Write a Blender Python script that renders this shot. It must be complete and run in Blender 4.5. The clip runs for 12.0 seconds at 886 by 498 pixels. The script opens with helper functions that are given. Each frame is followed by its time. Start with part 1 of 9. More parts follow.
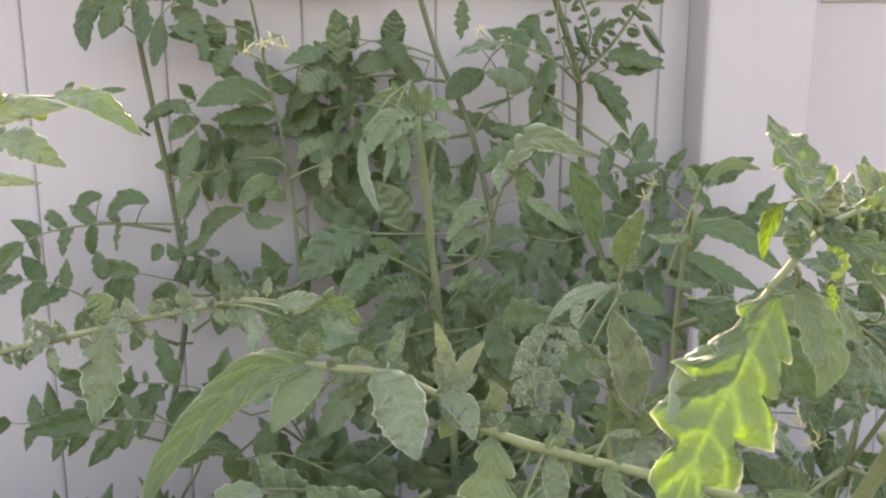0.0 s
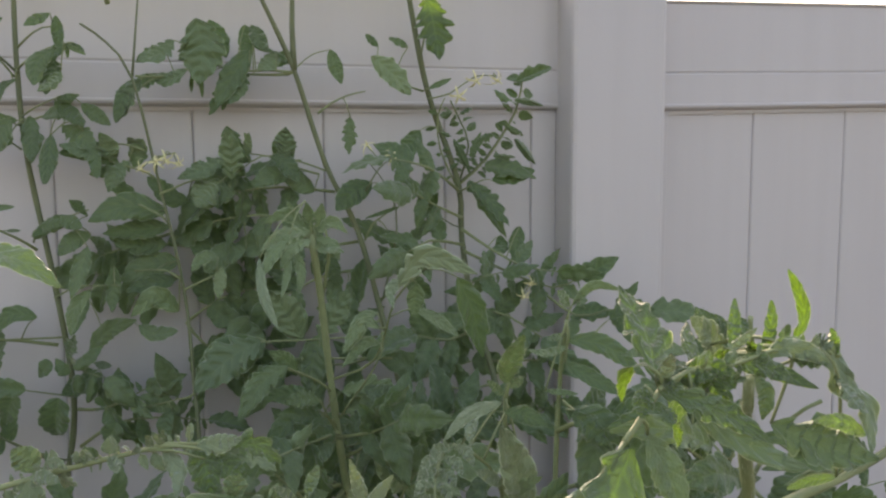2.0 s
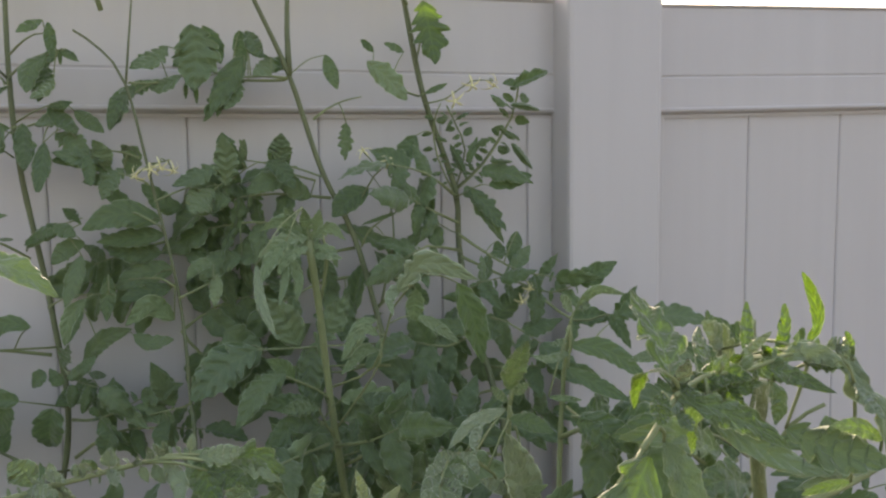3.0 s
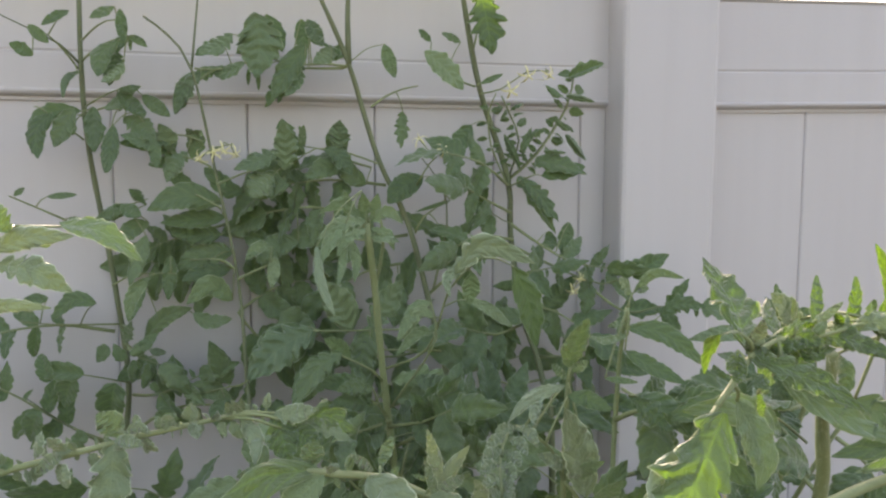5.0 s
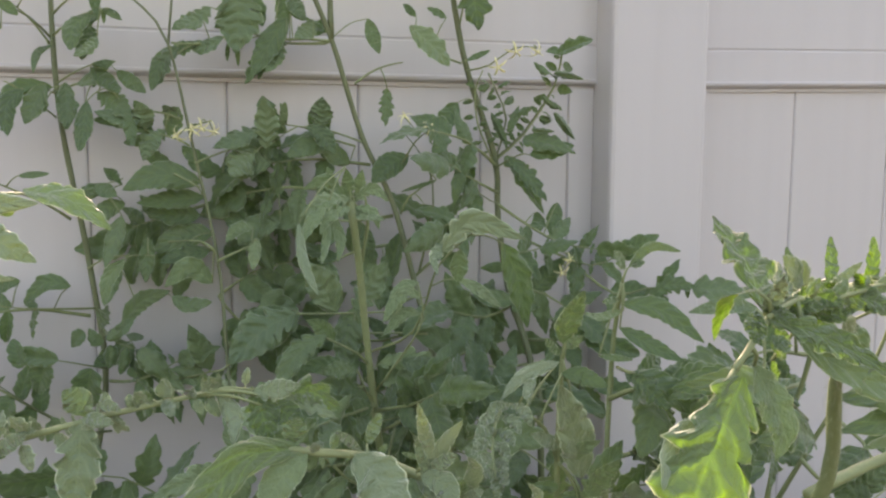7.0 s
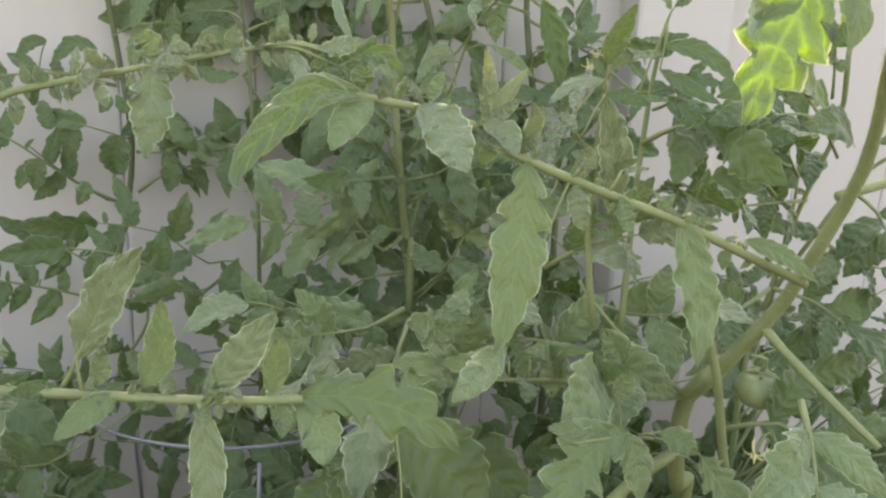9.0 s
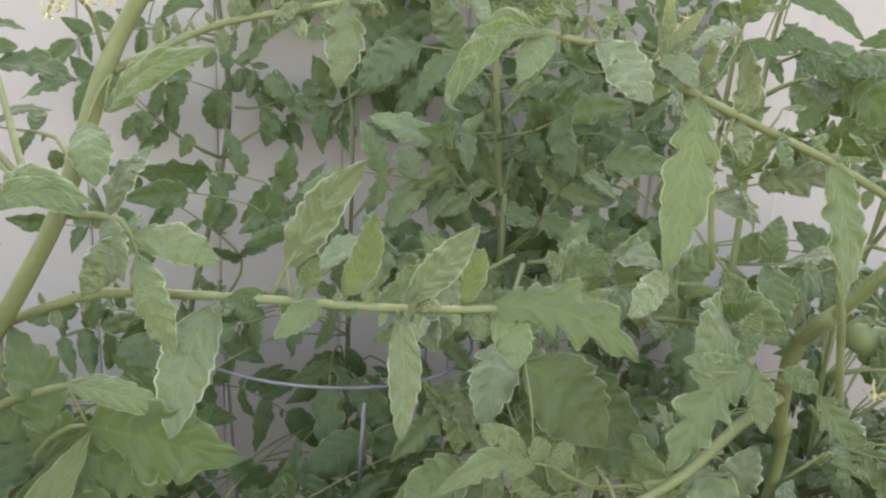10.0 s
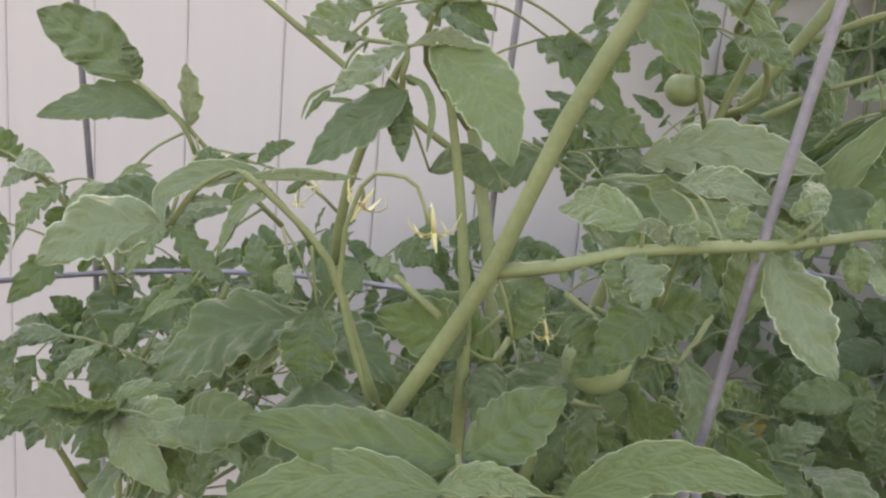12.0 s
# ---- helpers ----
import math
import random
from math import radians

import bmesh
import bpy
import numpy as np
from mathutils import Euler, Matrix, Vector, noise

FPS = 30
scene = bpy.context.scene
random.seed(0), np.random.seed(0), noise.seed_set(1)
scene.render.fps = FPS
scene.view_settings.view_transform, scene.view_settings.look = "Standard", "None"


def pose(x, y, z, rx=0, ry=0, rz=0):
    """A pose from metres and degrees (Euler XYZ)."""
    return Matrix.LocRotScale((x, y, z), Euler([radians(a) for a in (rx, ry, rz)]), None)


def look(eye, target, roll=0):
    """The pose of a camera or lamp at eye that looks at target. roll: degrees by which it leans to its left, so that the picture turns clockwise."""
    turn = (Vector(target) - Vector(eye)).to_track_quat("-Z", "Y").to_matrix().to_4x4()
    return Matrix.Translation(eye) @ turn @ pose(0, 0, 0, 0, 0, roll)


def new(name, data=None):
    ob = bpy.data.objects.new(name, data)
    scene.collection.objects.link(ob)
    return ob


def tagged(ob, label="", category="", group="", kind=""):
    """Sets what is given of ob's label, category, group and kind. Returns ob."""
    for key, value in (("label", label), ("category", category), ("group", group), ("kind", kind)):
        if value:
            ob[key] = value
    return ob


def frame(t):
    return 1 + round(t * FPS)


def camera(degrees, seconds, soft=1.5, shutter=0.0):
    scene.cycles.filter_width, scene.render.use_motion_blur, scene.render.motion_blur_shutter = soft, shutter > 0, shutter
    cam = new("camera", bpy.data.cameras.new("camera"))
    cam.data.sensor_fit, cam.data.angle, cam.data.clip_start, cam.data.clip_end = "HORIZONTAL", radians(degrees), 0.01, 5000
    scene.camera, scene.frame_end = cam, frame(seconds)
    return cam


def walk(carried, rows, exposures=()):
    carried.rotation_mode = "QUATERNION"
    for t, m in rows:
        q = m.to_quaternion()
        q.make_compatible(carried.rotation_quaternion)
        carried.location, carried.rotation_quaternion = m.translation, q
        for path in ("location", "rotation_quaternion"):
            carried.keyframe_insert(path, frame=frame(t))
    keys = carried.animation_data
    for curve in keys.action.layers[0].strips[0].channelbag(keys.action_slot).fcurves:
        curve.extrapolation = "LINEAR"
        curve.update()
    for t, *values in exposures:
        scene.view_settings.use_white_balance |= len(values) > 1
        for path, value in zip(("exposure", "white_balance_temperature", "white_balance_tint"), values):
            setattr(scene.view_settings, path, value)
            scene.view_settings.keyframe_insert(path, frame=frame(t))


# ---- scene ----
cam = camera(57.7, 12.0, soft=2.3)
PATH = [
    (0, (-0.289, 0.059, 1.585), (-0.086, 2.009, 1.19), 0.1),
    (0.5, (-0.32, 0.066, 1.607), (0.065, 1.988, 1.209), -0.2),
    (1, (-0.315, 0.062, 1.614), (0.136, 1.989, 1.321), -0.2),
    (1.5, (-0.308, 0.039, 1.625), (0.173, 1.968, 1.408), -0.3),
    (2, (-0.304, 0.021, 1.622), (0.19, 1.947, 1.41), -0.4),
    (2.5, (-0.304, 0.025, 1.621), (0.199, 1.95, 1.413), -0.7),
    (3, (-0.308, 0.028, 1.621), (0.205, 1.951, 1.424), -0.8),
    (5, (-0.324, 0.02, 1.609), (0.092, 1.967, 1.412), 0.2),
    (5.5, (-0.322, 0.029, 1.609), (0.102, 1.974, 1.417), 0.3),
    (6, (-0.319, 0.037, 1.613), (0.121, 1.979, 1.427), 0.4),
    (6.5, (-0.321, 0.041, 1.607), (0.127, 1.981, 1.417), 0.3),
    (8.3, (-0.333, 0.03, 1.538), (0.13, 1.928, 1.11), 0.2),
    (8.5, (-0.34, 0.027, 1.525), (0.12, 1.916, 1.057), 1.0),
    (9, (-0.353, 0.02, 1.51), (0.102, 1.892, 0.974), 2.9),
    (9.5, (-0.367, 0.021, 1.494), (0.048, 1.889, 0.911), 3.8),
    (10, (-0.422, 0.004, 1.491), (-0.034, 1.875, 0.899), 3.6),
    (10.3, (-0.430, 0.002, 1.489), (-0.175, 1.901, 0.917), 3.0),
    (10.5, (-0.41, -0.001, 1.495), (-0.335, 1.913, 0.919), 2.6),
    (10.7, (-0.390, -0.012, 1.492), (-0.516, 1.900, 0.918), 2.1),
    (11, (-0.395, -0.049, 1.473), (-0.74, 1.842, 0.919), 2.2),
    (11.2, (-0.425, -0.076, 1.465), (-0.787, 1.814, 0.920), 3.6),
    (11.3, (-0.451, -0.094, 1.452), (-0.812, 1.802, 0.927), 3.9),
    (11.4, (-0.485, -0.109, 1.436), (-0.831, 1.794, 0.926), 3.7),
    (11.5, (-0.518, -0.116, 1.420), (-0.860, 1.792, 0.930), 4.1),
    (11.6, (-0.55, -0.112, 1.404), (-0.886, 1.794, 0.9), 5.0),
    (11.7, (-0.581, -0.118, 1.363), (-0.924, 1.811, 0.964), 4.7),
    (11.8, (-0.608, -0.124, 1.343), (-0.943, 1.805, 0.935), 5.1),
    (11.9, (-0.632, -0.127, 1.318), (-0.961, 1.807, 0.934), 5.6),
    (12, (-0.652, -0.131, 1.307), (-0.974, 1.798, 0.887), 5.4),
]
EXPOSURE = ((0, 2.52, 8300, 34), (1.0, 2.34, 8200, 32), (1.5, 2.19, 8100, 30), (2.0, 1.76, 8000, 27), (3.0, 1.72, 8000, 26), (5.0, 2.1, 8000, 26), (6.5, 2.12, 8100, 27), (8.5, 2.5, 8900, 24), (10.0, 2.72, 8950, 27), (10.5, 2.8, 8950, 28), (12.0, 2.5, 8800, 31))
walk(cam, [(t, look(eye, target, roll)) for t, eye, target, roll in PATH], EXPOSURE)

# ---- world, sun ----
SUN_ELEV, SUN_AZ = 27.5, 4.0          # degrees: above the horizon, to the right of the fence's normal
world = bpy.data.worlds.new("world")
scene.world = world
world.use_nodes = True
wn = world.node_tree.nodes
sky = wn.new("ShaderNodeTexSky")
sky.sky_type, sky.sun_disc = "NISHITA", False
sky.sun_elevation, sky.sun_rotation = radians(SUN_ELEV), radians(SUN_AZ)
sky.air_density, sky.dust_density = 1.3, 3.0
world.node_tree.links.new(sky.outputs[0], wn["Background"].inputs[0])
wn["Background"].inputs[1].default_value = 0.13
sun_data = bpy.data.lights.new("sun", "SUN")
sun_data.energy, sun_data.angle, sun_data.color = 2.3, radians(0.6), (1.0, 0.93, 0.82)
sun = new("sun", sun_data)
sun.matrix_world = look((math.sin(radians(SUN_AZ)) * 30, math.cos(radians(SUN_AZ)) * 30, 30 * math.tan(radians(SUN_ELEV))), (0, 0, 0))


# ---- materials ----
def node_material(name):
    m = bpy.data.materials.new(name)
    m.use_nodes = True
    n, l = m.node_tree.nodes, m.node_tree.links
    return m, n, l, n["Principled BSDF"], n["Material Output"]


def ramp(n, l, source, stops):
    r = n.new("ShaderNodeValToRGB")
    while len(r.color_ramp.elements) < len(stops):
        r.color_ramp.elements.new(0.5)
    for e, (p, c) in zip(r.color_ramp.elements, stops):
        e.position, e.color = p, (*c, 1.0)
    l.new(source, r.inputs[0])
    return r.outputs[0]


def maths(n, l, op, a, b=None, c=None):
    k = n.new("ShaderNodeMath")
    k.operation = op
    for i, v in enumerate((a, b, c)):
        if v is None:
            continue
        if isinstance(v, (int, float)):
            k.inputs[i].default_value = v
        else:
            l.new(v, k.inputs[i])
    return k.outputs[0]


def noise_of(n, l, scale, detail=4.0, coords="Object", stretch=(1, 1, 1)):
    t = n.new("ShaderNodeTexCoord")
    mp = n.new("ShaderNodeMapping")
    mp.inputs["Scale"].default_value = stretch
    l.new(t.outputs[coords], mp.inputs[0])
    k = n.new("ShaderNodeTexNoise")
    k.inputs["Scale"].default_value, k.inputs["Detail"].default_value = scale, detail
    l.new(mp.outputs[0], k.inputs["Vector"])
    return k.outputs["Fac"]


def mix_colour(n, l, fac, a, b, kind="MIX"):
    k = n.new("ShaderNodeMix")
    k.data_type, k.blend_type = "RGBA", kind
    for i, v in ((0, fac), (6, a), (7, b)):
        if isinstance(v, (int, float)):
            k.inputs[i].default_value = v
        elif isinstance(v, tuple):
            k.inputs[i].default_value = (*v, 1.0)
        else:
            l.new(v, k.inputs[i])
    return k.outputs[2]


def bump_of(n, l, height, strength, distance, target):
    b = n.new("ShaderNodeBump")
    b.inputs["Strength"].default_value, b.inputs["Distance"].default_value = strength, distance
    l.new(height, b.inputs["Height"])
    l.new(b.outputs[0], target)
    return b.outputs[0]


def leaf_material(name, dark, mid, light, through_colour, share, relief, glow=(1.2, 0.85), down=(1.5, 0.05, 0.462)):
    """A leaf blade: green that varies from leaf to leaf, sunken veins between puffed cells, a downy rim painted pale as
    if sunlit, light that passes through.
    """
    m, n, l, p, out = node_material(name)
    uv = n.new("ShaderNodeUVMap")
    info = n.new("ShaderNodeObjectInfo")
    sep = n.new("ShaderNodeSeparateXYZ")
    l.new(uv.outputs[0], sep.inputs[0])
    flat = n.new("ShaderNodeVectorMath")
    flat.operation = "MULTIPLY_ADD"
    flat.inputs[1].default_value = (0.42, 1, 1)
    l.new(uv.outputs[0], flat.inputs[0])
    l.new(maths(n, l, "MULTIPLY", info.outputs["Random"], 40.0), flat.inputs[2])

    def grain(scale, detail):
        k = n.new("ShaderNodeTexNoise")
        k.inputs["Scale"].default_value, k.inputs["Detail"].default_value = scale, detail
        l.new(flat.outputs[0], k.inputs["Vector"])
        return k.outputs["Fac"]

    across = maths(n, l, "ABSOLUTE", maths(n, l, "SUBTRACT", sep.outputs[0], 0.5))
    along = sep.outputs[1]
    warp = maths(n, l, "MULTIPLY", maths(n, l, "SUBTRACT", grain(5.0, 2.0), 0.5), 0.9)
    phase = maths(n, l, "ADD", maths(n, l, "SUBTRACT", maths(n, l, "MULTIPLY", along, 6.5), maths(n, l, "MULTIPLY", across, 2.7)), warp)
    saw = maths(n, l, "ABSOLUTE", maths(n, l, "SUBTRACT", maths(n, l, "FRACT", phase), 0.5))
    side_vein = maths(n, l, "SMOOTH_MIN", maths(n, l, "MULTIPLY", saw, 5.0), 1.0, 0.5)
    mid_vein = maths(n, l, "MINIMUM", maths(n, l, "MULTIPLY", across, 26.0), 1.0)
    blade = maths(n, l, "MULTIPLY", side_vein, mid_vein)
    cells = n.new("ShaderNodeTexVoronoi")
    cells.feature = "DISTANCE_TO_EDGE"
    cells.inputs["Scale"].default_value = 17.0
    l.new(flat.outputs[0], cells.inputs["Vector"])
    puff = maths(n, l, "MINIMUM", maths(n, l, "MULTIPLY", cells.outputs["Distance"], 4.0), 1.0)
    tone = ramp(n, l, info.outputs["Random"], ((0.0, dark), (0.5, mid), (1.0, light)))
    patch = grain(2.6, 4.0)
    fine = grain(60.0, 4.0)
    tone = mix_colour(n, l, maths(n, l, "MULTIPLY", patch, 0.4), tone, light)
    tone = mix_colour(n, l, maths(n, l, "MULTIPLY", fine, 0.2), tone, dark)
    vein = mix_colour(n, l, maths(n, l, "MULTIPLY_ADD", blade, 0.26, 0.74), light, tone)
    # margin hairs, with the sun they catch put into the colour
    rim = maths(n, l, "MINIMUM", maths(n, l, "MULTIPLY", maths(n, l, "MAXIMUM", maths(n, l, "SUBTRACT", across, down[2]), 0.0), 22.0), 0.8)
    vein = mix_colour(n, l, rim, vein, tuple(c * down[0] + down[1] for c in light))
    l.new(vein, p.inputs["Base Color"])
    p.inputs["Roughness"].default_value = 0.46
    p.inputs["Specular IOR Level"].default_value = 0.45
    p.inputs["Sheen Weight"].default_value = 0.4
    p.inputs["Sheen Roughness"].default_value = 0.5
    height = maths(n, l, "ADD", maths(n, l, "MULTIPLY", blade, 0.7), maths(n, l, "MULTIPLY_ADD", grain(14.0, 3.0), 0.9, maths(n, l, "MULTIPLY_ADD", puff, 0.5, maths(n, l, "MULTIPLY", fine, 0.3))))
    bump_of(n, l, height, relief, 0.0016, p.inputs["Normal"])
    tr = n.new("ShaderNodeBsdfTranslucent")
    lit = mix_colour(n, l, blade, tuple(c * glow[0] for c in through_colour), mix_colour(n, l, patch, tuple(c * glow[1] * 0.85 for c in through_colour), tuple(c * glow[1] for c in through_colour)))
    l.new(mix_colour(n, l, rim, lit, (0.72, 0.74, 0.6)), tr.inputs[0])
    mx = n.new("ShaderNodeMixShader")
    mx.inputs[0].default_value = share
    l.new(p.outputs[0], mx.inputs[1])
    l.new(tr.outputs[0], mx.inputs[2])
    l.new(mx.outputs[0], out.inputs[0])
    return m


def plain_material(name, a, b, rough, scale, bump=0.2, dist=0.002, metal=0.0, stretch=(1, 1, 1), fine=None):
    m, n, l, p, out = node_material(name)
    f = noise_of(n, l, scale, 5.0, stretch=stretch)
    g = noise_of(n, l, fine or scale * 9, 4.0, stretch=stretch)
    both = maths(n, l, "MULTIPLY_ADD", g, 0.4, maths(n, l, "MULTIPLY", f, 0.7))
    l.new(ramp(n, l, both, ((0.3, a), (0.72, b))), p.inputs["Base Color"])
    l.new(maths(n, l, "MULTIPLY_ADD", g, 0.2, rough - 0.1), p.inputs["Roughness"])
    p.inputs["Metallic"].default_value = metal
    bump_of(n, l, both, bump, dist, p.inputs["Normal"])
    return m


LEAF = leaf_material("tomato_leaf", (0.07, 0.122, 0.049), (0.1, 0.166, 0.068), (0.145, 0.21, 0.094), (0.14, 0.29, 0.03), 0.28, 0.3)
# shade put into a copy of the common leaf: hardly any light passes through
SHADED = leaf_material("shaded_tomato_leaf", (0.07, 0.122, 0.049), (0.1, 0.166, 0.068), (0.145, 0.21, 0.094), (0.12, 0.25, 0.03), 0.07, 0.3)
YOUNG = leaf_material("young_tomato_leaf", (0.13, 0.203, 0.08), (0.17, 0.252, 0.108), (0.226, 0.306, 0.15), (0.13, 0.25, 0.02), 0.2, 0.42, down=(1.6, 0.1, 0.458))
DOWNY = leaf_material("downy_tomato_leaf", (0.14, 0.203, 0.094), (0.185, 0.253, 0.128), (0.245, 0.312, 0.178), (0.16, 0.25, 0.05), 0.12, 0.38, down=(1.7, 0.16, 0.452))
# sunlit copy of the leaf, its transmitted colour raised to look backlit
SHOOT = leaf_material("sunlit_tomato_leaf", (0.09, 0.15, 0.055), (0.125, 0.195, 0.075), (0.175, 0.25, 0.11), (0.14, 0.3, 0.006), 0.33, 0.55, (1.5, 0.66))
STEM = plain_material("tomato_stem", (0.16, 0.203, 0.083), (0.255, 0.305, 0.142), 0.55, 40, 0.35, 0.001)
# a darker green for the stems along the fence
DARKSTEM = plain_material("dark_tomato_stem", (0.1, 0.13, 0.06), (0.17, 0.2, 0.1), 0.6, 40, 0.4, 0.001)
PETAL = plain_material("tomato_petal", (0.7, 0.66, 0.26), (0.8, 0.77, 0.46), 0.5, 60)
FRUIT = plain_material("green_tomato_skin", (0.19, 0.26, 0.11), (0.27, 0.34, 0.17), 0.32, 25, 0.05)
RIPE = plain_material("turning_tomato_skin", (0.36, 0.31, 0.06), (0.45, 0.38, 0.09), 0.3, 25, 0.05)
WIRE = plain_material("galvanised_wire", (0.2, 0.2, 0.23), (0.36, 0.36, 0.4), 0.58, 60, 0.3, 0.0006, metal=0.6)
SOIL = plain_material("garden_soil", (0.035, 0.026, 0.018), (0.1, 0.075, 0.05), 0.95, 6, 0.9, 0.03, fine=70)
HAIR = plain_material("stem_hair", (0.45, 0.48, 0.36), (0.6, 0.62, 0.5), 0.5, 60)


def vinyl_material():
    """White vinyl, its even base darkened for the shade the fence stands in, with dust specks and rain streaks."""
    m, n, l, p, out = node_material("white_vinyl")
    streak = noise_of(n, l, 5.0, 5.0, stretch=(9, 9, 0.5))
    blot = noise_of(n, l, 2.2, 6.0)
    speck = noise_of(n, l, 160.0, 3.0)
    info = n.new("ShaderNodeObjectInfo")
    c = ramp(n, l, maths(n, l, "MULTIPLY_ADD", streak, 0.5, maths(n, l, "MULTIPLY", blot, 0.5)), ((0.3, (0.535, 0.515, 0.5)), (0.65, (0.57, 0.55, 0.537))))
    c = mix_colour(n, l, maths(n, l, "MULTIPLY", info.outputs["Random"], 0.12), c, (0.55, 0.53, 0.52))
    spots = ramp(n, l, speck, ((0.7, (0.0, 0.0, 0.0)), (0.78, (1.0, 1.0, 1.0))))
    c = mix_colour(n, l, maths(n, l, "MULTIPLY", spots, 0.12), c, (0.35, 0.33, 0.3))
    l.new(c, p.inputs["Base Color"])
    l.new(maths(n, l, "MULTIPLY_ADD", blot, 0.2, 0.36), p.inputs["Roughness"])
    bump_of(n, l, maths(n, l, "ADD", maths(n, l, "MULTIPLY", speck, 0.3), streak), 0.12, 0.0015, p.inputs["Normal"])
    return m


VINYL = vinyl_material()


# ---- mesh helpers ----
def part(name, bm, material, parent=None, label="", smooth=True, at=None):
    """One mesh object from a bmesh or a mesh, under a thing or a part. at: its origin in the world."""
    if isinstance(bm, bmesh.types.BMesh):
        me = bpy.data.meshes.new(name)
        bm.to_mesh(me)
        bm.free()
    else:
        me = bm
    if smooth:
        me.polygons.foreach_set("use_smooth", [True] * len(me.polygons))
    if not me.materials:
        me.materials.append(material)
    ob = new(name, me)
    if parent is not None:
        ob.parent = parent
        if at is not None:
            ob.location = Vector(at) - origin_of(parent)
    elif at is not None:
        ob.location = at
    if label:
        tagged(ob, label)
    return ob


def origin_of(ob):
    p = ob.location.copy()
    while ob.parent is not None:
        ob = ob.parent
        p += ob.location
    return p


def box(bm, x0, x1, y0, y1, z0, z1, bevel=0.0):
    v = [bm.verts.new((x, y, z)) for z in (z0, z1) for y in (y0, y1) for x in (x0, x1)]
    faces = [bm.faces.new([v[i] for i in f]) for f in ((0, 2, 3, 1), (4, 5, 7, 6), (0, 1, 5, 4), (2, 6, 7, 3), (0, 4, 6, 2), (1, 3, 7, 5))]
    if bevel:
        edges = list({e for f in faces for e in f.edges})
        bmesh.ops.bevel(bm, geom=edges, offset=bevel, segments=2, profile=0.5, affect="EDGES")


def smooth_path(points, step):
    """A Catmull-Rom line through the points, with about one point each step metres."""
    p = [Vector(q) for q in points]
    p = [p[0] * 2 - p[1]] + p + [p[-1] * 2 - p[-2]]
    line = []
    for a, b, c, d in zip(p, p[1:], p[2:], p[3:]):
        k = max(2, int((c - b).length / step))
        for i in range(k):
            t = i / k
            line.append(0.5 * ((2 * b) + (c - a) * t + (2 * a - 5 * b + 4 * c - d) * t * t + (3 * b - a - 3 * c + d) * t ** 3))
    line.append(p[-2])
    return line


def tube(bm, line, r0, r1, sides=7, knots=0.0, seed=0):
    """A closed tube along a line, from radius r0 to r1, its thickness uneven by the share knots."""
    rng = random.Random(seed)
    rings, up = [], Vector((0.31, 0.17, 0.93))
    for i, q in enumerate(line):
        d = (line[min(i + 1, len(line) - 1)] - line[max(i - 1, 0)]).normalized()
        a = d.cross(up)
        a = a.normalized() if a.length > 1e-4 else Vector((1, 0, 0))
        b = d.cross(a)
        up = b * -1
        r = (r0 + (r1 - r0) * i / (len(line) - 1)) * (1 + knots * rng.uniform(-1, 1))
        rings.append([bm.verts.new(q + (a * math.cos(2 * math.pi * k / sides) + b * math.sin(2 * math.pi * k / sides)) * r) for k in range(sides)])
    for s, t in zip(rings, rings[1:]):
        for k in range(sides):
            bm.faces.new((s[k], s[(k + 1) % sides], t[(k + 1) % sides], t[k]))
    bm.faces.new(rings[0][::-1])
    bm.faces.new(rings[-1])


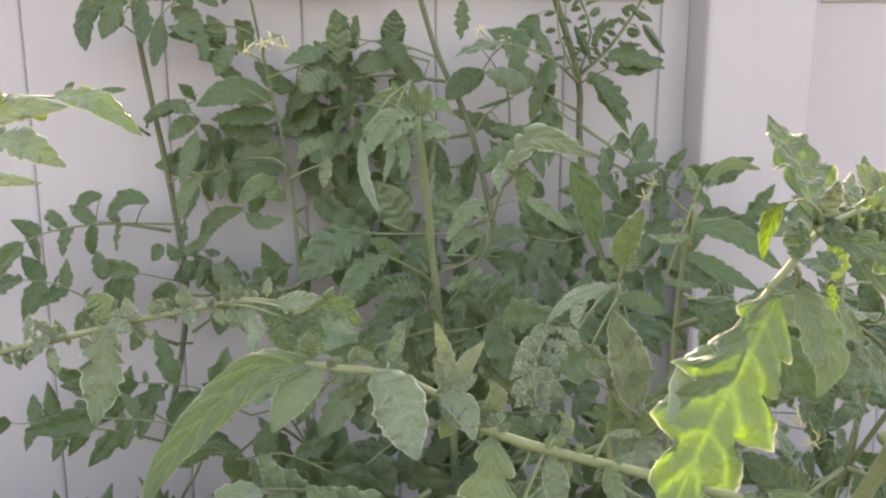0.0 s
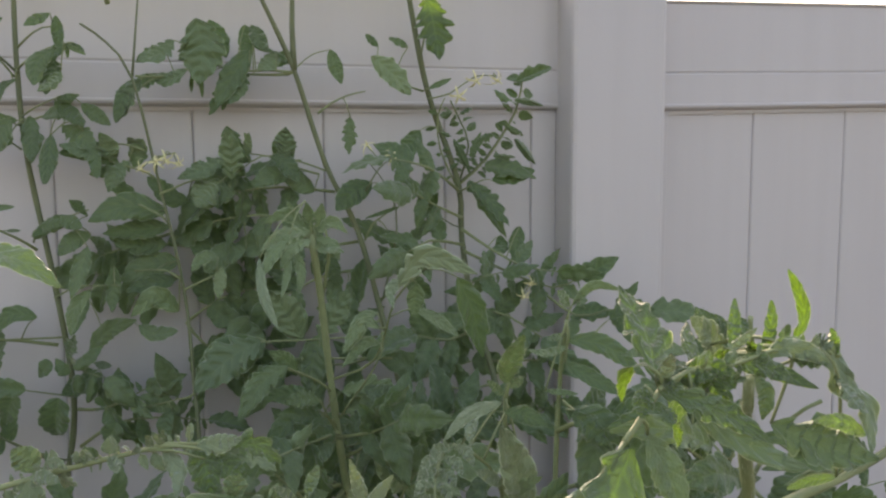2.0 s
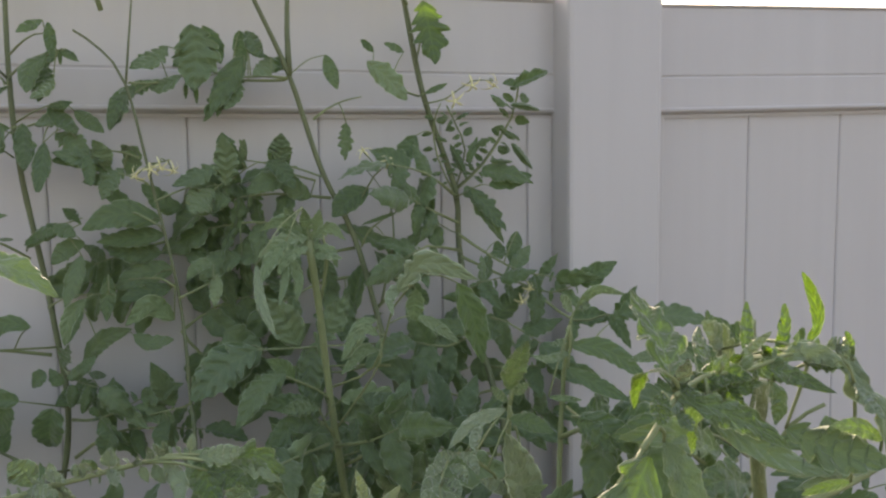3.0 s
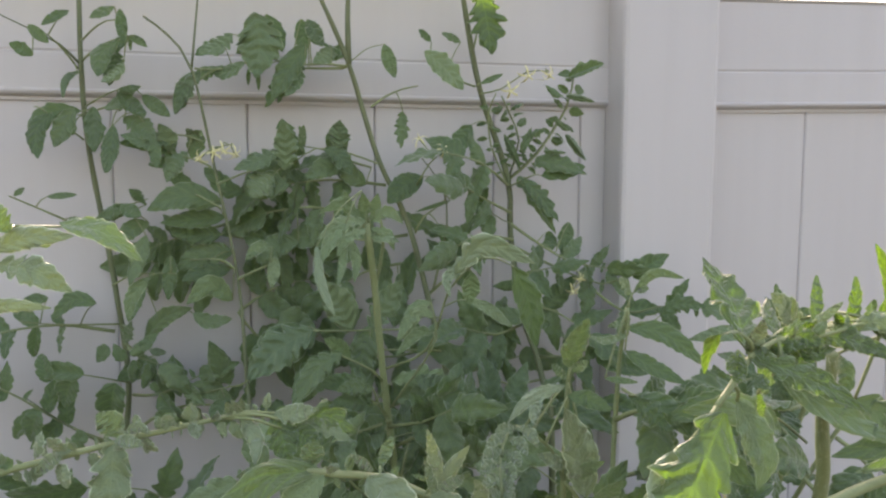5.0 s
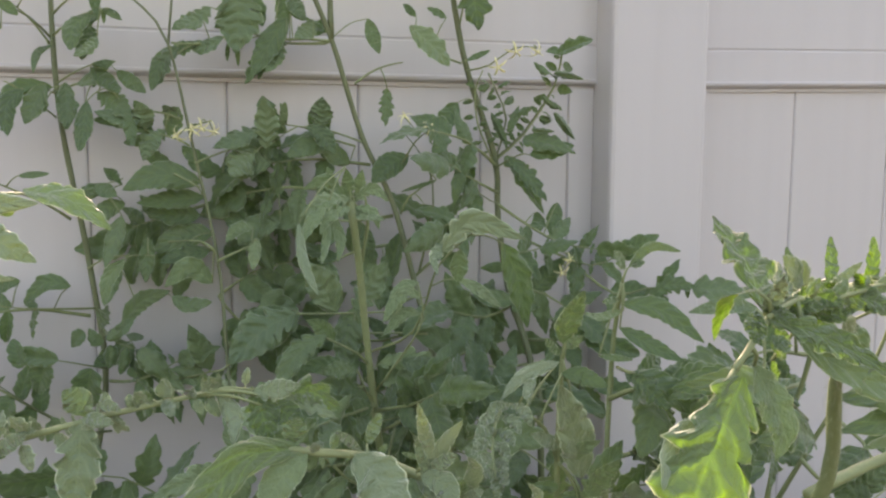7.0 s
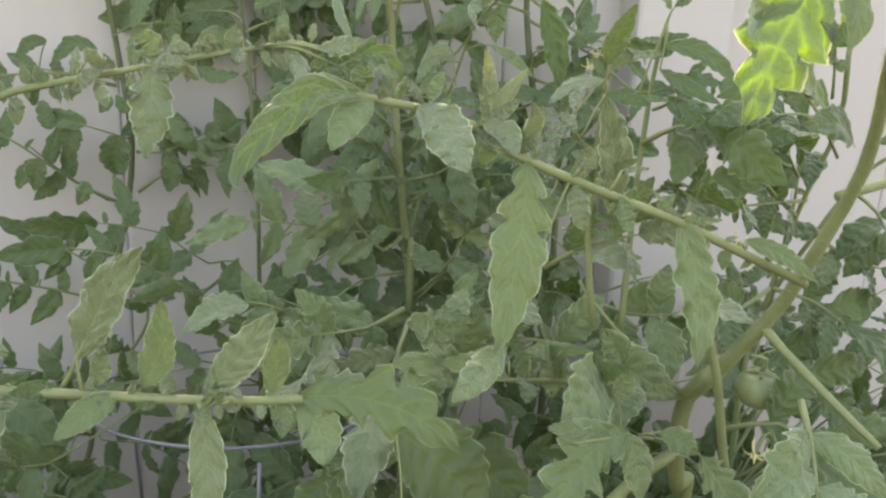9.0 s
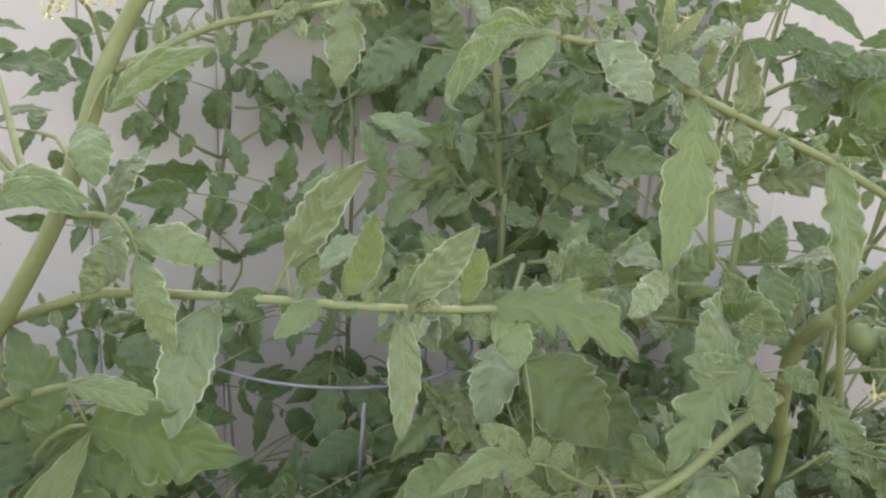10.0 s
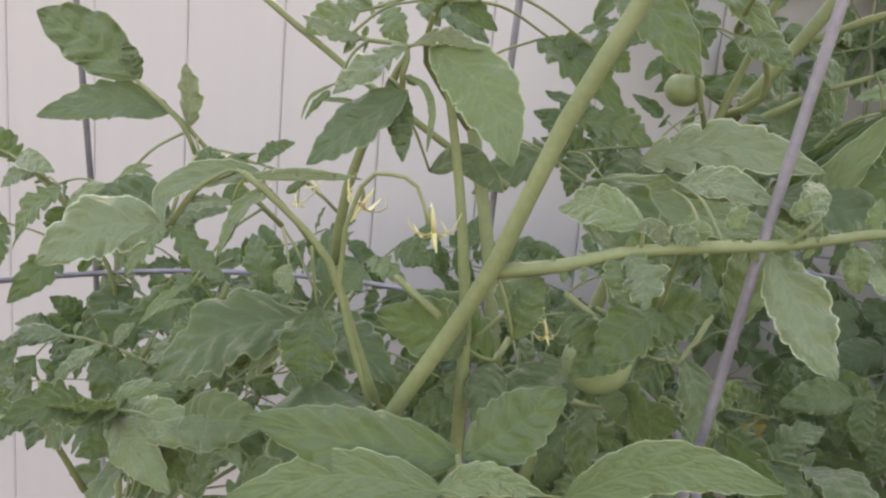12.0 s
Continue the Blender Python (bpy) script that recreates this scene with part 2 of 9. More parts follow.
# ---- tomato plants ----
def blade_mesh(name, seed, lobes, depth, curl, fold, wave, roll, slim=1.0):
    """A leaflet blade one long along y, its edge cut into lobes; curl bends it down along its length, fold raises its halves,
    roll turns the margins in."""
    rng = random.Random(seed)
    rows, cols = 30, 4
    verts, faces, uvs = [], [], []
    phase = [rng.uniform(0, 6.28) for _ in range(6)]
    cut = [0.75 * depth * rng.uniform(0.6, 1.3) for _ in range(2 * lobes + 4)]
    angle, y, z = 0.0, 0.0, 0.0
    for i in range(rows + 1):
        t = i / rows
        body = (t + 0.004) ** 0.5 * (1.004 - t) ** (1.05 if fold < 0.2 else 0.72) * 2.3
        angle = -curl * (t ** 1.4)
        if i:
            y += math.cos(angle) / rows
            z += math.sin(angle) / rows
        bend = 0.05 * math.sin(t * 3.1 + phase[0]) * t
        for j in range(-cols, cols + 1):
            u = j / cols
            side = 0 if j < 0 else 1
            f = (t * lobes + 0.37 * side) % 1.0
            k = int(t * lobes + 0.37 * side) + side * lobes
            notch = 1 - (f / 0.7 if f < 0.7 else (1 - f) / 0.3) ** 0.75
            tooth = 1 - cut[k] * (1.2 - 0.75 * t) * notch - 0.02 * ((i + side) % 2)
            reach = 0.5 * body * (1 - (1 - tooth) * abs(u) ** 1.5)
            a = abs(u)
            lift = fold * a * reach * 2 - roll * (a ** 2.5) * reach * 1.6
            ripple = wave * (math.sin(t * 17 + phase[1 + side] + a * 1.5) * a * 0.5 + 0.4 * math.sin(t * 41 + phase[3] + u * 6) * a ** 1.5) * (0.25 + body * 0.4)
            quilt = 0.013 * math.sin((t * 6.5 - a * 1.35 + 0.1 * math.sin(9 * t + phase[4])) * 2 * math.pi) * (1 - a) * min(1, 5 * a) * body
            x = u * reach * math.cos(min(1.2, abs(fold) * 0.8 + abs(roll) * a * 0.7)) * slim
            h = lift + ripple + quilt + 0.05 * noise.noise(Vector((u * 1.7 + seed, t * 6.5, 0.37 * seed))) * min(1, body) * (0.3 + a)
            verts.append((x + bend, y - h * math.sin(angle), z + h * math.cos(angle)))
            uvs.append((0.5 + 0.5 * u, t))
    w = 2 * cols + 1
    widest = max(verts[i * w + w - 1][0] - verts[i * w][0] for i in range(rows + 1))
    verts = [(x / widest, y, z) for x, y, z in verts]
    for i in range(rows):
        for j in range(w - 1):
            faces.append((i * w + j, i * w + j + 1, (i + 1) * w + j + 1, (i + 1) * w + j))
    me = bpy.data.meshes.new(name)
    me.from_pydata(verts, [], faces)
    layer = me.uv_layers.new(name="UVMap")
    for lp in me.loops:
        layer.data[lp.index].uv = uvs[lp.vertex_index]
    me.polygons.foreach_set("use_smooth", [True] * len(me.polygons))
    return me


# kinds of blade: f flat, l lobed, d drooping, r rolled, o small and oval
BLADES = {
    "f": [(4, 0.27, 0.35, 0.10, 0.08, 0.1), (3, 0.36, 0.6, 0.16, 0.09, 0.12), (5, 0.22, 0.2, 0.05, 0.08, 0.18), (4, 0.3, 0.8, 0.2, 0.09, 0.12), (3, 0.42, 0.45, 0.14, 0.1, 0.15)],
    "l": [(4, 0.5, 0.4, 0.12, 0.08, 0.1), (3, 0.6, 0.6, 0.16, 0.09, 0.14), (4, 0.42, 0.3, 0.08, 0.1, 0.08)],
    "d": [(5, 0.22, 1.1, 0.12, 0.09, 0.14), (4, 0.3, 1.4, 0.2, 0.1, 0.22), (4, 0.26, 0.85, 0.18, 0.1, 0.28)],
    "r": [(5, 0.26, 0.5, 0.22, 0.13, 0.5), (6, 0.22, 0.7, 0.28, 0.15, 0.6), (5, 0.32, 0.4, 0.25, 0.14, 0.4), (4, 0.3, 0.25, 0.2, 0.14, 0.45)],
    "o": [(3, 0.12, 0.4, 0.14, 0.05, 0.08), (3, 0.2, 0.6, 0.2, 0.07, 0.14)],
}
BLADE = {}
for kind_key, kinds in BLADES.items():
    for number, row in enumerate(kinds):
        for tone_key, tone in (("", LEAF), ("y", YOUNG), ("d", DOWNY)):
            blade = blade_mesh("leaflet", 7 * number + ord(kind_key), *row)
            blade.materials.append(tone)
            BLADE.setdefault(kind_key + tone_key, []).append(blade)

counter = random.Random(11)


# outlines of a large blade: the cuts of its margin (count, depth), the share of its length that deep lobes take at the base and their
# depth, and how far its tip is drawn out
OUTLINES = {"long": (7, 0.13, 0.0, 0.0, 0.9), "cut": (6, 0.2, 0.34, 0.62, 0.95), "lobed": (4, 0.58, 0.34, 0.66, 0.95), "oval": (3, 0.12, 0.0, 0.0, 0.8), "strap": (6, 0.12, 0.0, 0.0, 0.75)}


STALKS = {}


def holder(leaf, base):
    """The leaf that a leaflet at base belongs to, and the nearest place on its stalk: the given one, or a nearer one if that is far off."""
    near = min(STALKS[leaf.name][1], key=lambda c: (c - base).length)
    if (near - base).length > 0.035:
        for other, line in STALKS.values():
            for c in line[::2]:
                if (c - base).length < (near - base).length:
                    leaf, near = other, c
    return leaf, near


def bent(leaf, points, width, form="long", tone="y", face=(-0.1, -1.0, 0.45), cup=0.16, roll=0.15, wave=1.0, seed=0):
    """A large leaflet that bends along a line of places, so wide at its widest: a toothed or lobed margin, puffed cells between sunken
    veins, halves raised by cup and margins turned in by roll."""
    rng = random.Random(seed * 101 + int(abs(points[0][0]) * 4001) + int(abs(points[-1][2]) * 2003))
    teeth, depth, basal, deep, drawn = OUTLINES[form]
    fine = smooth_path(points, 0.0008)
    total = sum((q - p).length for p, q in zip(fine, fine[1:]))
    rows, cols = (54, 6) if total > 0.034 else (34, 4)
    line, gone, k = [fine[0]], 0.0, 0
    for p, q in zip(fine, fine[1:]):
        gone += (q - p).length
        while k < rows and gone >= total * (k + 1) / rows - 1e-9:
            line.append(q)
            k += 1
    while len(line) <= rows:
        line.append(fine[-1])
    up = Vector(face).normalized()
    peak = 0.55 / (0.55 + drawn)
    fullest = 0.94 * peak ** 0.55 * (1 - peak) ** drawn
    ph = [rng.uniform(0, 6.28) for _ in range(8)]
    deeps = [rng.uniform(0.65, 1.25) for _ in range(40)]
    verts, uvs, faces = [], [], []
    leaf, near = holder(leaf, line[0])
    o = origin_of(leaf)
    for i in range(rows + 1):
        t = i / rows
        d = (line[min(i + 1, rows)] - line[max(i - 1, 0)]).normalized()
        up = (up - d * up.dot(d)).normalized()
        side = d.cross(up)
        body = (t + 0.003) ** 0.55 * (1.003 - t) ** drawn / fullest
        for j in range(-cols, cols + 1):
            u = j / cols
            a, s = abs(u), (0 if j < 0 else 1)
            g = t + 0.018 * math.sin(9 * t + ph[s])
            f = (g * teeth + 0.4 * s) % 1.0
            tooth = 1 - depth * deeps[(int(g * teeth + 0.4 * s) + 9 * s) % 40] * (1 - (f / 0.72 if f < 0.72 else (1 - f) / 0.28) ** 0.8)
            tooth -= 0.015 * (i % 2) * min(1, 8 * t)
            if basal and t < basal:
                f = (t / basal * 2 + 0.3 * s) % 1.0
                tooth *= 1 - deep * (1 - math.sin(math.pi * f) ** 0.6)
            reach = 0.5 * width * body * (1 - (1 - tooth) * a ** 1.2) * a
            fold = cup * reach - roll * width * 0.35 * a ** 3.5 * body
            vein = (t * 6.5 - a * 1.35) * 2 * math.pi
            puff = 0.022 * width * math.sin(vein + ph[4]) * (1 - a) * min(1, 5 * a) * 1.6
            ripple = wave * width * body * (0.055 * math.sin(t * 19 + ph[2 + s]) * a ** 1.5 + 0.03 * math.sin(t * 43 + ph[5] + 4 * u) * a ** 2)
            rough = 0.09 * width * wave * noise.noise(Vector((u * 2.2 + seed, t * 7.5, ph[6]))) * min(1, body) * (0.2 + a)
            lean = 0.22 * width * (a * body * tooth) ** 1.3 * (1 - t)
            squeeze = math.cos(min(1.1, abs(cup) * 0.9 + abs(roll) * a * 0.8))
            q = line[i] + side * (math.copysign(reach, u) * squeeze) + up * (fold + puff + ripple + rough) + d * lean
            verts.append(q - o)
            uvs.append((0.5 + 0.5 * u, t))
    w = 2 * cols + 1
    for i in range(rows):
        for j in range(w - 1):
            faces.append((i * w + j, i * w + j + 1, (i + 1) * w + j + 1, (i + 1) * w + j))
    me = bpy.data.meshes.new("leaflet")
    me.from_pydata(verts, [], faces)
    layer = me.uv_layers.new(name="UVMap")
    for lp in me.loops:
        layer.data[lp.index].uv = uvs[lp.vertex_index]
    if 0.004 < (near - line[0]).length < 0.09:
        bm = bmesh.new()
        tube(bm, [c - o for c in smooth_path((near, (near + line[0]) / 2 + Vector((0, -0.002, 0.1 * (near - line[0]).length)), line[0]), 0.004)], 0.0008, 0.0006, 5)
        part("leaf_stalk", bm, STEM, leaf)
    return part("leaflet", me, {"y": YOUNG, "d": DOWNY, "s": SHOOT, "k": SHADED}.get(tone, LEAF), leaf)


def leaflet(leaf, base, tip, width, kind="f", twist=0.0, face=(-0.1, -1.0, 0.5), tone=""):
    """A leaflet under its leaf: from base to tip in the world, so wide at its widest; it faces face, turned by twist degrees."""
    base, tip = Vector(base), Vector(tip)
    axis = tip - base
    length = max(axis.length, 1e-4)
    axis.normalize()
    normal = Vector(face) - axis * Vector(face).dot(axis)
    normal = Matrix.Rotation(radians(twist), 3, axis) @ normal.normalized()
    side = axis.cross(normal).normalized()
    if length > 0.017 and base.y < 0.56:
        arch = normal * (-0.05 if kind == "o" else 0.09) * length + Vector((0, 0, (0.16 if kind == "d" else 0.06) * length))
        form = {"l": counter.choice(("cut", "lobed", "cut")), "o": "oval", "f": counter.choice(("long", "long", "cut"))}.get(kind, "long")
        if tone:
            tone = counter.choice("yyyd")
        return bent(leaf, (base, (base + tip) / 2 + arch, tip), width * 1.08, form, tone, normal, 0.16, {"r": 0.4, "d": 0.25}.get(kind, 0.12), 1.1, counter.randrange(999))
    shapes = BLADE[kind + tone]
    me = shapes[counter.randrange(len(shapes))]
    curl = {"d": 1.17, "r": 1.08, "l": 1.09}.get(kind, 1.05)
    if kind == "d":
        axis = (Matrix.Rotation(radians(26), 3, side) @ axis).normalized()
        normal = side.cross(axis).normalized()
    ob = new("leaflet", me)
    leaf = holder(leaf, base)[0]
    ob.parent = leaf
    turn = Matrix((side, axis, normal)).transposed().to_4x4()
    if side.cross(axis).dot(normal) < 0:
        turn = Matrix((-side, axis, normal)).transposed().to_4x4()
    ob.matrix_basis = Matrix.Translation(base - origin_of(leaf)) @ turn @ Matrix.Diagonal((width * 0.98, length * curl, length * curl, 1))
    return ob


def plant(label, x, y):
    """A tomato plant: an empty where its stem leaves the ground."""
    ob = new("tomato_plant")
    ob.location = (x, y, 0.0)
    return tagged(ob, label, "tomato plant", "tomato plants along the fence")


NODES = []


def stem(owner, points, r0, r1, material=None, name="stem"):
    if name == "stem":
        NODES.extend((owner, q) for q in smooth_path(points, 0.05))
    o = Vector(points[0])
    bm = bmesh.new()
    tube(bm, [q - o for q in smooth_path(points, 0.018)], r0, r1, 8, 0.06, int(abs(o.x * 1000)))
    return part(name, bm, material or STEM, owner, at=o)


def fuzz(owner, count, length, seed):
    """The fine pale hairs of a young stem: slivers that stand off it, joined into one part."""
    rng = random.Random(seed)
    verts, faces = [], []
    me = owner.data
    for _ in range(count):
        f = me.polygons[rng.randrange(len(me.polygons) - 2)]
        a, b, c = (me.vertices[f.vertices[k]].co for k in (0, 1, 2))
        u, v = rng.random(), rng.random()
        q = a + (b - a) * u + (c - b) * v
        d = (f.normal + Vector((rng.uniform(-0.4, 0.4), rng.uniform(-0.4, 0.4), rng.uniform(-0.4, 0.4)))).normalized() * length * rng.uniform(0.5, 1.2)
        w = d.cross(Vector((0.3, 0.8, 0.5))).normalized() * 0.00006
        k = len(verts)
        verts += [q - w, q + w, q + d]
        faces.append((k, k + 1, k + 2))
    hair = bpy.data.meshes.new("stem_fuzz")
    hair.from_pydata(verts, [], faces)
    return tagged(part("stem_fuzz", hair, HAIR, owner), kind="stuff")


def rachis(owner, points, r0=0.0022, r1=0.0008, material=None):
    """The stalk of a compound leaf, which carries its leaflets."""
    ob = stem(owner, points, r0, r1, material, "leaf")
    STALKS[ob.name] = (ob, smooth_path(points, 0.006))
    return ob


def frills(leaf_ob, points, count, size, tone="y"):
    """Small curled leaflets along a stalk, which stand off to all sides."""
    rng = random.Random(int(abs(points[0][0]) * 7919))
    line = smooth_path(points, 0.004)
    for k in range(count):
        i = int((0.12 + 0.86 * (k + rng.uniform(-0.4, 0.4)) / count) * (len(line) - 2)) + 1
        d = (line[i + 1] - line[i - 1]).normalized()
        up = d.cross(Vector((rng.uniform(-0.5, 0.5), -1, rng.uniform(-0.3, 0.3)))).normalized() * (1 if k % 2 else -1)
        way = (up + d * rng.uniform(-0.5, 0.5) + Vector((0, -0.4 * rng.random(), 0))).normalized()
        long = size * rng.choice((0.4, 0.6, 0.8, 1.0, 1.2))
        root = line[i] + way * long * 0.25
        leaflet(leaf_ob, root, root + way * long, long * rng.uniform(0.5, 0.85), rng.choice("orfr"), rng.uniform(-50, 50), (rng.uniform(-0.6, 0.6), -1, rng.uniform(0.0, 0.9)), tone)
        bm = bmesh.new()
        o = origin_of(leaf_ob)
        tube(bm, [line[i] - o, root - o + way * long * 0.05], 0.0005, 0.0003, 4)
        part("leaf_stalk", bm, STEM, leaf_ob)


def leaf(owner, points, pairs, size, kind="f", tone="", face=(-0.1, -1.0, 0.45), seed=0, wild=1.0, stalk=0.3, r0=0.002, fill=True):
    """A whole compound leaf on a stalk: pairs of leaflets, one at the end, small ones between them."""
    rng = random.Random(seed * 131 + int(abs(points[0][0]) * 977) + int(abs(points[-1][2]) * 613))
    ob = rachis(owner, points, r0, 0.0007)
    line = smooth_path(points, 0.006)
    facing = Vector(face).normalized()
    end = (line[-1] - line[-3]).normalized()
    sag = Vector((0, 0, -1))

    def put(q, d, length, k):
        d = (d + sag * rng.uniform(0.0, 0.45) * wild + facing * rng.uniform(-0.35, 0.35) * wild).normalized()
        f = (facing + Vector((rng.uniform(-0.5, 0.5), rng.uniform(-0.3, 0.3), rng.uniform(-0.4, 0.4))) * wild)
        leaflet(ob, q, q + d * length, length * rng.uniform(0.4, 0.58), k, rng.uniform(-28, 28) * wild, f, tone)

    put(line[-1], end, size * rng.uniform(1.05, 1.35), kind)
    for i in range(pairs):
        at = stalk + (0.97 - stalk) * (i + 0.35) / pairs
        for s in (-1, 1):
            k = min(len(line) - 2, max(1, int((at + rng.uniform(-0.04, 0.04)) * len(line))))
            d = (line[k + 1] - line[k - 1]).normalized()
            out = d.cross(facing) * s
            put(line[k], (out + d * rng.uniform(0.15, 0.75)), size * rng.uniform(0.66, 1.1) * (0.8 + 0.25 * math.sin(3 * at)), kind)
            if fill and rng.random() < 0.6:
                k = min(len(line) - 2, max(1, int((at + 0.5 / pairs) * len(line))))
                put(line[k], out + d * rng.uniform(0.0, 0.4), size * rng.uniform(0.18, 0.34), "o")
    return ob


def petal_mesh():
    """One flower: five narrow petals bent back round a pointed cone, 1 long."""
    bm = bmesh.new()
    for k in range(5):
        a = 2 * math.pi * k / 5
        d, s = Vector((math.cos(a), math.sin(a), 0)), Vector((-math.sin(a), math.cos(a), 0))
        rows = []
        for i, (out, h, w) in enumerate(((0.06, 0.0, 0.05), (0.28, -0.05, 0.075), (0.52, 0.04, 0.07), (0.68, 0.26, 0.045), (0.66 + 0.2 * math.sin(k * 3.7), 0.54, 0.01))):
            q = d * out + Vector((0, 0, h + 0.04 * math.sin(k * 2.1) * i))
            rows.append((bm.verts.new(q - s * w), bm.verts.new(q + Vector((0, 0, -0.03))), bm.verts.new(q + s * w)))
        for r, t in zip(rows, rows[1:]):
            bm.faces.new((r[0], r[1], t[1], t[0]))
            bm.faces.new((r[1], r[2], t[2], t[1]))
    tube(bm, [Vector((0, 0, 0.05)), Vector((0, 0, -0.25)), Vector((0, 0, -0.55))], 0.1, 0.025, 6)
    me = bpy.data.meshes.new("flower")
    bm.to_mesh(me)
    bm.free()
    me.materials.append(PETAL)
    me.polygons.foreach_set("use_smooth", [True] * len(me.polygons))
    return me


FLOWER = petal_mesh()


def truss(owner, points, flowers, size=0.012):
    """A flower stalk with nodding yellow flowers, each given by its place and the way its face points."""
    ob = stem(owner, points, 0.0011, 0.0006, None, "flower_truss")
    o = origin_of(ob)
    line = smooth_path(points, 0.006)
    for q, way in flowers:
        q, way = Vector(q), Vector(way).normalized()
        near = min(line, key=lambda c: (c - q).length)
        top = q - way * size * 0.1
        bm = bmesh.new()
        tube(bm, [c - o for c in smooth_path((near, (near + top) / 2 - way * 0.004 + Vector((0, 0, 0.003)), top), 0.004)], 0.0006, 0.0007, 5)
        part("pedicel", bm, STEM, ob)
        fl = new("flower", FLOWER)
        fl.parent = ob
        fl.matrix_basis = Matrix.Translation(q - o) @ (way * -1).to_track_quat("Z", "Y").to_matrix().to_4x4() @ Matrix.Scale(size, 4)
        if "label" not in fl:
            fl["label"] = "small yellow star-shaped flower with bent-back petals"
    return ob


def fruit(owner, centre, size, hang, material=None):
    """A tomato: slightly flattened, ribbed at the top, on a bent stalk with a star of sepals."""
    c = Vector(centre)
    bm = bmesh.new()
    bmesh.ops.create_uvsphere(bm, u_segments=28, v_segments=18, radius=size / 2)
    for v in bm.verts:
        a = math.atan2(v.co.y, v.co.x)
        t = v.co.z / (size / 2)
        rib = 1 + 0.025 * math.cos(5 * a) * max(0, t + 0.2)
        v.co.x *= rib
        v.co.y *= rib
        v.co.z *= 0.88
        if t > 0.75:
            v.co.z -= (t - 0.75) * size * 0.28
    ob = part("tomato", bm, material or FRUIT, owner, "unripe green tomato" if material is None else "yellow-orange ripening tomato", at=c)
    top = Vector((0, 0, size * 0.38))
    bm = bmesh.new()
    tube(bm, smooth_path((top, top + Vector((0.002, 0, 0.009)), (Vector(hang) - c)), 0.005), 0.0016, 0.0012, 6)
    part("fruit_stalk", bm, STEM, ob)
    for k in range(5):
        a = 2 * math.pi * k / 5 + 0.3
        d, s = Vector((math.cos(a), math.sin(a), 0)), Vector((-math.sin(a), math.cos(a), 0))
        q = [top + d * size * r + Vector((0, 0, h * size)) for r, h in ((0.02, 0.02), (0.18, 0.04), (0.34, -0.02), (0.44, 0.06))]
        w = [0.05, 0.06, 0.04, 0.005]
        bm = bmesh.new()
        v = [(bm.verts.new(c2 - s * ww * size), bm.verts.new(c2 + s * ww * size)) for c2, ww in zip(q, w)]
        for r, t in zip(v, v[1:]):
            bm.faces.new((r[0], r[1], t[1], t[0]))
        part("sepal", bm, STEM, ob)
    return ob


# ---- ground ----
def ground():
    """One sheet of dug soil that runs out to the horizon, uneven near the fence."""
    bm = bmesh.new()
    xs = [-600, -80, -20, -8] + [-4 + 0.25 * i for i in range(33)] + [8, 20, 80, 600]
    ys = [-600, -80, -20, -8] + [-4 + 0.25 * i for i in range(33)] + [8, 20, 80, 600]
    grid = [[bm.verts.new((x, y, 0.035 * noise.noise(Vector((x * 1.7, y * 1.7, 0))) if abs(x) < 5 and abs(y) < 5 else 0.0)) for x in xs] for y in ys]
    for a, b in zip(grid, grid[1:]):
        for i in range(len(xs) - 1):
            bm.faces.new((a[i], a[i + 1], b[i + 1], b[i]))
    return tagged(part("ground", bm, SOIL), "dark uneven garden soil below the plants", "ground", kind="structure")


ground()

# ---- fence ----
FACE = 1.0            # front of the boards
PITCH = 0.15          # from joint to joint
POST_X, POST_W = 0.0965, 0.127
PANEL = 2.37


fence = tagged(new("fence"), "white vinyl privacy fence of upright boards, lightly dusty", "fence")


def fence_post(x):
    bm = bmesh.new()
    box(bm, x, x + POST_W, 0.942, 0.942 + POST_W, -0.3, 1.88, 0.006)
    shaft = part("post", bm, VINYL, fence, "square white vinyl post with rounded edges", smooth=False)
    bm = bmesh.new()
    box(bm, x - 0.006, x + POST_W + 0.006, 0.936, 0.948 + POST_W, 1.88, 1.9, 0.004)
    c = bm.verts.new((x + POST_W / 2, 0.942 + POST_W / 2, 1.93))
    q = [bm.verts.new(p) for p in ((x + 0.004, 0.946, 1.9), (x + POST_W - 0.004, 0.946, 1.9), (x + POST_W - 0.004, 0.938 + POST_W, 1.9), (x + 0.004, 0.938 + POST_W, 1.9))]
    for a, b in zip(q, q[1:] + q[:1]):
        bm.faces.new((a, b, c))
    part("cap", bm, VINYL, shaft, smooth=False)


def extrude(section, ends):
    """A closed profile carried from one end to the other; each end maps a profile point to a place."""
    bm = bmesh.new()
    rings = [[bm.verts.new(e(a, b)) for a, b in section] for e in ends]
    k = len(section)
    for i in range(k):
        bm.faces.new((rings[0][i], rings[0][(i + 1) % k], rings[1][(i + 1) % k], rings[1][i]))
    bm.faces.new(rings[0][::-1])
    bm.faces.new(rings[1])
    bmesh.ops.recalc_face_normals(bm, faces=bm.faces)
    return bm


# the top rail in section: a flat upper band, a thin step, a lower band and a lip over the boards
RAIL = [(0.99, 1.826), (0.9865, 1.829), (0.9865, 1.83), (1.03, 1.83), (1.03, 1.684), (0.9965, 1.684), (0.9965, 1.688), (0.9925, 1.6895), (0.9885, 1.6905),
        (0.9865, 1.693), (0.9865, 1.6955), (0.9885, 1.697), (0.9885, 1.735), (0.9895, 1.736), (0.9915, 1.7365), (0.9915, 1.738), (0.99, 1.7395)]


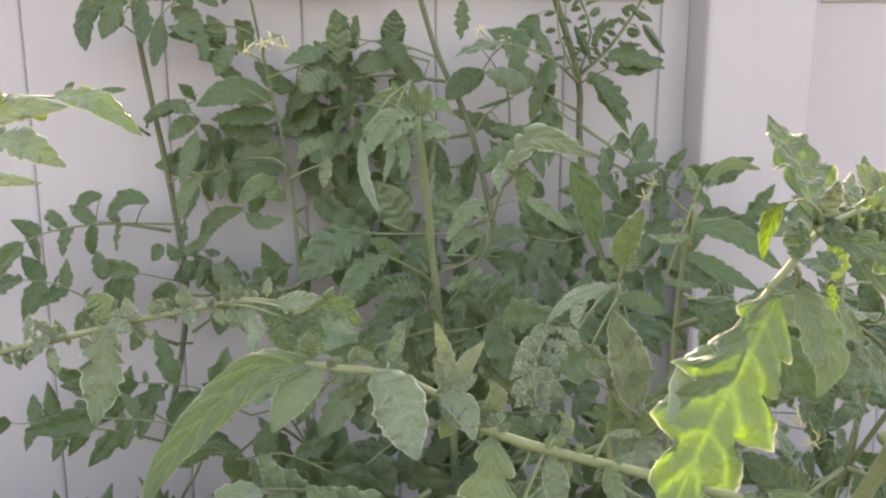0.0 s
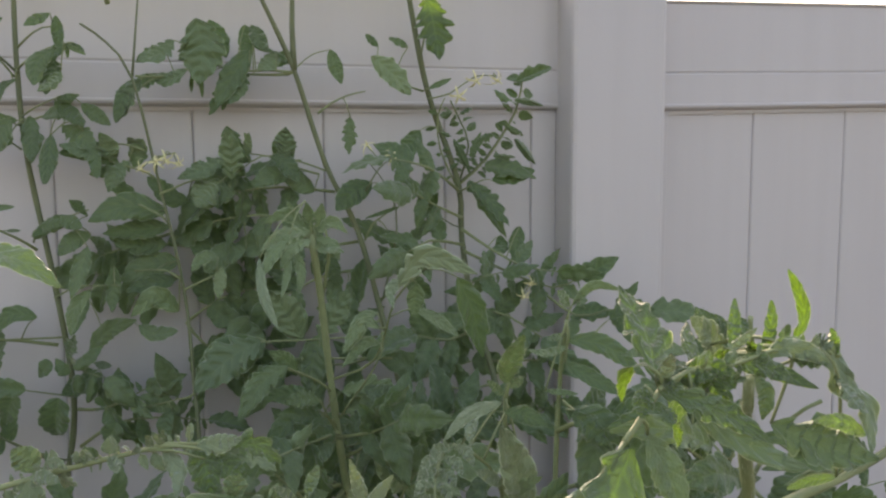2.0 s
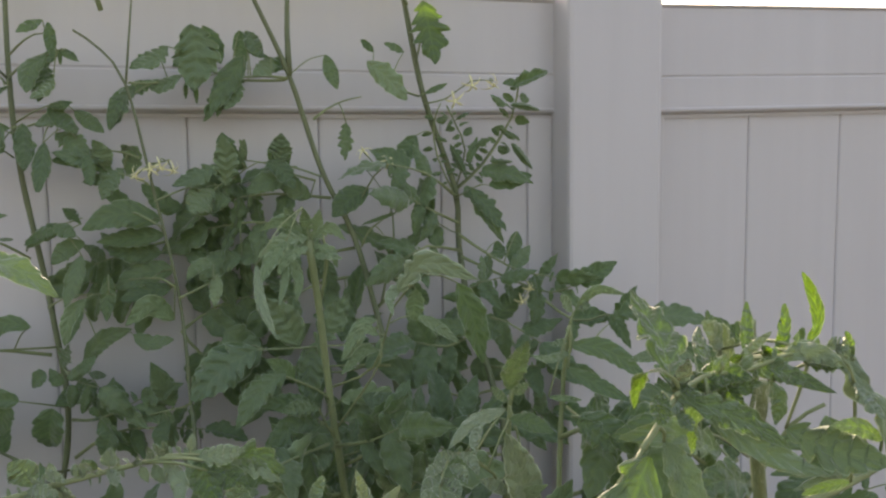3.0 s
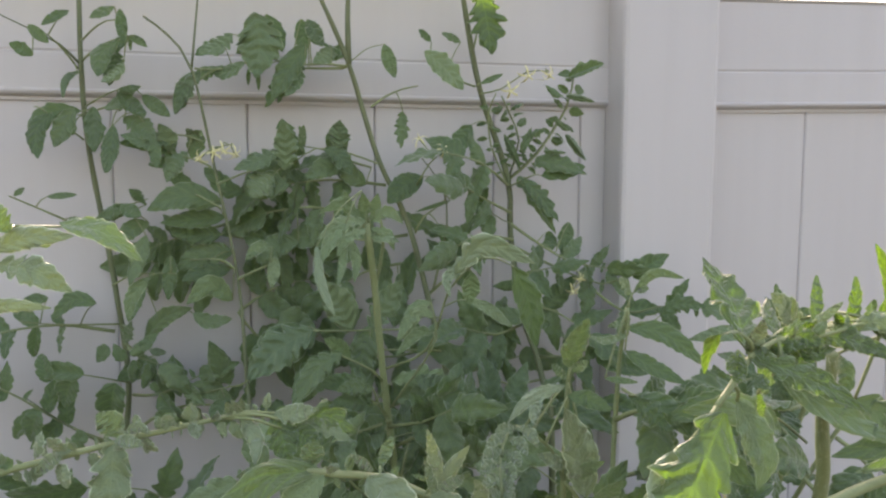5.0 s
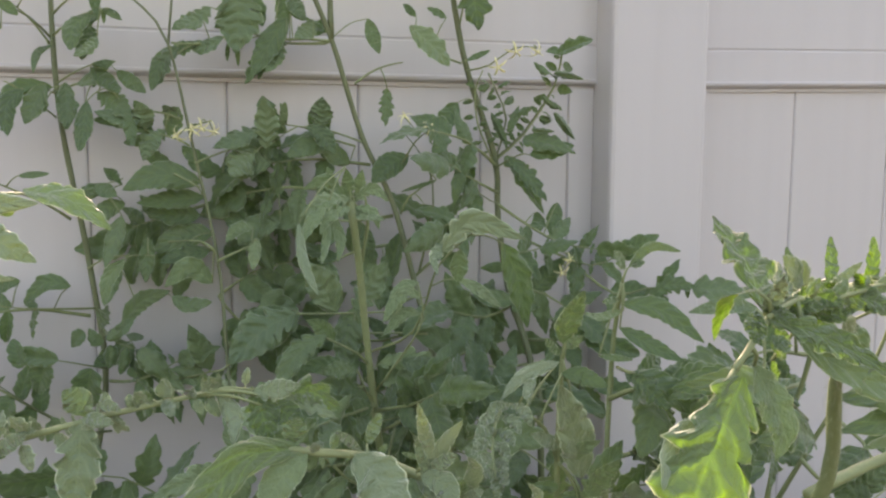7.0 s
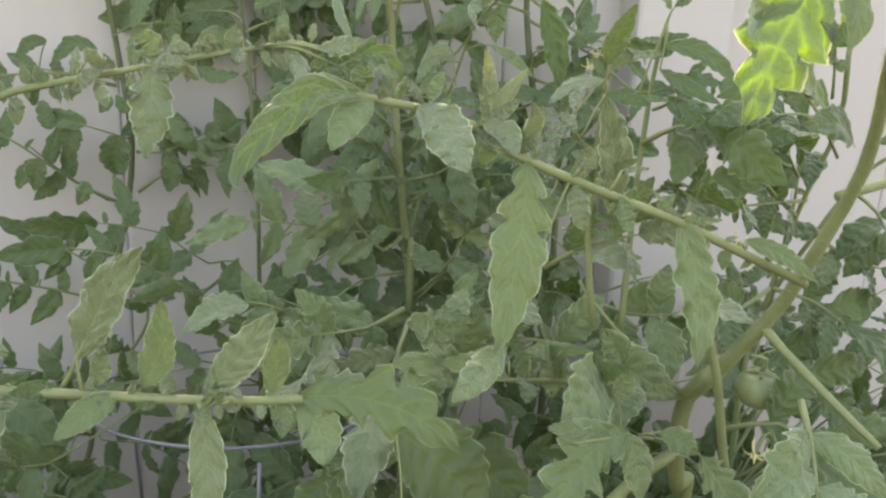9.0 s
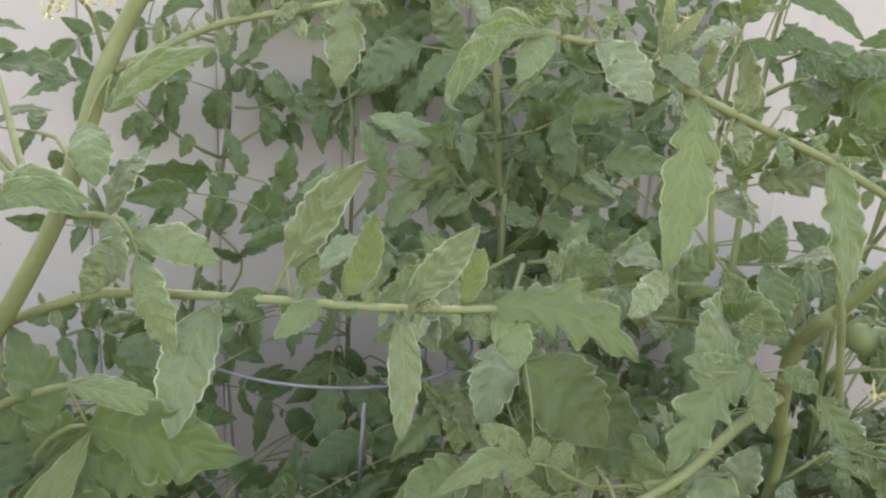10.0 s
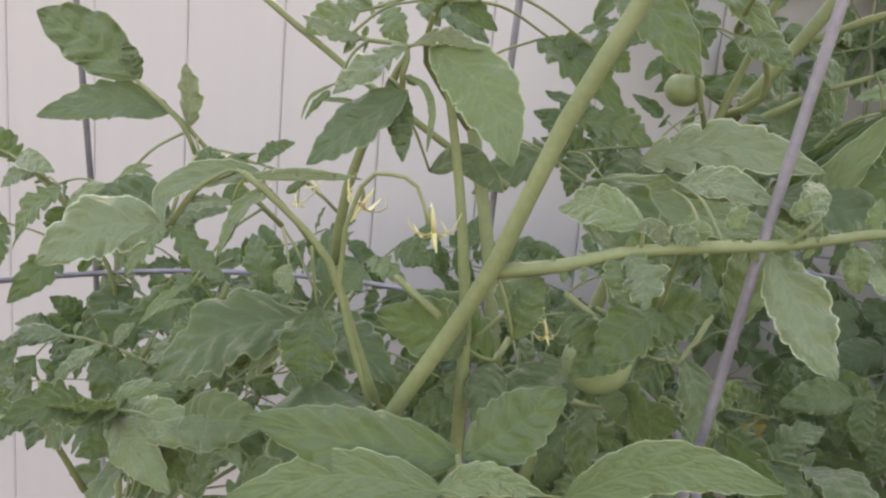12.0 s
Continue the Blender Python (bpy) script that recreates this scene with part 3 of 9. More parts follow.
def board_mesh(width):
    """A hollow tongue-and-groove board with rounded long edges, which leave a fine groove at each joint."""
    e, g = 0.0022, 0.0002
    section = [(g, FACE + 0.02), (g, FACE + 0.014), (-0.006, FACE + 0.014), (-0.006, FACE + 0.008), (g, FACE + 0.008), (g, FACE + 0.003), (g + 0.0008, FACE + 0.0013), (e, FACE + 0.0004),
               (e + 0.003, FACE), (width - e - 0.003, FACE), (width - e, FACE + 0.0004), (width - g - 0.0008, FACE + 0.0013), (width - g, FACE + 0.003), (width - g, FACE + 0.02)]
    bm = extrude(section, [lambda x, y: (x, y, 0.1), lambda x, y: (x, y, 1.7)])
    me = bpy.data.meshes.new("board")
    bm.to_mesh(me)
    bm.free()
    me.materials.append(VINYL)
    return me


BOARD = board_mesh(PITCH)


def fence_panel(x0, x1, first, rise):
    """A panel between two posts: boards with joints at first + n * PITCH, cut at the ends, rails and end channels. rise: the slope of its top rail."""
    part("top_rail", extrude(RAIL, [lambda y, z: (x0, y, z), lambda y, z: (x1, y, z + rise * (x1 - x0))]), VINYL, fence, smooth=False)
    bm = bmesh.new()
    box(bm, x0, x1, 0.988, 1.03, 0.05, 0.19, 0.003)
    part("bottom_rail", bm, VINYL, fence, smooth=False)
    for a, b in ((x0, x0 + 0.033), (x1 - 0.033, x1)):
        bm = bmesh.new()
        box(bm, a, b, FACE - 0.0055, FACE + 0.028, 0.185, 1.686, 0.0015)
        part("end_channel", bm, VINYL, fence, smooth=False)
    k = math.ceil((x0 + 0.02 - first) / PITCH)
    cuts = [x0 + 0.01] + [first + PITCH * i for i in range(k, k + 40) if first + PITCH * i < x1 - 0.015] + [x1 - 0.01]
    for a, b in zip(cuts, cuts[1:]):
        bd = new("board", BOARD if abs(b - a - PITCH) < 1e-4 else board_mesh(b - a))
        bd.parent = fence
        bd.location = (a, 0, 0)


fence_panel(POST_X - PANEL, POST_X, -0.5, 0.0)
fence_panel(POST_X + POST_W, POST_X + POST_W + PANEL, 0.39, 0.024)
for px in (POST_X - PANEL - POST_W, POST_X, POST_X + POST_W + PANEL):
    fence_post(px)


# ---- wire cages ----
def tomato_cage(rings, wires, r=0.0019, label=""):
    """A tomato cage: rings, each a centre, a radius, a tilt to the right and to the back in degrees, and upright wires, each a line of places."""
    x, y = rings[0][0][:2]
    ob = tagged(new("tomato_cage"), label or "grey galvanised wire tomato cage among the stems", "tomato cage", "wire cages round the tomato plants")
    ob.location = (x, y, 0)
    o = Vector((x, y, 0))
    for centre, rad, tilt_x, tilt_y in rings:
        lean = pose(0, 0, 0, tilt_y, tilt_x, 0)
        bm = bmesh.new()
        ring = [Vector(centre) - o + lean @ Vector((rad * math.cos(a), rad * math.sin(a), 0.003 * math.sin(2 * a))) for a in [2 * math.pi * i / 56 for i in range(57)]]
        tube(bm, ring, r, r, 8)
        part("ring", bm, WIRE, ob)
    for line in wires:
        bm = bmesh.new()
        tube(bm, [q - o for q in smooth_path(line, 0.05)], r * 1.05, r * 1.05, 8)
        part("upright_wire", bm, WIRE, ob)
    return ob


# ---- the plants and cages, one by one ----

back_left = plant("tall thin-stemmed tomato plant with small dark leaves", -0.490, 0.930)
big = stem(back_left, [(-0.490, 0.930, 0.000), (-0.519, 0.940, 0.446), (-0.562, 0.955, 0.891), (-0.546, 0.955, 1.016), (-0.532, 0.955, 1.119), (-0.511, 0.955, 1.209), (-0.484, 0.955, 1.351), (-0.494, 0.955, 1.480), (-0.515, 0.955, 1.626), (-0.520, 0.955, 1.718), (-0.519, 0.955, 1.815)], 0.0049, 0.0026, DARKSTEM)
big = stem(back_left, [(-0.519, 0.950, 1.718), (-0.536, 0.933, 1.737), (-0.562, 0.917, 1.750), (-0.586, 0.900, 1.761)], 0.0014, 0.0005, DARKSTEM)
leaf(back_left, [(-0.494, 0.945, 1.431), (-0.549, 0.930, 1.443), (-0.608, 0.915, 1.438), (-0.630, 0.900, 1.429)], 4, 0.040, "f")
leaf(back_left, [(-0.494, 0.945, 1.302), (-0.530, 0.934, 1.323), (-0.566, 0.922, 1.353), (-0.600, 0.911, 1.381), (-0.634, 0.900, 1.391)], 4, 0.045, "f")
leaf(back_left, [(-0.511, 0.945, 1.185), (-0.558, 0.930, 1.207), (-0.615, 0.915, 1.225), (-0.661, 0.900, 1.235)], 4, 0.042, "f")
leaf(back_left, [(-0.478, 0.950, 1.315), (-0.440, 0.933, 1.343), (-0.398, 0.917, 1.351), (-0.340, 0.900, 1.349)], 4, 0.040, "f")
leaf(back_left, [(-0.475, 0.930, 1.363), (-0.445, 0.915, 1.366), (-0.403, 0.900, 1.388)], 2, 0.042, "f")
leaf(back_left, [(-0.498, 0.930, 1.123), (-0.470, 0.913, 1.189), (-0.522, 0.897, 1.248), (-0.570, 0.880, 1.283)], 3, 0.040, "f")

back_middle = plant("tall tomato plant with yellow flowers and dense dark leaves", -0.350, 0.900)
big = stem(back_middle, [(-0.350, 0.900, 0.000), (-0.349, 0.888, 0.642), (-0.349, 0.870, 1.284), (-0.353, 0.885, 1.388), (-0.360, 0.895, 1.493), (-0.382, 0.895, 1.614), (-0.401, 0.890, 1.709), (-0.423, 0.890, 1.743), (-0.445, 0.880, 1.759)], 0.0051, 0.0012, DARKSTEM)
big = stem(back_middle, [(-0.404, 0.920, 1.712), (-0.399, 0.920, 1.758), (-0.394, 0.920, 1.803)], 0.0014, 0.0009, DARKSTEM)
truss(back_middle, [(-0.383, 0.910, 1.620), (-0.379, 0.890, 1.630), (-0.361, 0.870, 1.634)], [((-0.371, 0.870, 1.627), (0.3, -0.6, -0.5)), ((-0.359, 0.870, 1.624), (0.7, -0.5, -0.4)), ((-0.394, 0.870, 1.619), (-0.6, -0.6, -0.4)), ((-0.380, 0.870, 1.625), (-0.2, -0.8, 0.2))], 0.013)
one = rachis(back_middle, [(-0.356, 0.900, 1.408), (-0.327, 0.900, 1.395), (-0.285, 0.900, 1.429)], 0.001, 0.0006)
leaflet(one, (-0.281, 0.896, 1.442), (-0.353, 0.896, 1.387), 0.048, "f")
leaflet(one, (-0.372, 0.896, 1.380), (-0.392, 0.896, 1.424), 0.027, "f")
leaflet(one, (-0.379, 0.896, 1.377), (-0.410, 0.896, 1.380), 0.018, "f")
leaflet(one, (-0.262, 0.896, 1.398), (-0.308, 0.896, 1.350), 0.033, "f")
leaflet(one, (-0.226, 0.896, 1.427), (-0.229, 0.896, 1.377), 0.029, "f")
leaflet(one, (-0.298, 0.896, 1.406), (-0.275, 0.896, 1.368), 0.027, "f")
leaflet(one, (-0.315, 0.896, 1.455), (-0.280, 0.896, 1.424), 0.033, "f")
one = rachis(back_left, [(-0.480, 0.930, 1.419), (-0.469, 0.915, 1.410), (-0.446, 0.900, 1.404)], 0.001, 0.0006)
leaflet(one, (-0.492, 0.900, 1.423), (-0.508, 0.900, 1.409), 0.017, "f")
leaflet(one, (-0.440, 0.900, 1.403), (-0.415, 0.900, 1.371), 0.026, "d")
leaflet(one, (-0.452, 0.900, 1.383), (-0.444, 0.900, 1.372), 0.009, "f")
leaflet(one, (-0.472, 0.900, 1.414), (-0.453, 0.900, 1.430), 0.015, "r")
leaflet(one, (-0.467, 0.900, 1.408), (-0.473, 0.900, 1.384), 0.015, "r")
leaflet(one, (-0.454, 0.900, 1.404), (-0.460, 0.900, 1.378), 0.014, "r")
leaflet(one, (-0.487, 0.900, 1.385), (-0.497, 0.900, 1.340), 0.033, "f")
leaflet(one, (-0.461, 0.900, 1.419), (-0.445, 0.900, 1.436), 0.014, "f")
leaflet(one, (-0.478, 0.900, 1.408), (-0.488, 0.900, 1.426), 0.014, "f")
one = rachis(back_left, [(-0.480, 0.940, 1.374), (-0.509, 0.920, 1.387), (-0.541, 0.900, 1.400)], 0.001, 0.0006)
leaflet(one, (-0.527, 0.896, 1.394), (-0.543, 0.896, 1.362), 0.027, "f")
leaflet(one, (-0.517, 0.896, 1.396), (-0.565, 0.896, 1.405), 0.021, "f")
leaflet(one, (-0.519, 0.896, 1.336), (-0.534, 0.896, 1.312), 0.018, "f")
leaflet(one, (-0.562, 0.896, 1.359), (-0.577, 0.896, 1.327), 0.024, "f")
leaflet(one, (-0.432, 0.896, 1.356), (-0.446, 0.896, 1.326), 0.024, "f")
leaflet(one, (-0.370, 0.896, 1.355), (-0.390, 0.896, 1.336), 0.031, "f")
leaflet(one, (-0.551, 0.896, 1.390), (-0.560, 0.896, 1.419), 0.017, "f")
big = stem(back_left, [(-0.479, 0.950, 1.302), (-0.509, 0.933, 1.310), (-0.548, 0.917, 1.343), (-0.574, 0.900, 1.373)], 0.0014, 0.0006, DARKSTEM)

back_tall = plant("tall leaning tomato plant with a bare upper stem", -0.160, 0.860)
big = stem(back_tall, [(-0.160, 0.860, 0.000), (-0.144, 0.860, 0.631), (-0.120, 0.860, 1.262), (-0.132, 0.880, 1.364), (-0.149, 0.900, 1.449), (-0.174, 0.910, 1.548), (-0.208, 0.910, 1.622), (-0.240, 0.900, 1.721), (-0.270, 0.890, 1.787), (-0.286, 0.885, 1.823), (-0.296, 0.880, 1.865)], 0.0067, 0.0022, DARKSTEM)
big = stem(back_tall, [(-0.240, 0.900, 1.721), (-0.241, 0.900, 1.767), (-0.239, 0.900, 1.819)], 0.0033, 0.0026, DARKSTEM)
big = stem(back_tall, [(-0.149, 0.890, 1.476), (-0.133, 0.893, 1.549), (-0.139, 0.897, 1.592), (-0.166, 0.900, 1.628)], 0.0016, 0.0006, DARKSTEM)
big = stem(back_tall, [(-0.138, 0.900, 1.592), (-0.118, 0.907, 1.610), (-0.077, 0.913, 1.560), (-0.048, 0.920, 1.546)], 0.0012, 0.0007, DARKSTEM)
truss(back_tall, [(-0.166, 0.900, 1.592), (-0.153, 0.890, 1.616), (-0.140, 0.880, 1.628)], [((-0.140, 0.880, 1.631), (0.3, -0.7, 0.3)), ((-0.167, 0.880, 1.642), (-0.3, -0.5, 0.7))], 0.012)

back_right = plant("tomato plant by the fence post with small curled dark leaves", 0.000, 0.900)
big = stem(back_right, [(0.000, 0.900, 0.000), (-0.004, 0.892, 0.626), (-0.009, 0.880, 1.252), (-0.018, 0.900, 1.372), (-0.036, 0.920, 1.441), (-0.045, 0.940, 1.532), (-0.049, 0.940, 1.598), (-0.088, 0.930, 1.705), (-0.113, 0.920, 1.819)], 0.0061, 0.0030, DARKSTEM)
big = stem(back_right, [(-0.049, 0.940, 1.598), (-0.019, 0.930, 1.627), (0.015, 0.920, 1.682), (0.020, 0.910, 1.719), (0.023, 0.900, 1.730)], 0.0015, 0.0006, DARKSTEM)
big = stem(back_right, [(-0.049, 0.940, 1.598), (-0.038, 0.935, 1.643), (-0.060, 0.930, 1.694)], 0.0012, 0.0005, DARKSTEM)
truss(back_right, [(-0.089, 0.920, 1.695), (-0.067, 0.907, 1.700), (-0.042, 0.893, 1.718), (-0.021, 0.880, 1.717)], [((-0.045, 0.880, 1.712), (0.1, -0.8, -0.4)), ((-0.021, 0.880, 1.713), (0.6, -0.4, -0.5)), ((-0.065, 0.880, 1.695), (-0.2, -0.8, -0.3))], 0.015)
one = rachis(back_right, [(-0.049, 0.940, 1.596), (-0.018, 0.930, 1.626), (0.015, 0.920, 1.681), (0.020, 0.910, 1.719), (0.024, 0.900, 1.732)], 0.0014, 0.0011)
frills(one, [(-0.049, 0.940, 1.596), (-0.018, 0.930, 1.626), (0.015, 0.920, 1.681), (0.020, 0.910, 1.719), (0.024, 0.900, 1.732)], 26, 0.015, "")
one = rachis(back_right, [(-0.049, 0.940, 1.596), (-0.037, 0.937, 1.643), (-0.049, 0.933, 1.672), (-0.061, 0.930, 1.694)], 0.0012, 0.0009)
frills(one, [(-0.049, 0.940, 1.596), (-0.037, 0.937, 1.643), (-0.049, 0.933, 1.672), (-0.061, 0.930, 1.694)], 16, 0.014, "")
one = rachis(back_right, [(-0.049, 0.940, 1.591), (-0.072, 0.933, 1.636), (-0.077, 0.927, 1.674), (-0.070, 0.920, 1.696)], 0.0011, 0.0008)
frills(one, [(-0.049, 0.940, 1.591), (-0.072, 0.933, 1.636), (-0.077, 0.927, 1.674), (-0.070, 0.920, 1.696)], 12, 0.014, "")
one = rachis(back_right, [(0.016, 0.900, 1.718), (0.023, 0.900, 1.729)], 0.0006, 0.0004)
leaflet(one, (0.010, 0.900, 1.714), (0.041, 0.880, 1.733), 0.016, "f")
leaflet(one, (-0.000, 0.900, 1.692), (-0.017, 0.900, 1.704), 0.011, "f")
leaflet(one, (0.007, 0.900, 1.693), (0.041, 0.900, 1.687), 0.008, "r", 40)
leaflet(one, (-0.022, 0.920, 1.621), (0.022, 0.880, 1.611), 0.027, "f")
leaflet(one, (-0.039, 0.930, 1.601), (-0.004, 0.890, 1.548), 0.023, "l")
leaflet(one, (-0.019, 0.900, 1.630), (0.008, 0.900, 1.627), 0.006, "r", 50)
leaflet(one, (0.007, 0.900, 1.649), (0.032, 0.900, 1.617), 0.009, "r", 40)
leaflet(one, (-0.042, 0.920, 1.617), (-0.056, 0.920, 1.649), 0.010, "r")
leaflet(one, (-0.039, 0.920, 1.630), (-0.026, 0.920, 1.659), 0.010, "f")
leaflet(one, (-0.012, 0.920, 1.656), (-0.039, 0.920, 1.649), 0.008, "r", 40)
leaflet(one, (0.001, 0.920, 1.669), (0.018, 0.920, 1.656), 0.008, "r")
leaf(back_right, [(-0.051, 0.920, 1.546), (-0.019, 0.903, 1.522), (0.015, 0.887, 1.503), (0.049, 0.870, 1.498)], 3, 0.035, "f")
leaf(back_right, [(-0.048, 0.920, 1.520), (0.002, 0.903, 1.495), (0.050, 0.887, 1.477), (0.077, 0.870, 1.491)], 3, 0.040, "f")
leaf(back_right, [(-0.051, 0.920, 1.559), (-0.095, 0.895, 1.579), (-0.120, 0.870, 1.592)], 2, 0.050, "f")
leaf(back_right, [(-0.048, 0.920, 1.527), (-0.095, 0.895, 1.536), (-0.126, 0.870, 1.526)], 2, 0.045, "f")
leaf(back_right, [(-0.055, 0.920, 1.591), (-0.095, 0.895, 1.617), (-0.145, 0.870, 1.628)], 2, 0.050, "f")
leaf(back_right, [(-0.040, 0.920, 1.455), (-0.001, 0.895, 1.444), (0.031, 0.870, 1.422)], 2, 0.050, "f")
leaf(back_right, [(-0.033, 0.920, 1.428), (-0.074, 0.895, 1.421), (-0.119, 0.870, 1.435)], 2, 0.055, "f")
leaf(back_right, [(-0.018, 0.920, 1.387), (0.014, 0.895, 1.391), (0.038, 0.870, 1.396)], 2, 0.050, "f")
leaf(back_right, [(-0.007, 0.920, 1.359), (-0.060, 0.895, 1.362), (-0.106, 0.870, 1.391)], 2, 0.055, "f")
leaf(back_right, [(-0.003, 0.920, 1.304), (0.029, 0.895, 1.324), (0.046, 0.870, 1.343)], 2, 0.050, "f")
leaf(back_right, [(0.001, 0.920, 1.277), (-0.052, 0.895, 1.296), (-0.099, 0.870, 1.314)], 2, 0.055, "f")
leaf(back_right, [(-0.036, 0.920, 1.441), (-0.048, 0.895, 1.485), (-0.018, 0.870, 1.500)], 2, 0.040, "f")
leaf(back_right, [(0.028, 0.900, 1.482), (0.070, 0.867, 1.447), (0.093, 0.833, 1.458), (0.128, 0.800, 1.463)], 2, 0.045, "l")
truss(back_right, [(0.011, 0.900, 1.495), (0.020, 0.880, 1.491), (0.005, 0.860, 1.476)], [((0.004, 0.860, 1.474), (-0.2, -0.8, -0.4)), ((0.013, 0.860, 1.488), (0.5, -0.6, -0.2))], 0.012)

middle = plant("tomato plant with a pale hairy stem and a bushy growing tip", -0.220, 0.740)
big = stem(middle, [(-0.220, 0.740, 0.000), (-0.214, 0.748, 0.619), (-0.205, 0.760, 1.238), (-0.211, 0.765, 1.314), (-0.223, 0.760, 1.413), (-0.233, 0.750, 1.509), (-0.241, 0.740, 1.560)], 0.0054, 0.0033)
big = stem(middle, [(-0.230, 0.765, 1.496), (-0.224, 0.752, 1.539), (-0.228, 0.740, 1.565)], 0.0019, 0.0013)
one = rachis(middle, [(-0.238, 0.760, 1.559), (-0.241, 0.750, 1.579), (-0.245, 0.740, 1.590)], 0.0014, 0.0006)
bent(one, [(-0.240, 0.750, 1.560), (-0.261, 0.739, 1.578), (-0.283, 0.730, 1.571)], 0.0139, "cut")
bent(one, [(-0.241, 0.740, 1.563), (-0.262, 0.727, 1.562), (-0.286, 0.710, 1.550)], 0.0156, "cut")
bent(one, [(-0.237, 0.750, 1.560), (-0.222, 0.734, 1.571), (-0.210, 0.720, 1.561)], 0.0130, "cut")
bent(one, [(-0.240, 0.750, 1.564), (-0.244, 0.740, 1.588)], 0.0131, "cut")
bent(one, [(-0.234, 0.750, 1.562), (-0.230, 0.740, 1.588)], 0.0121, "cut")
bent(one, [(-0.240, 0.750, 1.557), (-0.232, 0.740, 1.550), (-0.214, 0.720, 1.545)], 0.0140, "cut")
bent(one, [(-0.261, 0.720, 1.562), (-0.277, 0.708, 1.544), (-0.284, 0.700, 1.529)], 0.0133, "cut")
bent(one, [(-0.287, 0.710, 1.544), (-0.285, 0.690, 1.516), (-0.275, 0.670, 1.490)], 0.0093, "strap", "d", roll=0.4)
bent(one, [(-0.262, 0.730, 1.552), (-0.264, 0.714, 1.529), (-0.270, 0.700, 1.510)], 0.0072, "strap")
bent(one, [(-0.255, 0.740, 1.547), (-0.251, 0.729, 1.527), (-0.254, 0.720, 1.510)], 0.0099, "long")
bent(one, [(-0.242, 0.730, 1.556), (-0.261, 0.719, 1.548), (-0.270, 0.710, 1.534)], 0.0117, "cut")
bent(one, [(-0.245, 0.750, 1.562), (-0.255, 0.745, 1.575), (-0.261, 0.740, 1.591)], 0.0110, "cut")
bent(one, [(-0.236, 0.740, 1.556), (-0.222, 0.735, 1.551), (-0.217, 0.730, 1.536)], 0.0100, "cut")
one = rachis(middle, [(-0.221, 0.775, 1.417), (-0.187, 0.730, 1.445), (-0.177, 0.680, 1.508), (-0.164, 0.640, 1.535), (-0.161, 0.620, 1.544)], 0.0014, 0.0007)
bent(one, [(-0.182, 0.640, 1.526), (-0.163, 0.623, 1.550), (-0.128, 0.600, 1.538)], 0.0200, "cut", "d")
bent(one, [(-0.136, 0.630, 1.532), (-0.122, 0.634, 1.503), (-0.112, 0.640, 1.463)], 0.0234, "long", "")
bent(one, [(-0.154, 0.700, 1.495), (-0.137, 0.696, 1.486), (-0.117, 0.690, 1.470)], 0.0108, "long")
bent(one, [(-0.170, 0.650, 1.534), (-0.188, 0.639, 1.523), (-0.188, 0.630, 1.509)], 0.0107, "cut", "d")
bent(one, [(-0.165, 0.650, 1.526), (-0.167, 0.650, 1.500)], 0.0154, "oval")
bent(one, [(-0.187, 0.700, 1.480), (-0.200, 0.700, 1.485), (-0.217, 0.700, 1.461)], 0.0117, "strap")
leaf(middle, [(-0.218, 0.760, 1.370), (-0.251, 0.720, 1.375), (-0.278, 0.680, 1.381)], 2, 0.050, "f")
leaf(middle, [(-0.218, 0.760, 1.365), (-0.191, 0.720, 1.381), (-0.175, 0.680, 1.403)], 2, 0.050, "f")
leaf(middle, [(-0.212, 0.767, 1.316), (-0.265, 0.751, 1.319), (-0.308, 0.736, 1.330), (-0.358, 0.720, 1.338)], 3, 0.050, "l", "y")
leaf(middle, [(-0.210, 0.767, 1.313), (-0.235, 0.745, 1.302), (-0.259, 0.722, 1.329), (-0.293, 0.700, 1.373)], 2, 0.050, "f", "y")
leaf(middle, [(-0.208, 0.770, 1.272), (-0.254, 0.735, 1.277), (-0.289, 0.700, 1.267)], 2, 0.050, "f")
leaf(middle, [(-0.203, 0.770, 1.243), (-0.175, 0.747, 1.280), (-0.153, 0.723, 1.336), (-0.130, 0.700, 1.357)], 3, 0.050, "l", "y")
leaf(middle, [(-0.211, 0.770, 1.341), (-0.188, 0.745, 1.363), (-0.180, 0.720, 1.393)], 2, 0.050, "f")
one = rachis(back_left, [(-0.519, 0.950, 1.721), (-0.501, 0.937, 1.734), (-0.479, 0.923, 1.742), (-0.457, 0.910, 1.745)], 0.0013, 0.0007)
bent(one, [(-0.465, 0.920, 1.745), (-0.478, 0.910, 1.732), (-0.487, 0.900, 1.714)], 0.0148, "long", "")
bent(one, [(-0.478, 0.920, 1.730), (-0.479, 0.906, 1.712), (-0.481, 0.890, 1.691)], 0.0239, "cut", "")
bent(one, [(-0.461, 0.920, 1.746), (-0.447, 0.910, 1.734)], 0.0081, "strap", "")
one = rachis(back_left, [(-0.520, 0.950, 1.664), (-0.491, 0.934, 1.674), (-0.467, 0.921, 1.672), (-0.452, 0.910, 1.657)], 0.0014, 0.0008)
bent(one, [(-0.517, 0.930, 1.668), (-0.538, 0.921, 1.668), (-0.554, 0.913, 1.657), (-0.558, 0.900, 1.623)], 0.0217, "long", "", roll=0.4, cup=0.35)
bent(one, [(-0.532, 0.930, 1.666), (-0.527, 0.916, 1.647), (-0.537, 0.900, 1.631)], 0.0172, "long", "")
bent(one, [(-0.513, 0.930, 1.664), (-0.499, 0.915, 1.647), (-0.501, 0.900, 1.626)], 0.0207, "cut", "")
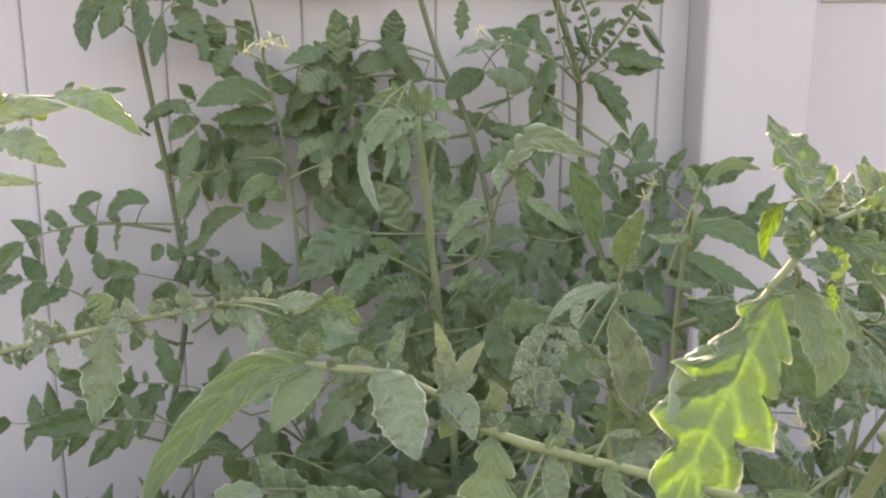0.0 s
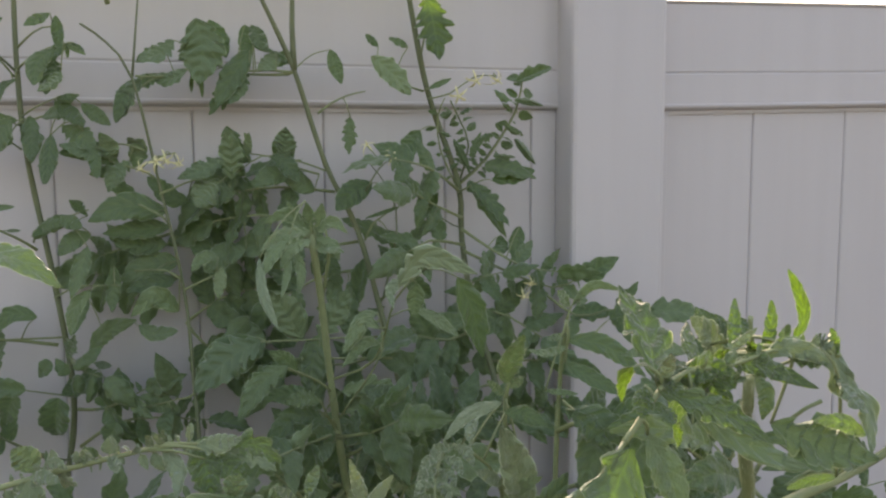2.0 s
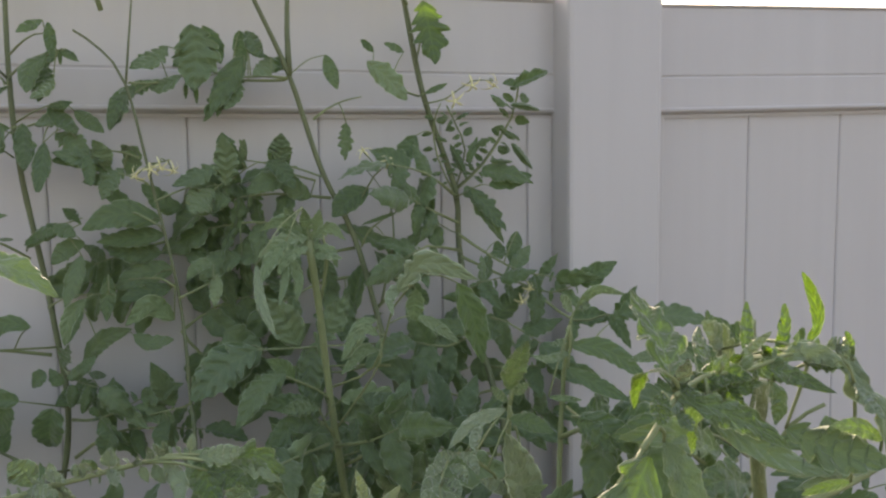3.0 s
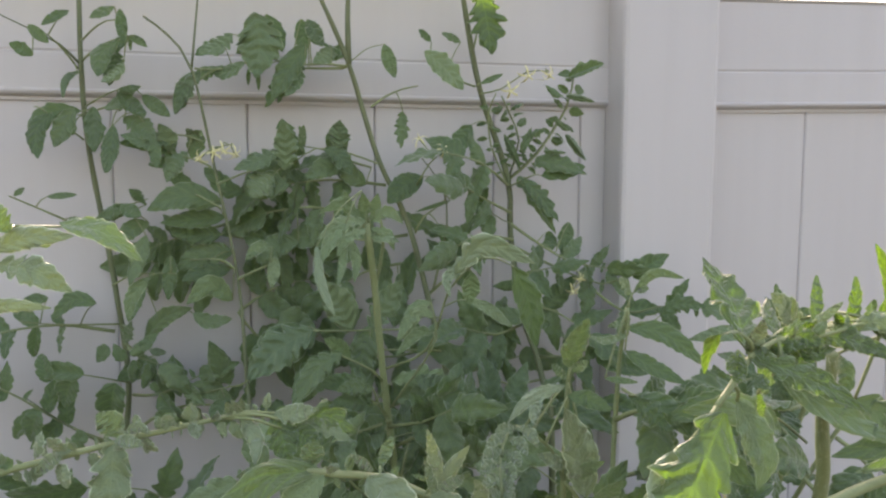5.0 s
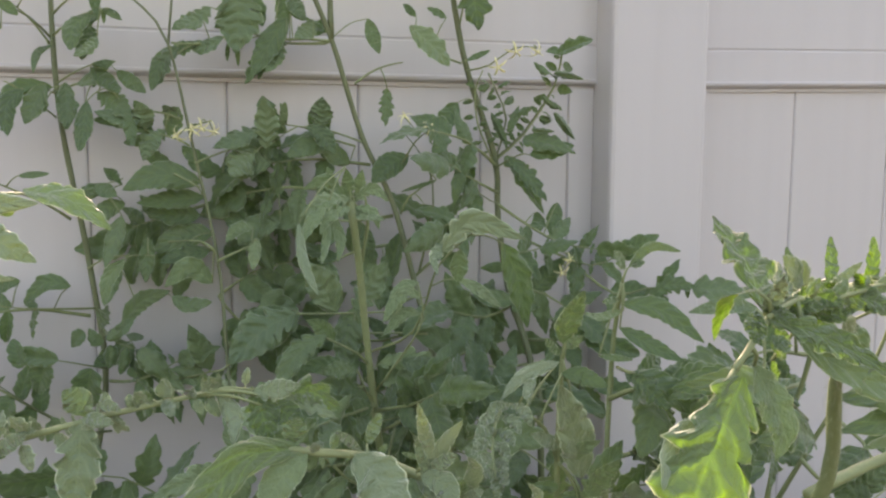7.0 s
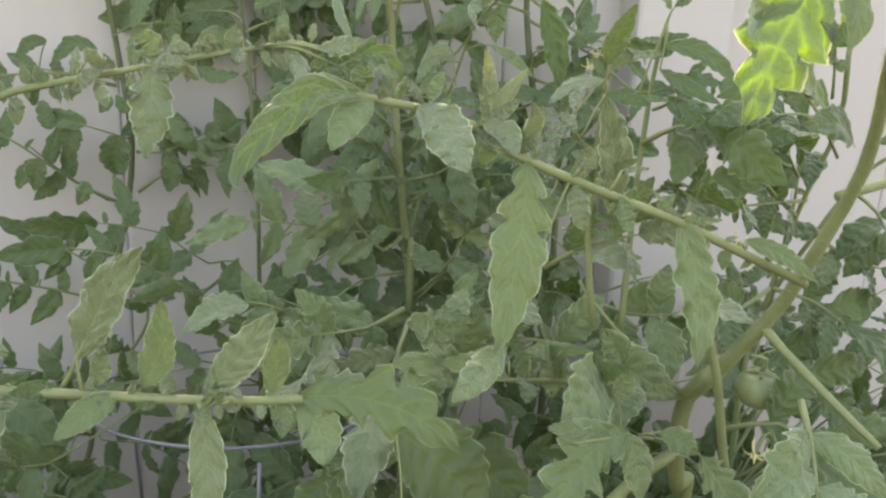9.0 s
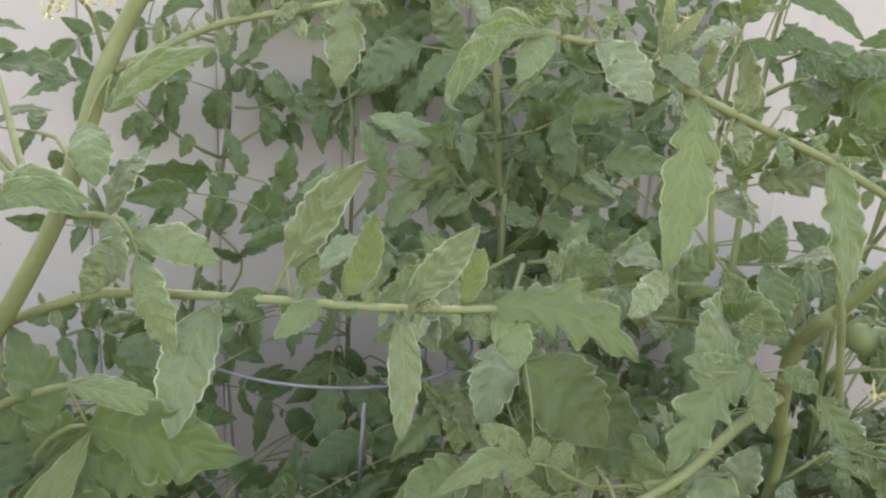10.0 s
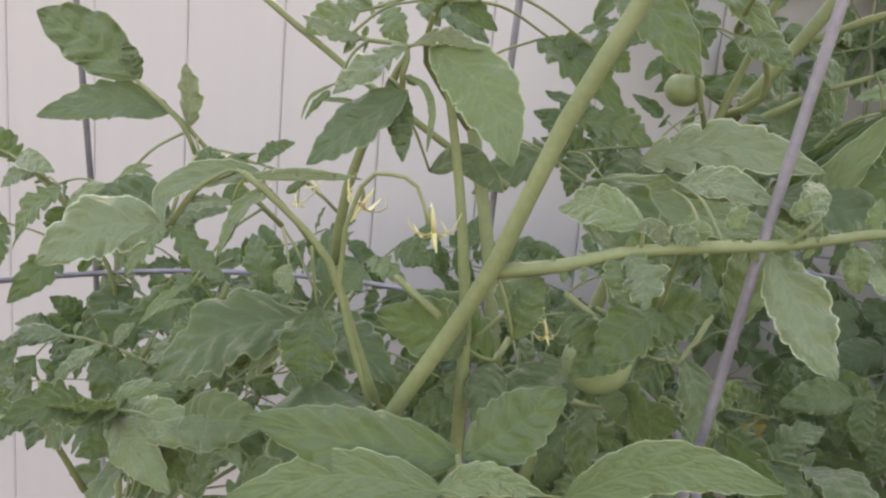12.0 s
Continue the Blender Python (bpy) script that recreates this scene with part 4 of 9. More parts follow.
bent(one, [(-0.486, 0.920, 1.650), (-0.485, 0.906, 1.628), (-0.488, 0.890, 1.604)], 0.0195, "long", "")
bent(one, [(-0.473, 0.920, 1.663), (-0.457, 0.911, 1.653), (-0.439, 0.900, 1.637)], 0.0267, "cut", "")
bent(one, [(-0.492, 0.920, 1.671), (-0.469, 0.910, 1.677), (-0.447, 0.900, 1.665)], 0.0161, "long", "k")
bent(one, [(-0.479, 0.930, 1.669), (-0.472, 0.921, 1.684), (-0.455, 0.910, 1.694)], 0.0128, "long", "")
bent(one, [(-0.516, 0.930, 1.710), (-0.527, 0.920, 1.701), (-0.529, 0.910, 1.684)], 0.0092, "strap", "", roll=0.4)
one = rachis(back_left, [(-0.513, 0.950, 1.552), (-0.496, 0.938, 1.564), (-0.470, 0.922, 1.571), (-0.451, 0.910, 1.577)], 0.0013, 0.0007)
bent(one, [(-0.466, 0.930, 1.564), (-0.481, 0.919, 1.565), (-0.504, 0.900, 1.552)], 0.0176, "long", "", roll=0.35)
bent(one, [(-0.456, 0.920, 1.573), (-0.462, 0.915, 1.581), (-0.469, 0.910, 1.587)], 0.0129, "cut", "k")
one = rachis(back_middle, [(-0.399, 0.900, 1.712), (-0.386, 0.906, 1.712), (-0.369, 0.913, 1.714), (-0.352, 0.920, 1.721)], 0.0012, 0.0007)
bent(one, [(-0.348, 0.900, 1.719), (-0.369, 0.910, 1.710), (-0.389, 0.920, 1.716)], 0.0165, "long", "k")
bent(one, [(-0.393, 0.900, 1.708), (-0.407, 0.904, 1.694), (-0.421, 0.910, 1.665)], 0.0232, "cut", "k")
one = rachis(back_tall, [(-0.244, 0.900, 1.719), (-0.266, 0.904, 1.721), (-0.293, 0.909, 1.720), (-0.319, 0.915, 1.726), (-0.343, 0.920, 1.740)], 0.0015, 0.0008)
bent(one, [(-0.338, 0.910, 1.773), (-0.333, 0.905, 1.742), (-0.338, 0.900, 1.704)], 0.0494, "cut", "k")
bent(one, [(-0.285, 0.910, 1.742), (-0.302, 0.906, 1.717), (-0.322, 0.900, 1.681)], 0.0274, "long", "")
bent(one, [(-0.258, 0.910, 1.742), (-0.265, 0.905, 1.729), (-0.278, 0.900, 1.721)], 0.0204, "long", "k")
bent(one, [(-0.361, 0.910, 1.750), (-0.374, 0.906, 1.737), (-0.396, 0.900, 1.727)], 0.0233, "cut", "k")
bent(one, [(-0.290, 0.910, 1.723), (-0.299, 0.904, 1.698), (-0.308, 0.900, 1.685)], 0.0202, "cut", "k")
bent(one, [(-0.283, 0.910, 1.768), (-0.273, 0.903, 1.749), (-0.266, 0.900, 1.740)], 0.0179, "long", "k")
one = rachis(back_middle, [(-0.393, 0.900, 1.637), (-0.410, 0.906, 1.643), (-0.427, 0.913, 1.644), (-0.448, 0.920, 1.640)], 0.0012, 0.0007)
bent(one, [(-0.423, 0.910, 1.640), (-0.446, 0.906, 1.637), (-0.474, 0.900, 1.643)], 0.0220, "cut", "k")
bent(one, [(-0.428, 0.910, 1.627), (-0.428, 0.905, 1.640), (-0.433, 0.900, 1.654)], 0.0221, "cut", "k")
bent(one, [(-0.405, 0.910, 1.631), (-0.401, 0.905, 1.643), (-0.409, 0.900, 1.650)], 0.0199, "oval", "k")
bent(one, [(-0.409, 0.910, 1.626), (-0.422, 0.905, 1.614), (-0.430, 0.900, 1.595)], 0.0234, "cut", "k")
one = rachis(back_tall, [(-0.209, 0.900, 1.615), (-0.243, 0.904, 1.627), (-0.276, 0.907, 1.631), (-0.300, 0.910, 1.615)], 0.0012, 0.0007)
bent(one, [(-0.309, 0.900, 1.607), (-0.308, 0.895, 1.635), (-0.311, 0.890, 1.660)], 0.0272, "cut", "k")
bent(one, [(-0.256, 0.900, 1.628), (-0.252, 0.896, 1.642), (-0.251, 0.890, 1.661)], 0.0264, "cut", "k")
bent(one, [(-0.315, 0.900, 1.628), (-0.338, 0.895, 1.617), (-0.362, 0.890, 1.608)], 0.0224, "cut", "k")
bent(one, [(-0.267, 0.900, 1.631), (-0.253, 0.896, 1.624), (-0.238, 0.890, 1.603)], 0.0217, "long", "")
bent(one, [(-0.292, 0.900, 1.631), (-0.289, 0.890, 1.655)], 0.0095, "oval", "k")
bent(one, [(-0.321, 0.900, 1.603), (-0.333, 0.896, 1.593), (-0.345, 0.890, 1.579)], 0.0331, "cut", "k")
one = rachis(back_tall, [(-0.156, 0.880, 1.433), (-0.200, 0.867, 1.437), (-0.242, 0.854, 1.440), (-0.285, 0.840, 1.444)], 0.0014, 0.0008)
bent(one, [(-0.285, 0.840, 1.445), (-0.316, 0.832, 1.431), (-0.350, 0.820, 1.402)], 0.0434, "cut", "k")
bent(one, [(-0.242, 0.860, 1.439), (-0.256, 0.855, 1.468), (-0.275, 0.850, 1.494)], 0.0348, "long", "k")
bent(one, [(-0.224, 0.860, 1.439), (-0.206, 0.855, 1.468), (-0.190, 0.850, 1.494)], 0.0307, "cut", "k")
bent(one, [(-0.236, 0.860, 1.439), (-0.231, 0.856, 1.413), (-0.235, 0.850, 1.382)], 0.0271, "long", "k")
one = rachis(middle, [(-0.223, 0.760, 1.409), (-0.236, 0.747, 1.424), (-0.257, 0.729, 1.439), (-0.267, 0.720, 1.446)], 0.0013, 0.0008)
bent(one, [(-0.265, 0.720, 1.448), (-0.289, 0.711, 1.435), (-0.309, 0.700, 1.408)], 0.0221, "cut", "")
bent(one, [(-0.257, 0.730, 1.440), (-0.267, 0.725, 1.452), (-0.281, 0.720, 1.461)], 0.0148, "long", "")
one = rachis(middle, [(-0.219, 0.760, 1.370), (-0.228, 0.747, 1.389), (-0.237, 0.730, 1.412)], 0.0012, 0.0008)
bent(one, [(-0.237, 0.730, 1.411), (-0.253, 0.725, 1.415), (-0.271, 0.720, 1.414)], 0.0169, "cut", "")
bent(one, [(-0.235, 0.740, 1.392), (-0.259, 0.728, 1.398), (-0.285, 0.710, 1.383)], 0.0259, "cut", "")
bent(one, [(-0.222, 0.750, 1.371), (-0.238, 0.745, 1.373), (-0.246, 0.740, 1.364)], 0.0186, "long", "")
bent(one, [(-0.224, 0.750, 1.363), (-0.241, 0.737, 1.356), (-0.240, 0.730, 1.348)], 0.0185, "long", "k")
bent(one, [(-0.261, 0.740, 1.382), (-0.265, 0.732, 1.368), (-0.263, 0.720, 1.347)], 0.0131, "long", "")
one = rachis(middle, [(-0.216, 0.760, 1.384), (-0.204, 0.740, 1.410), (-0.191, 0.718, 1.438), (-0.184, 0.700, 1.462)], 0.0012, 0.0008)
bent(one, [(-0.212, 0.750, 1.392), (-0.190, 0.746, 1.403), (-0.158, 0.740, 1.397)], 0.0262, "lobed", "k")
bent(one, [(-0.196, 0.740, 1.417), (-0.181, 0.735, 1.412), (-0.164, 0.730, 1.417)], 0.0176, "long", "k")
bent(one, [(-0.185, 0.710, 1.465), (-0.200, 0.704, 1.466), (-0.222, 0.690, 1.450)], 0.0107, "long")
bent(one, [(-0.187, 0.710, 1.492), (-0.202, 0.704, 1.488), (-0.221, 0.690, 1.462)], 0.0116, "long")
one = rachis(back_left, [(-0.483, 0.950, 1.409), (-0.464, 0.943, 1.416), (-0.450, 0.934, 1.441), (-0.413, 0.920, 1.457)], 0.0012, 0.0007)
bent(one, [(-0.461, 0.930, 1.425), (-0.438, 0.915, 1.450), (-0.408, 0.900, 1.462)], 0.0213, "long", "")
bent(one, [(-0.464, 0.950, 1.482), (-0.471, 0.935, 1.464), (-0.474, 0.920, 1.446)], 0.0179, "long", "")
bent(one, [(-0.484, 0.940, 1.418), (-0.477, 0.927, 1.435), (-0.472, 0.920, 1.446)], 0.0202, "lobed", "k")
bent(one, [(-0.464, 0.940, 1.398), (-0.474, 0.931, 1.389), (-0.489, 0.920, 1.382)], 0.0239, "cut", "")
bent(one, [(-0.458, 0.940, 1.410), (-0.446, 0.928, 1.409), (-0.438, 0.920, 1.410)], 0.0096, "strap", "k")
bent(one, [(-0.456, 0.940, 1.385), (-0.446, 0.922, 1.370), (-0.453, 0.910, 1.365)], 0.0132, "strap", "k", roll=0.4)
bent(one, [(-0.449, 0.940, 1.393), (-0.433, 0.930, 1.379), (-0.424, 0.920, 1.360)], 0.0206, "long", "k")
bent(one, [(-0.469, 0.940, 1.404), (-0.457, 0.930, 1.394), (-0.451, 0.920, 1.381)], 0.0180, "cut", "")

# the leaves against the fence, plant by plant
leaf(back_middle, [(-0.370, 0.960, 1.547), (-0.330, 0.963, 1.578), (-0.293, 0.965, 1.609)], 3, 0.05, "f", wild=0.7)
leaf(back_middle, [(-0.365, 0.960, 1.497), (-0.416, 0.963, 1.498), (-0.457, 0.965, 1.504)], 3, 0.05, "f", wild=0.7)
leaf(back_middle, [(-0.362, 0.960, 1.446), (-0.326, 0.963, 1.470), (-0.282, 0.965, 1.481)], 3, 0.05, "f", wild=0.7)
leaf(back_middle, [(-0.358, 0.960, 1.388), (-0.315, 0.963, 1.391), (-0.270, 0.965, 1.415)], 3, 0.05, "f", wild=0.7)
leaf(back_middle, [(-0.363, 0.960, 1.446), (-0.345, 0.963, 1.419), (-0.296, 0.965, 1.390)], 3, 0.05, "f", wild=0.7)
leaf(back_middle, [(-0.373, 0.960, 1.534), (-0.331, 0.963, 1.527), (-0.281, 0.965, 1.520)], 3, 0.05, "f", wild=0.7)
leaf(back_middle, [(-0.373, 0.960, 1.547), (-0.415, 0.963, 1.535), (-0.451, 0.965, 1.523)], 3, 0.05, "f", wild=0.7)
leaf(back_tall, [(-0.196, 0.930, 1.591), (-0.258, 0.927, 1.597), (-0.318, 0.925, 1.591)], 2, 0.05, "f")
leaf(back_tall, [(-0.171, 0.930, 1.534), (-0.222, 0.927, 1.529), (-0.259, 0.925, 1.536)], 2, 0.05, "f")
leaf(back_tall, [(-0.158, 0.930, 1.502), (-0.209, 0.927, 1.497), (-0.259, 0.925, 1.474)], 2, 0.05, "f")
leaf(back_tall, [(-0.148, 0.930, 1.463), (-0.112, 0.927, 1.501), (-0.133, 0.925, 1.534)], 2, 0.05, "f")
leaf(back_tall, [(-0.143, 0.930, 1.443), (-0.177, 0.927, 1.432), (-0.178, 0.925, 1.458)], 2, 0.05, "f")
leaf(back_tall, [(-0.138, 0.930, 1.417), (-0.085, 0.927, 1.428), (-0.038, 0.925, 1.434)], 2, 0.05, "f")
leaf(back_tall, [(-0.134, 0.930, 1.404), (-0.184, 0.927, 1.393), (-0.235, 0.925, 1.396)], 2, 0.05, "f")
leaf(back_tall, [(-0.124, 0.930, 1.363), (-0.078, 0.927, 1.375), (-0.037, 0.925, 1.387)], 2, 0.05, "f")
leaf(back_tall, [(-0.121, 0.930, 1.350), (-0.164, 0.927, 1.340), (-0.210, 0.925, 1.330)], 2, 0.05, "f")
leaf(back_tall, [(-0.114, 0.930, 1.309), (-0.070, 0.927, 1.320), (-0.016, 0.925, 1.331)], 2, 0.05, "f")
leaf(back_tall, [(-0.234, 0.930, 1.560), (-0.283, 0.927, 1.567), (-0.330, 0.925, 1.561)], 2, 0.05, "f")
one = rachis(back_left, [(-0.522, 0.950, 1.714), (-0.531, 0.933, 1.730), (-0.542, 0.916, 1.743), (-0.556, 0.900, 1.750)], 0.0012, 0.0006)
bent(one, [(-0.553, 0.900, 1.720), (-0.562, 0.895, 1.726), (-0.571, 0.890, 1.730)], 0.0143, "oval", "")
bent(one, [(-0.556, 0.900, 1.750), (-0.548, 0.900, 1.742), (-0.538, 0.900, 1.733)], 0.0122, "oval", "")
bent(one, [(-0.520, 0.910, 1.767), (-0.532, 0.905, 1.760), (-0.544, 0.900, 1.750)], 0.0123, "oval", "")
bent(one, [(-0.519, 0.930, 1.709), (-0.528, 0.917, 1.699), (-0.527, 0.900, 1.679)], 0.0074, "strap", "", roll=0.5)
one = rachis(back_left, [(-0.517, 0.950, 1.744), (-0.498, 0.933, 1.757), (-0.478, 0.918, 1.761), (-0.463, 0.900, 1.742)], 0.0012, 0.0006)
bent(one, [(-0.475, 0.900, 1.771), (-0.497, 0.890, 1.757)], 0.0134, "oval", "")
bent(one, [(-0.470, 0.900, 1.769), (-0.466, 0.890, 1.734)], 0.0123, "oval", "")
bent(one, [(-0.473, 0.900, 1.737), (-0.487, 0.891, 1.723), (-0.489, 0.880, 1.699)], 0.0223, "oval", "", roll=0.4)
bent(one, [(-0.468, 0.900, 1.716), (-0.476, 0.889, 1.703), (-0.486, 0.880, 1.694)], 0.0168, "oval", "y", roll=0.5)
bent(one, [(-0.464, 0.900, 1.742), (-0.444, 0.900, 1.732)], 0.0057, "strap", "")
bent(one, [(-0.461, 0.900, 1.743), (-0.461, 0.900, 1.728)], 0.0045, "strap", "")
one = rachis(back_left, [(-0.518, 0.945, 1.639), (-0.526, 0.935, 1.647), (-0.548, 0.906, 1.668), (-0.554, 0.900, 1.670)], 0.001, 0.0006)
bent(one, [(-0.539, 0.910, 1.665), (-0.553, 0.901, 1.647), (-0.550, 0.890, 1.618)], 0.0224, "long", "", roll=0.4)
bent(one, [(-0.519, 0.910, 1.670), (-0.529, 0.905, 1.650), (-0.537, 0.900, 1.630)], 0.0237, "oval", "")
bent(one, [(-0.505, 0.930, 1.673), (-0.499, 0.900, 1.625)], 0.0196, "oval", "")
one = rachis(back_left, [(-0.515, 0.945, 1.674), (-0.500, 0.934, 1.682), (-0.475, 0.916, 1.691), (-0.452, 0.900, 1.692)], 0.001, 0.0006)
bent(one, [(-0.477, 0.910, 1.687), (-0.449, 0.900, 1.662)], 0.0172, "oval", "")
bent(one, [(-0.454, 0.920, 1.685), (-0.426, 0.910, 1.663)], 0.0163, "oval", "")
bent(one, [(-0.480, 0.900, 1.653), (-0.484, 0.880, 1.604)], 0.0169, "oval", "")
bent(one, [(-0.474, 0.900, 1.688), (-0.453, 0.900, 1.692)], 0.0114, "strap", "", roll=0.5)
one = rachis(back_left, [(-0.509, 0.945, 1.534), (-0.527, 0.934, 1.549), (-0.555, 0.917, 1.566), (-0.581, 0.900, 1.581)], 0.0016, 0.0008)
bent(one, [(-0.548, 0.910, 1.580), (-0.517, 0.900, 1.582)], 0.0080, "oval", "")
bent(one, [(-0.577, 0.900, 1.581), (-0.566, 0.900, 1.589)], 0.0073, "oval", "")
bent(one, [(-0.531, 0.920, 1.557), (-0.513, 0.900, 1.558)], 0.0046, "oval", "")
one = rachis(back_left, [(-0.513, 0.950, 1.542), (-0.506, 0.939, 1.553), (-0.485, 0.921, 1.560), (-0.463, 0.900, 1.563)], 0.0012, 0.0006)
bent(one, [(-0.504, 0.910, 1.549), (-0.488, 0.905, 1.562), (-0.470, 0.900, 1.565)], 0.0150, "oval", "", roll=0.4)
bent(one, [(-0.476, 0.900, 1.571), (-0.455, 0.890, 1.560)], 0.0161, "oval", "")
bent(one, [(-0.452, 0.910, 1.571), (-0.467, 0.900, 1.588)], 0.0058, "strap", "")
bent(one, [(-0.450, 0.910, 1.552), (-0.466, 0.905, 1.546), (-0.480, 0.900, 1.532)], 0.0209, "oval", "")
one = rachis(back_left, [(-0.496, 0.950, 1.481), (-0.483, 0.941, 1.489), (-0.467, 0.929, 1.496), (-0.423, 0.900, 1.499)], 0.0012, 0.0006)
bent(one, [(-0.452, 0.900, 1.540), (-0.459, 0.890, 1.515), (-0.467, 0.880, 1.490)], 0.0184, "long", "")
bent(one, [(-0.450, 0.890, 1.497), (-0.465, 0.885, 1.478), (-0.469, 0.880, 1.452)], 0.0161, "long")
bent(one, [(-0.429, 0.910, 1.518), (-0.432, 0.900, 1.471)], 0.0165, "oval", "")
one = rachis(back_left, [(-0.489, 0.950, 1.438), (-0.515, 0.936, 1.441), (-0.549, 0.917, 1.446), (-0.576, 0.900, 1.453)], 0.0012, 0.0006)
bent(one, [(-0.503, 0.900, 1.470), (-0.526, 0.900, 1.474), (-0.547, 0.900, 1.454)], 0.0184, "long", "")
bent(one, [(-0.549, 0.900, 1.477), (-0.565, 0.900, 1.473), (-0.578, 0.900, 1.459)], 0.0159, "long", "")
one = rachis(back_middle, [(-0.400, 0.900, 1.696), (-0.393, 0.904, 1.702), (-0.380, 0.910, 1.712), (-0.345, 0.924, 1.724), (-0.331, 0.930, 1.719)], 0.0012, 0.0006)
bent(one, [(-0.401, 0.910, 1.710), (-0.412, 0.905, 1.691), (-0.420, 0.900, 1.665)], 0.0162, "oval", "")
bent(one, [(-0.402, 0.910, 1.704), (-0.379, 0.910, 1.712)], 0.0176, "oval", "")
bent(one, [(-0.373, 0.920, 1.744), (-0.400, 0.920, 1.728)], 0.0154, "oval", "")
bent(one, [(-0.338, 0.930, 1.772), (-0.344, 0.920, 1.716)], 0.0276, "oval", "")
bent(one, [(-0.319, 0.930, 1.755), (-0.358, 0.920, 1.731)], 0.0228, "long", "")
bent(one, [(-0.326, 0.940, 1.777), (-0.309, 0.930, 1.736)], 0.0244, "oval", "")
bent(one, [(-0.297, 0.930, 1.725), (-0.311, 0.921, 1.701), (-0.329, 0.910, 1.674)], 0.0254, "lobed", "")
bent(one, [(-0.345, 0.920, 1.717), (-0.346, 0.920, 1.698)], 0.0048, "strap", "")
bent(one, [(-0.336, 0.920, 1.718), (-0.335, 0.920, 1.693)], 0.0054, "strap", "")
one = rachis(back_middle, [(-0.384, 0.890, 1.610), (-0.395, 0.897, 1.616), (-0.421, 0.913, 1.624), (-0.451, 0.930, 1.632)], 0.0012, 0.0006)
bent(one, [(-0.421, 0.920, 1.624), (-0.449, 0.915, 1.637), (-0.476, 0.910, 1.635)], 0.0234, "oval", "")
bent(one, [(-0.423, 0.930, 1.631), (-0.439, 0.920, 1.656)], 0.0154, "oval", "")
bent(one, [(-0.442, 0.900, 1.641), (-0.438, 0.890, 1.609)], 0.0132, "oval", "")
bent(one, [(-0.406, 0.910, 1.620), (-0.394, 0.900, 1.649)], 0.0211, "oval", "")
bent(one, [(-0.422, 0.930, 1.619), (-0.452, 0.930, 1.613)], 0.0144, "oval", "")
one = rachis(back_middle, [(-0.375, 0.885, 1.568), (-0.399, 0.903, 1.581), (-0.423, 0.918, 1.583), (-0.442, 0.930, 1.580)], 0.0012, 0.0006)
bent(one, [(-0.406, 0.930, 1.591), (-0.433, 0.920, 1.603)], 0.0180, "oval", "")
bent(one, [(-0.376, 0.910, 1.573), (-0.415, 0.900, 1.580), (-0.449, 0.890, 1.566)], 0.0315, "long", "")
bent(one, [(-0.373, 0.920, 1.557), (-0.406, 0.915, 1.555), (-0.439, 0.910, 1.552)], 0.0227, "long", "")
bent(one, [(-0.378, 0.930, 1.537), (-0.405, 0.925, 1.539), (-0.431, 0.920, 1.544)], 0.0266, "oval", "")
one = rachis(back_middle, [(-0.379, 0.885, 1.593), (-0.353, 0.904, 1.604), (-0.324, 0.924, 1.616), (-0.311, 0.940, 1.641)], 0.0012, 0.0006)
bent(one, [(-0.311, 0.920, 1.663), (-0.304, 0.915, 1.631), (-0.311, 0.910, 1.591)], 0.0352, "lobed", "")
bent(one, [(-0.299, 0.920, 1.610), (-0.324, 0.915, 1.607), (-0.348, 0.910, 1.597)], 0.0254, "oval", "")
bent(one, [(-0.304, 0.910, 1.592), (-0.324, 0.905, 1.592), (-0.345, 0.900, 1.579)], 0.0324, "oval", "")
bent(one, [(-0.337, 0.940, 1.551), (-0.349, 0.930, 1.523)], 0.0261, "long", "")
bent(one, [(-0.354, 0.930, 1.583), (-0.372, 0.926, 1.589), (-0.394, 0.920, 1.610)], 0.0242, "oval", "")
one = rachis(back_middle, [(-0.363, 0.885, 1.505), (-0.377, 0.898, 1.513), (-0.408, 0.921, 1.511), (-0.420, 0.930, 1.507)], 0.0012, 0.0006)
bent(one, [(-0.366, 0.930, 1.518), (-0.397, 0.925, 1.516), (-0.425, 0.920, 1.501)], 0.0292, "oval", "")
bent(one, [(-0.369, 0.920, 1.500), (-0.396, 0.915, 1.497), (-0.420, 0.910, 1.490)], 0.0217, "long", "")
bent(one, [(-0.366, 0.900, 1.469), (-0.389, 0.890, 1.487), (-0.412, 0.880, 1.469)], 0.0223, "long")
bent(one, [(-0.407, 0.900, 1.456), (-0.390, 0.891, 1.448), (-0.366, 0.880, 1.452)], 0.0177, "oval", "")
one = rachis(back_middle, [(-0.359, 0.880, 1.494), (-0.343, 0.880, 1.502), (-0.326, 0.880, 1.509)], 0.0016, 0.0008)
bent(one, [(-0.324, 0.880, 1.528), (-0.339, 0.875, 1.527), (-0.351, 0.870, 1.514)], 0.0140, "long")
bent(one, [(-0.321, 0.880, 1.517), (-0.325, 0.870, 1.485)], 0.0135, "oval")
bent(one, [(-0.295, 0.920, 1.530), (-0.319, 0.915, 1.525), (-0.340, 0.910, 1.508)], 0.0282, "oval", "")
one = rachis(back_tall, [(-0.215, 0.910, 1.611), (-0.245, 0.918, 1.620), (-0.269, 0.924, 1.631), (-0.293, 0.930, 1.634)], 0.0014, 0.0007)
bent(one, [(-0.286, 0.920, 1.639), (-0.293, 0.920, 1.656)], 0.0061, "oval", "")
bent(one, [(-0.250, 0.920, 1.617), (-0.253, 0.909, 1.641), (-0.252, 0.900, 1.660)], 0.0256, "oval", "")
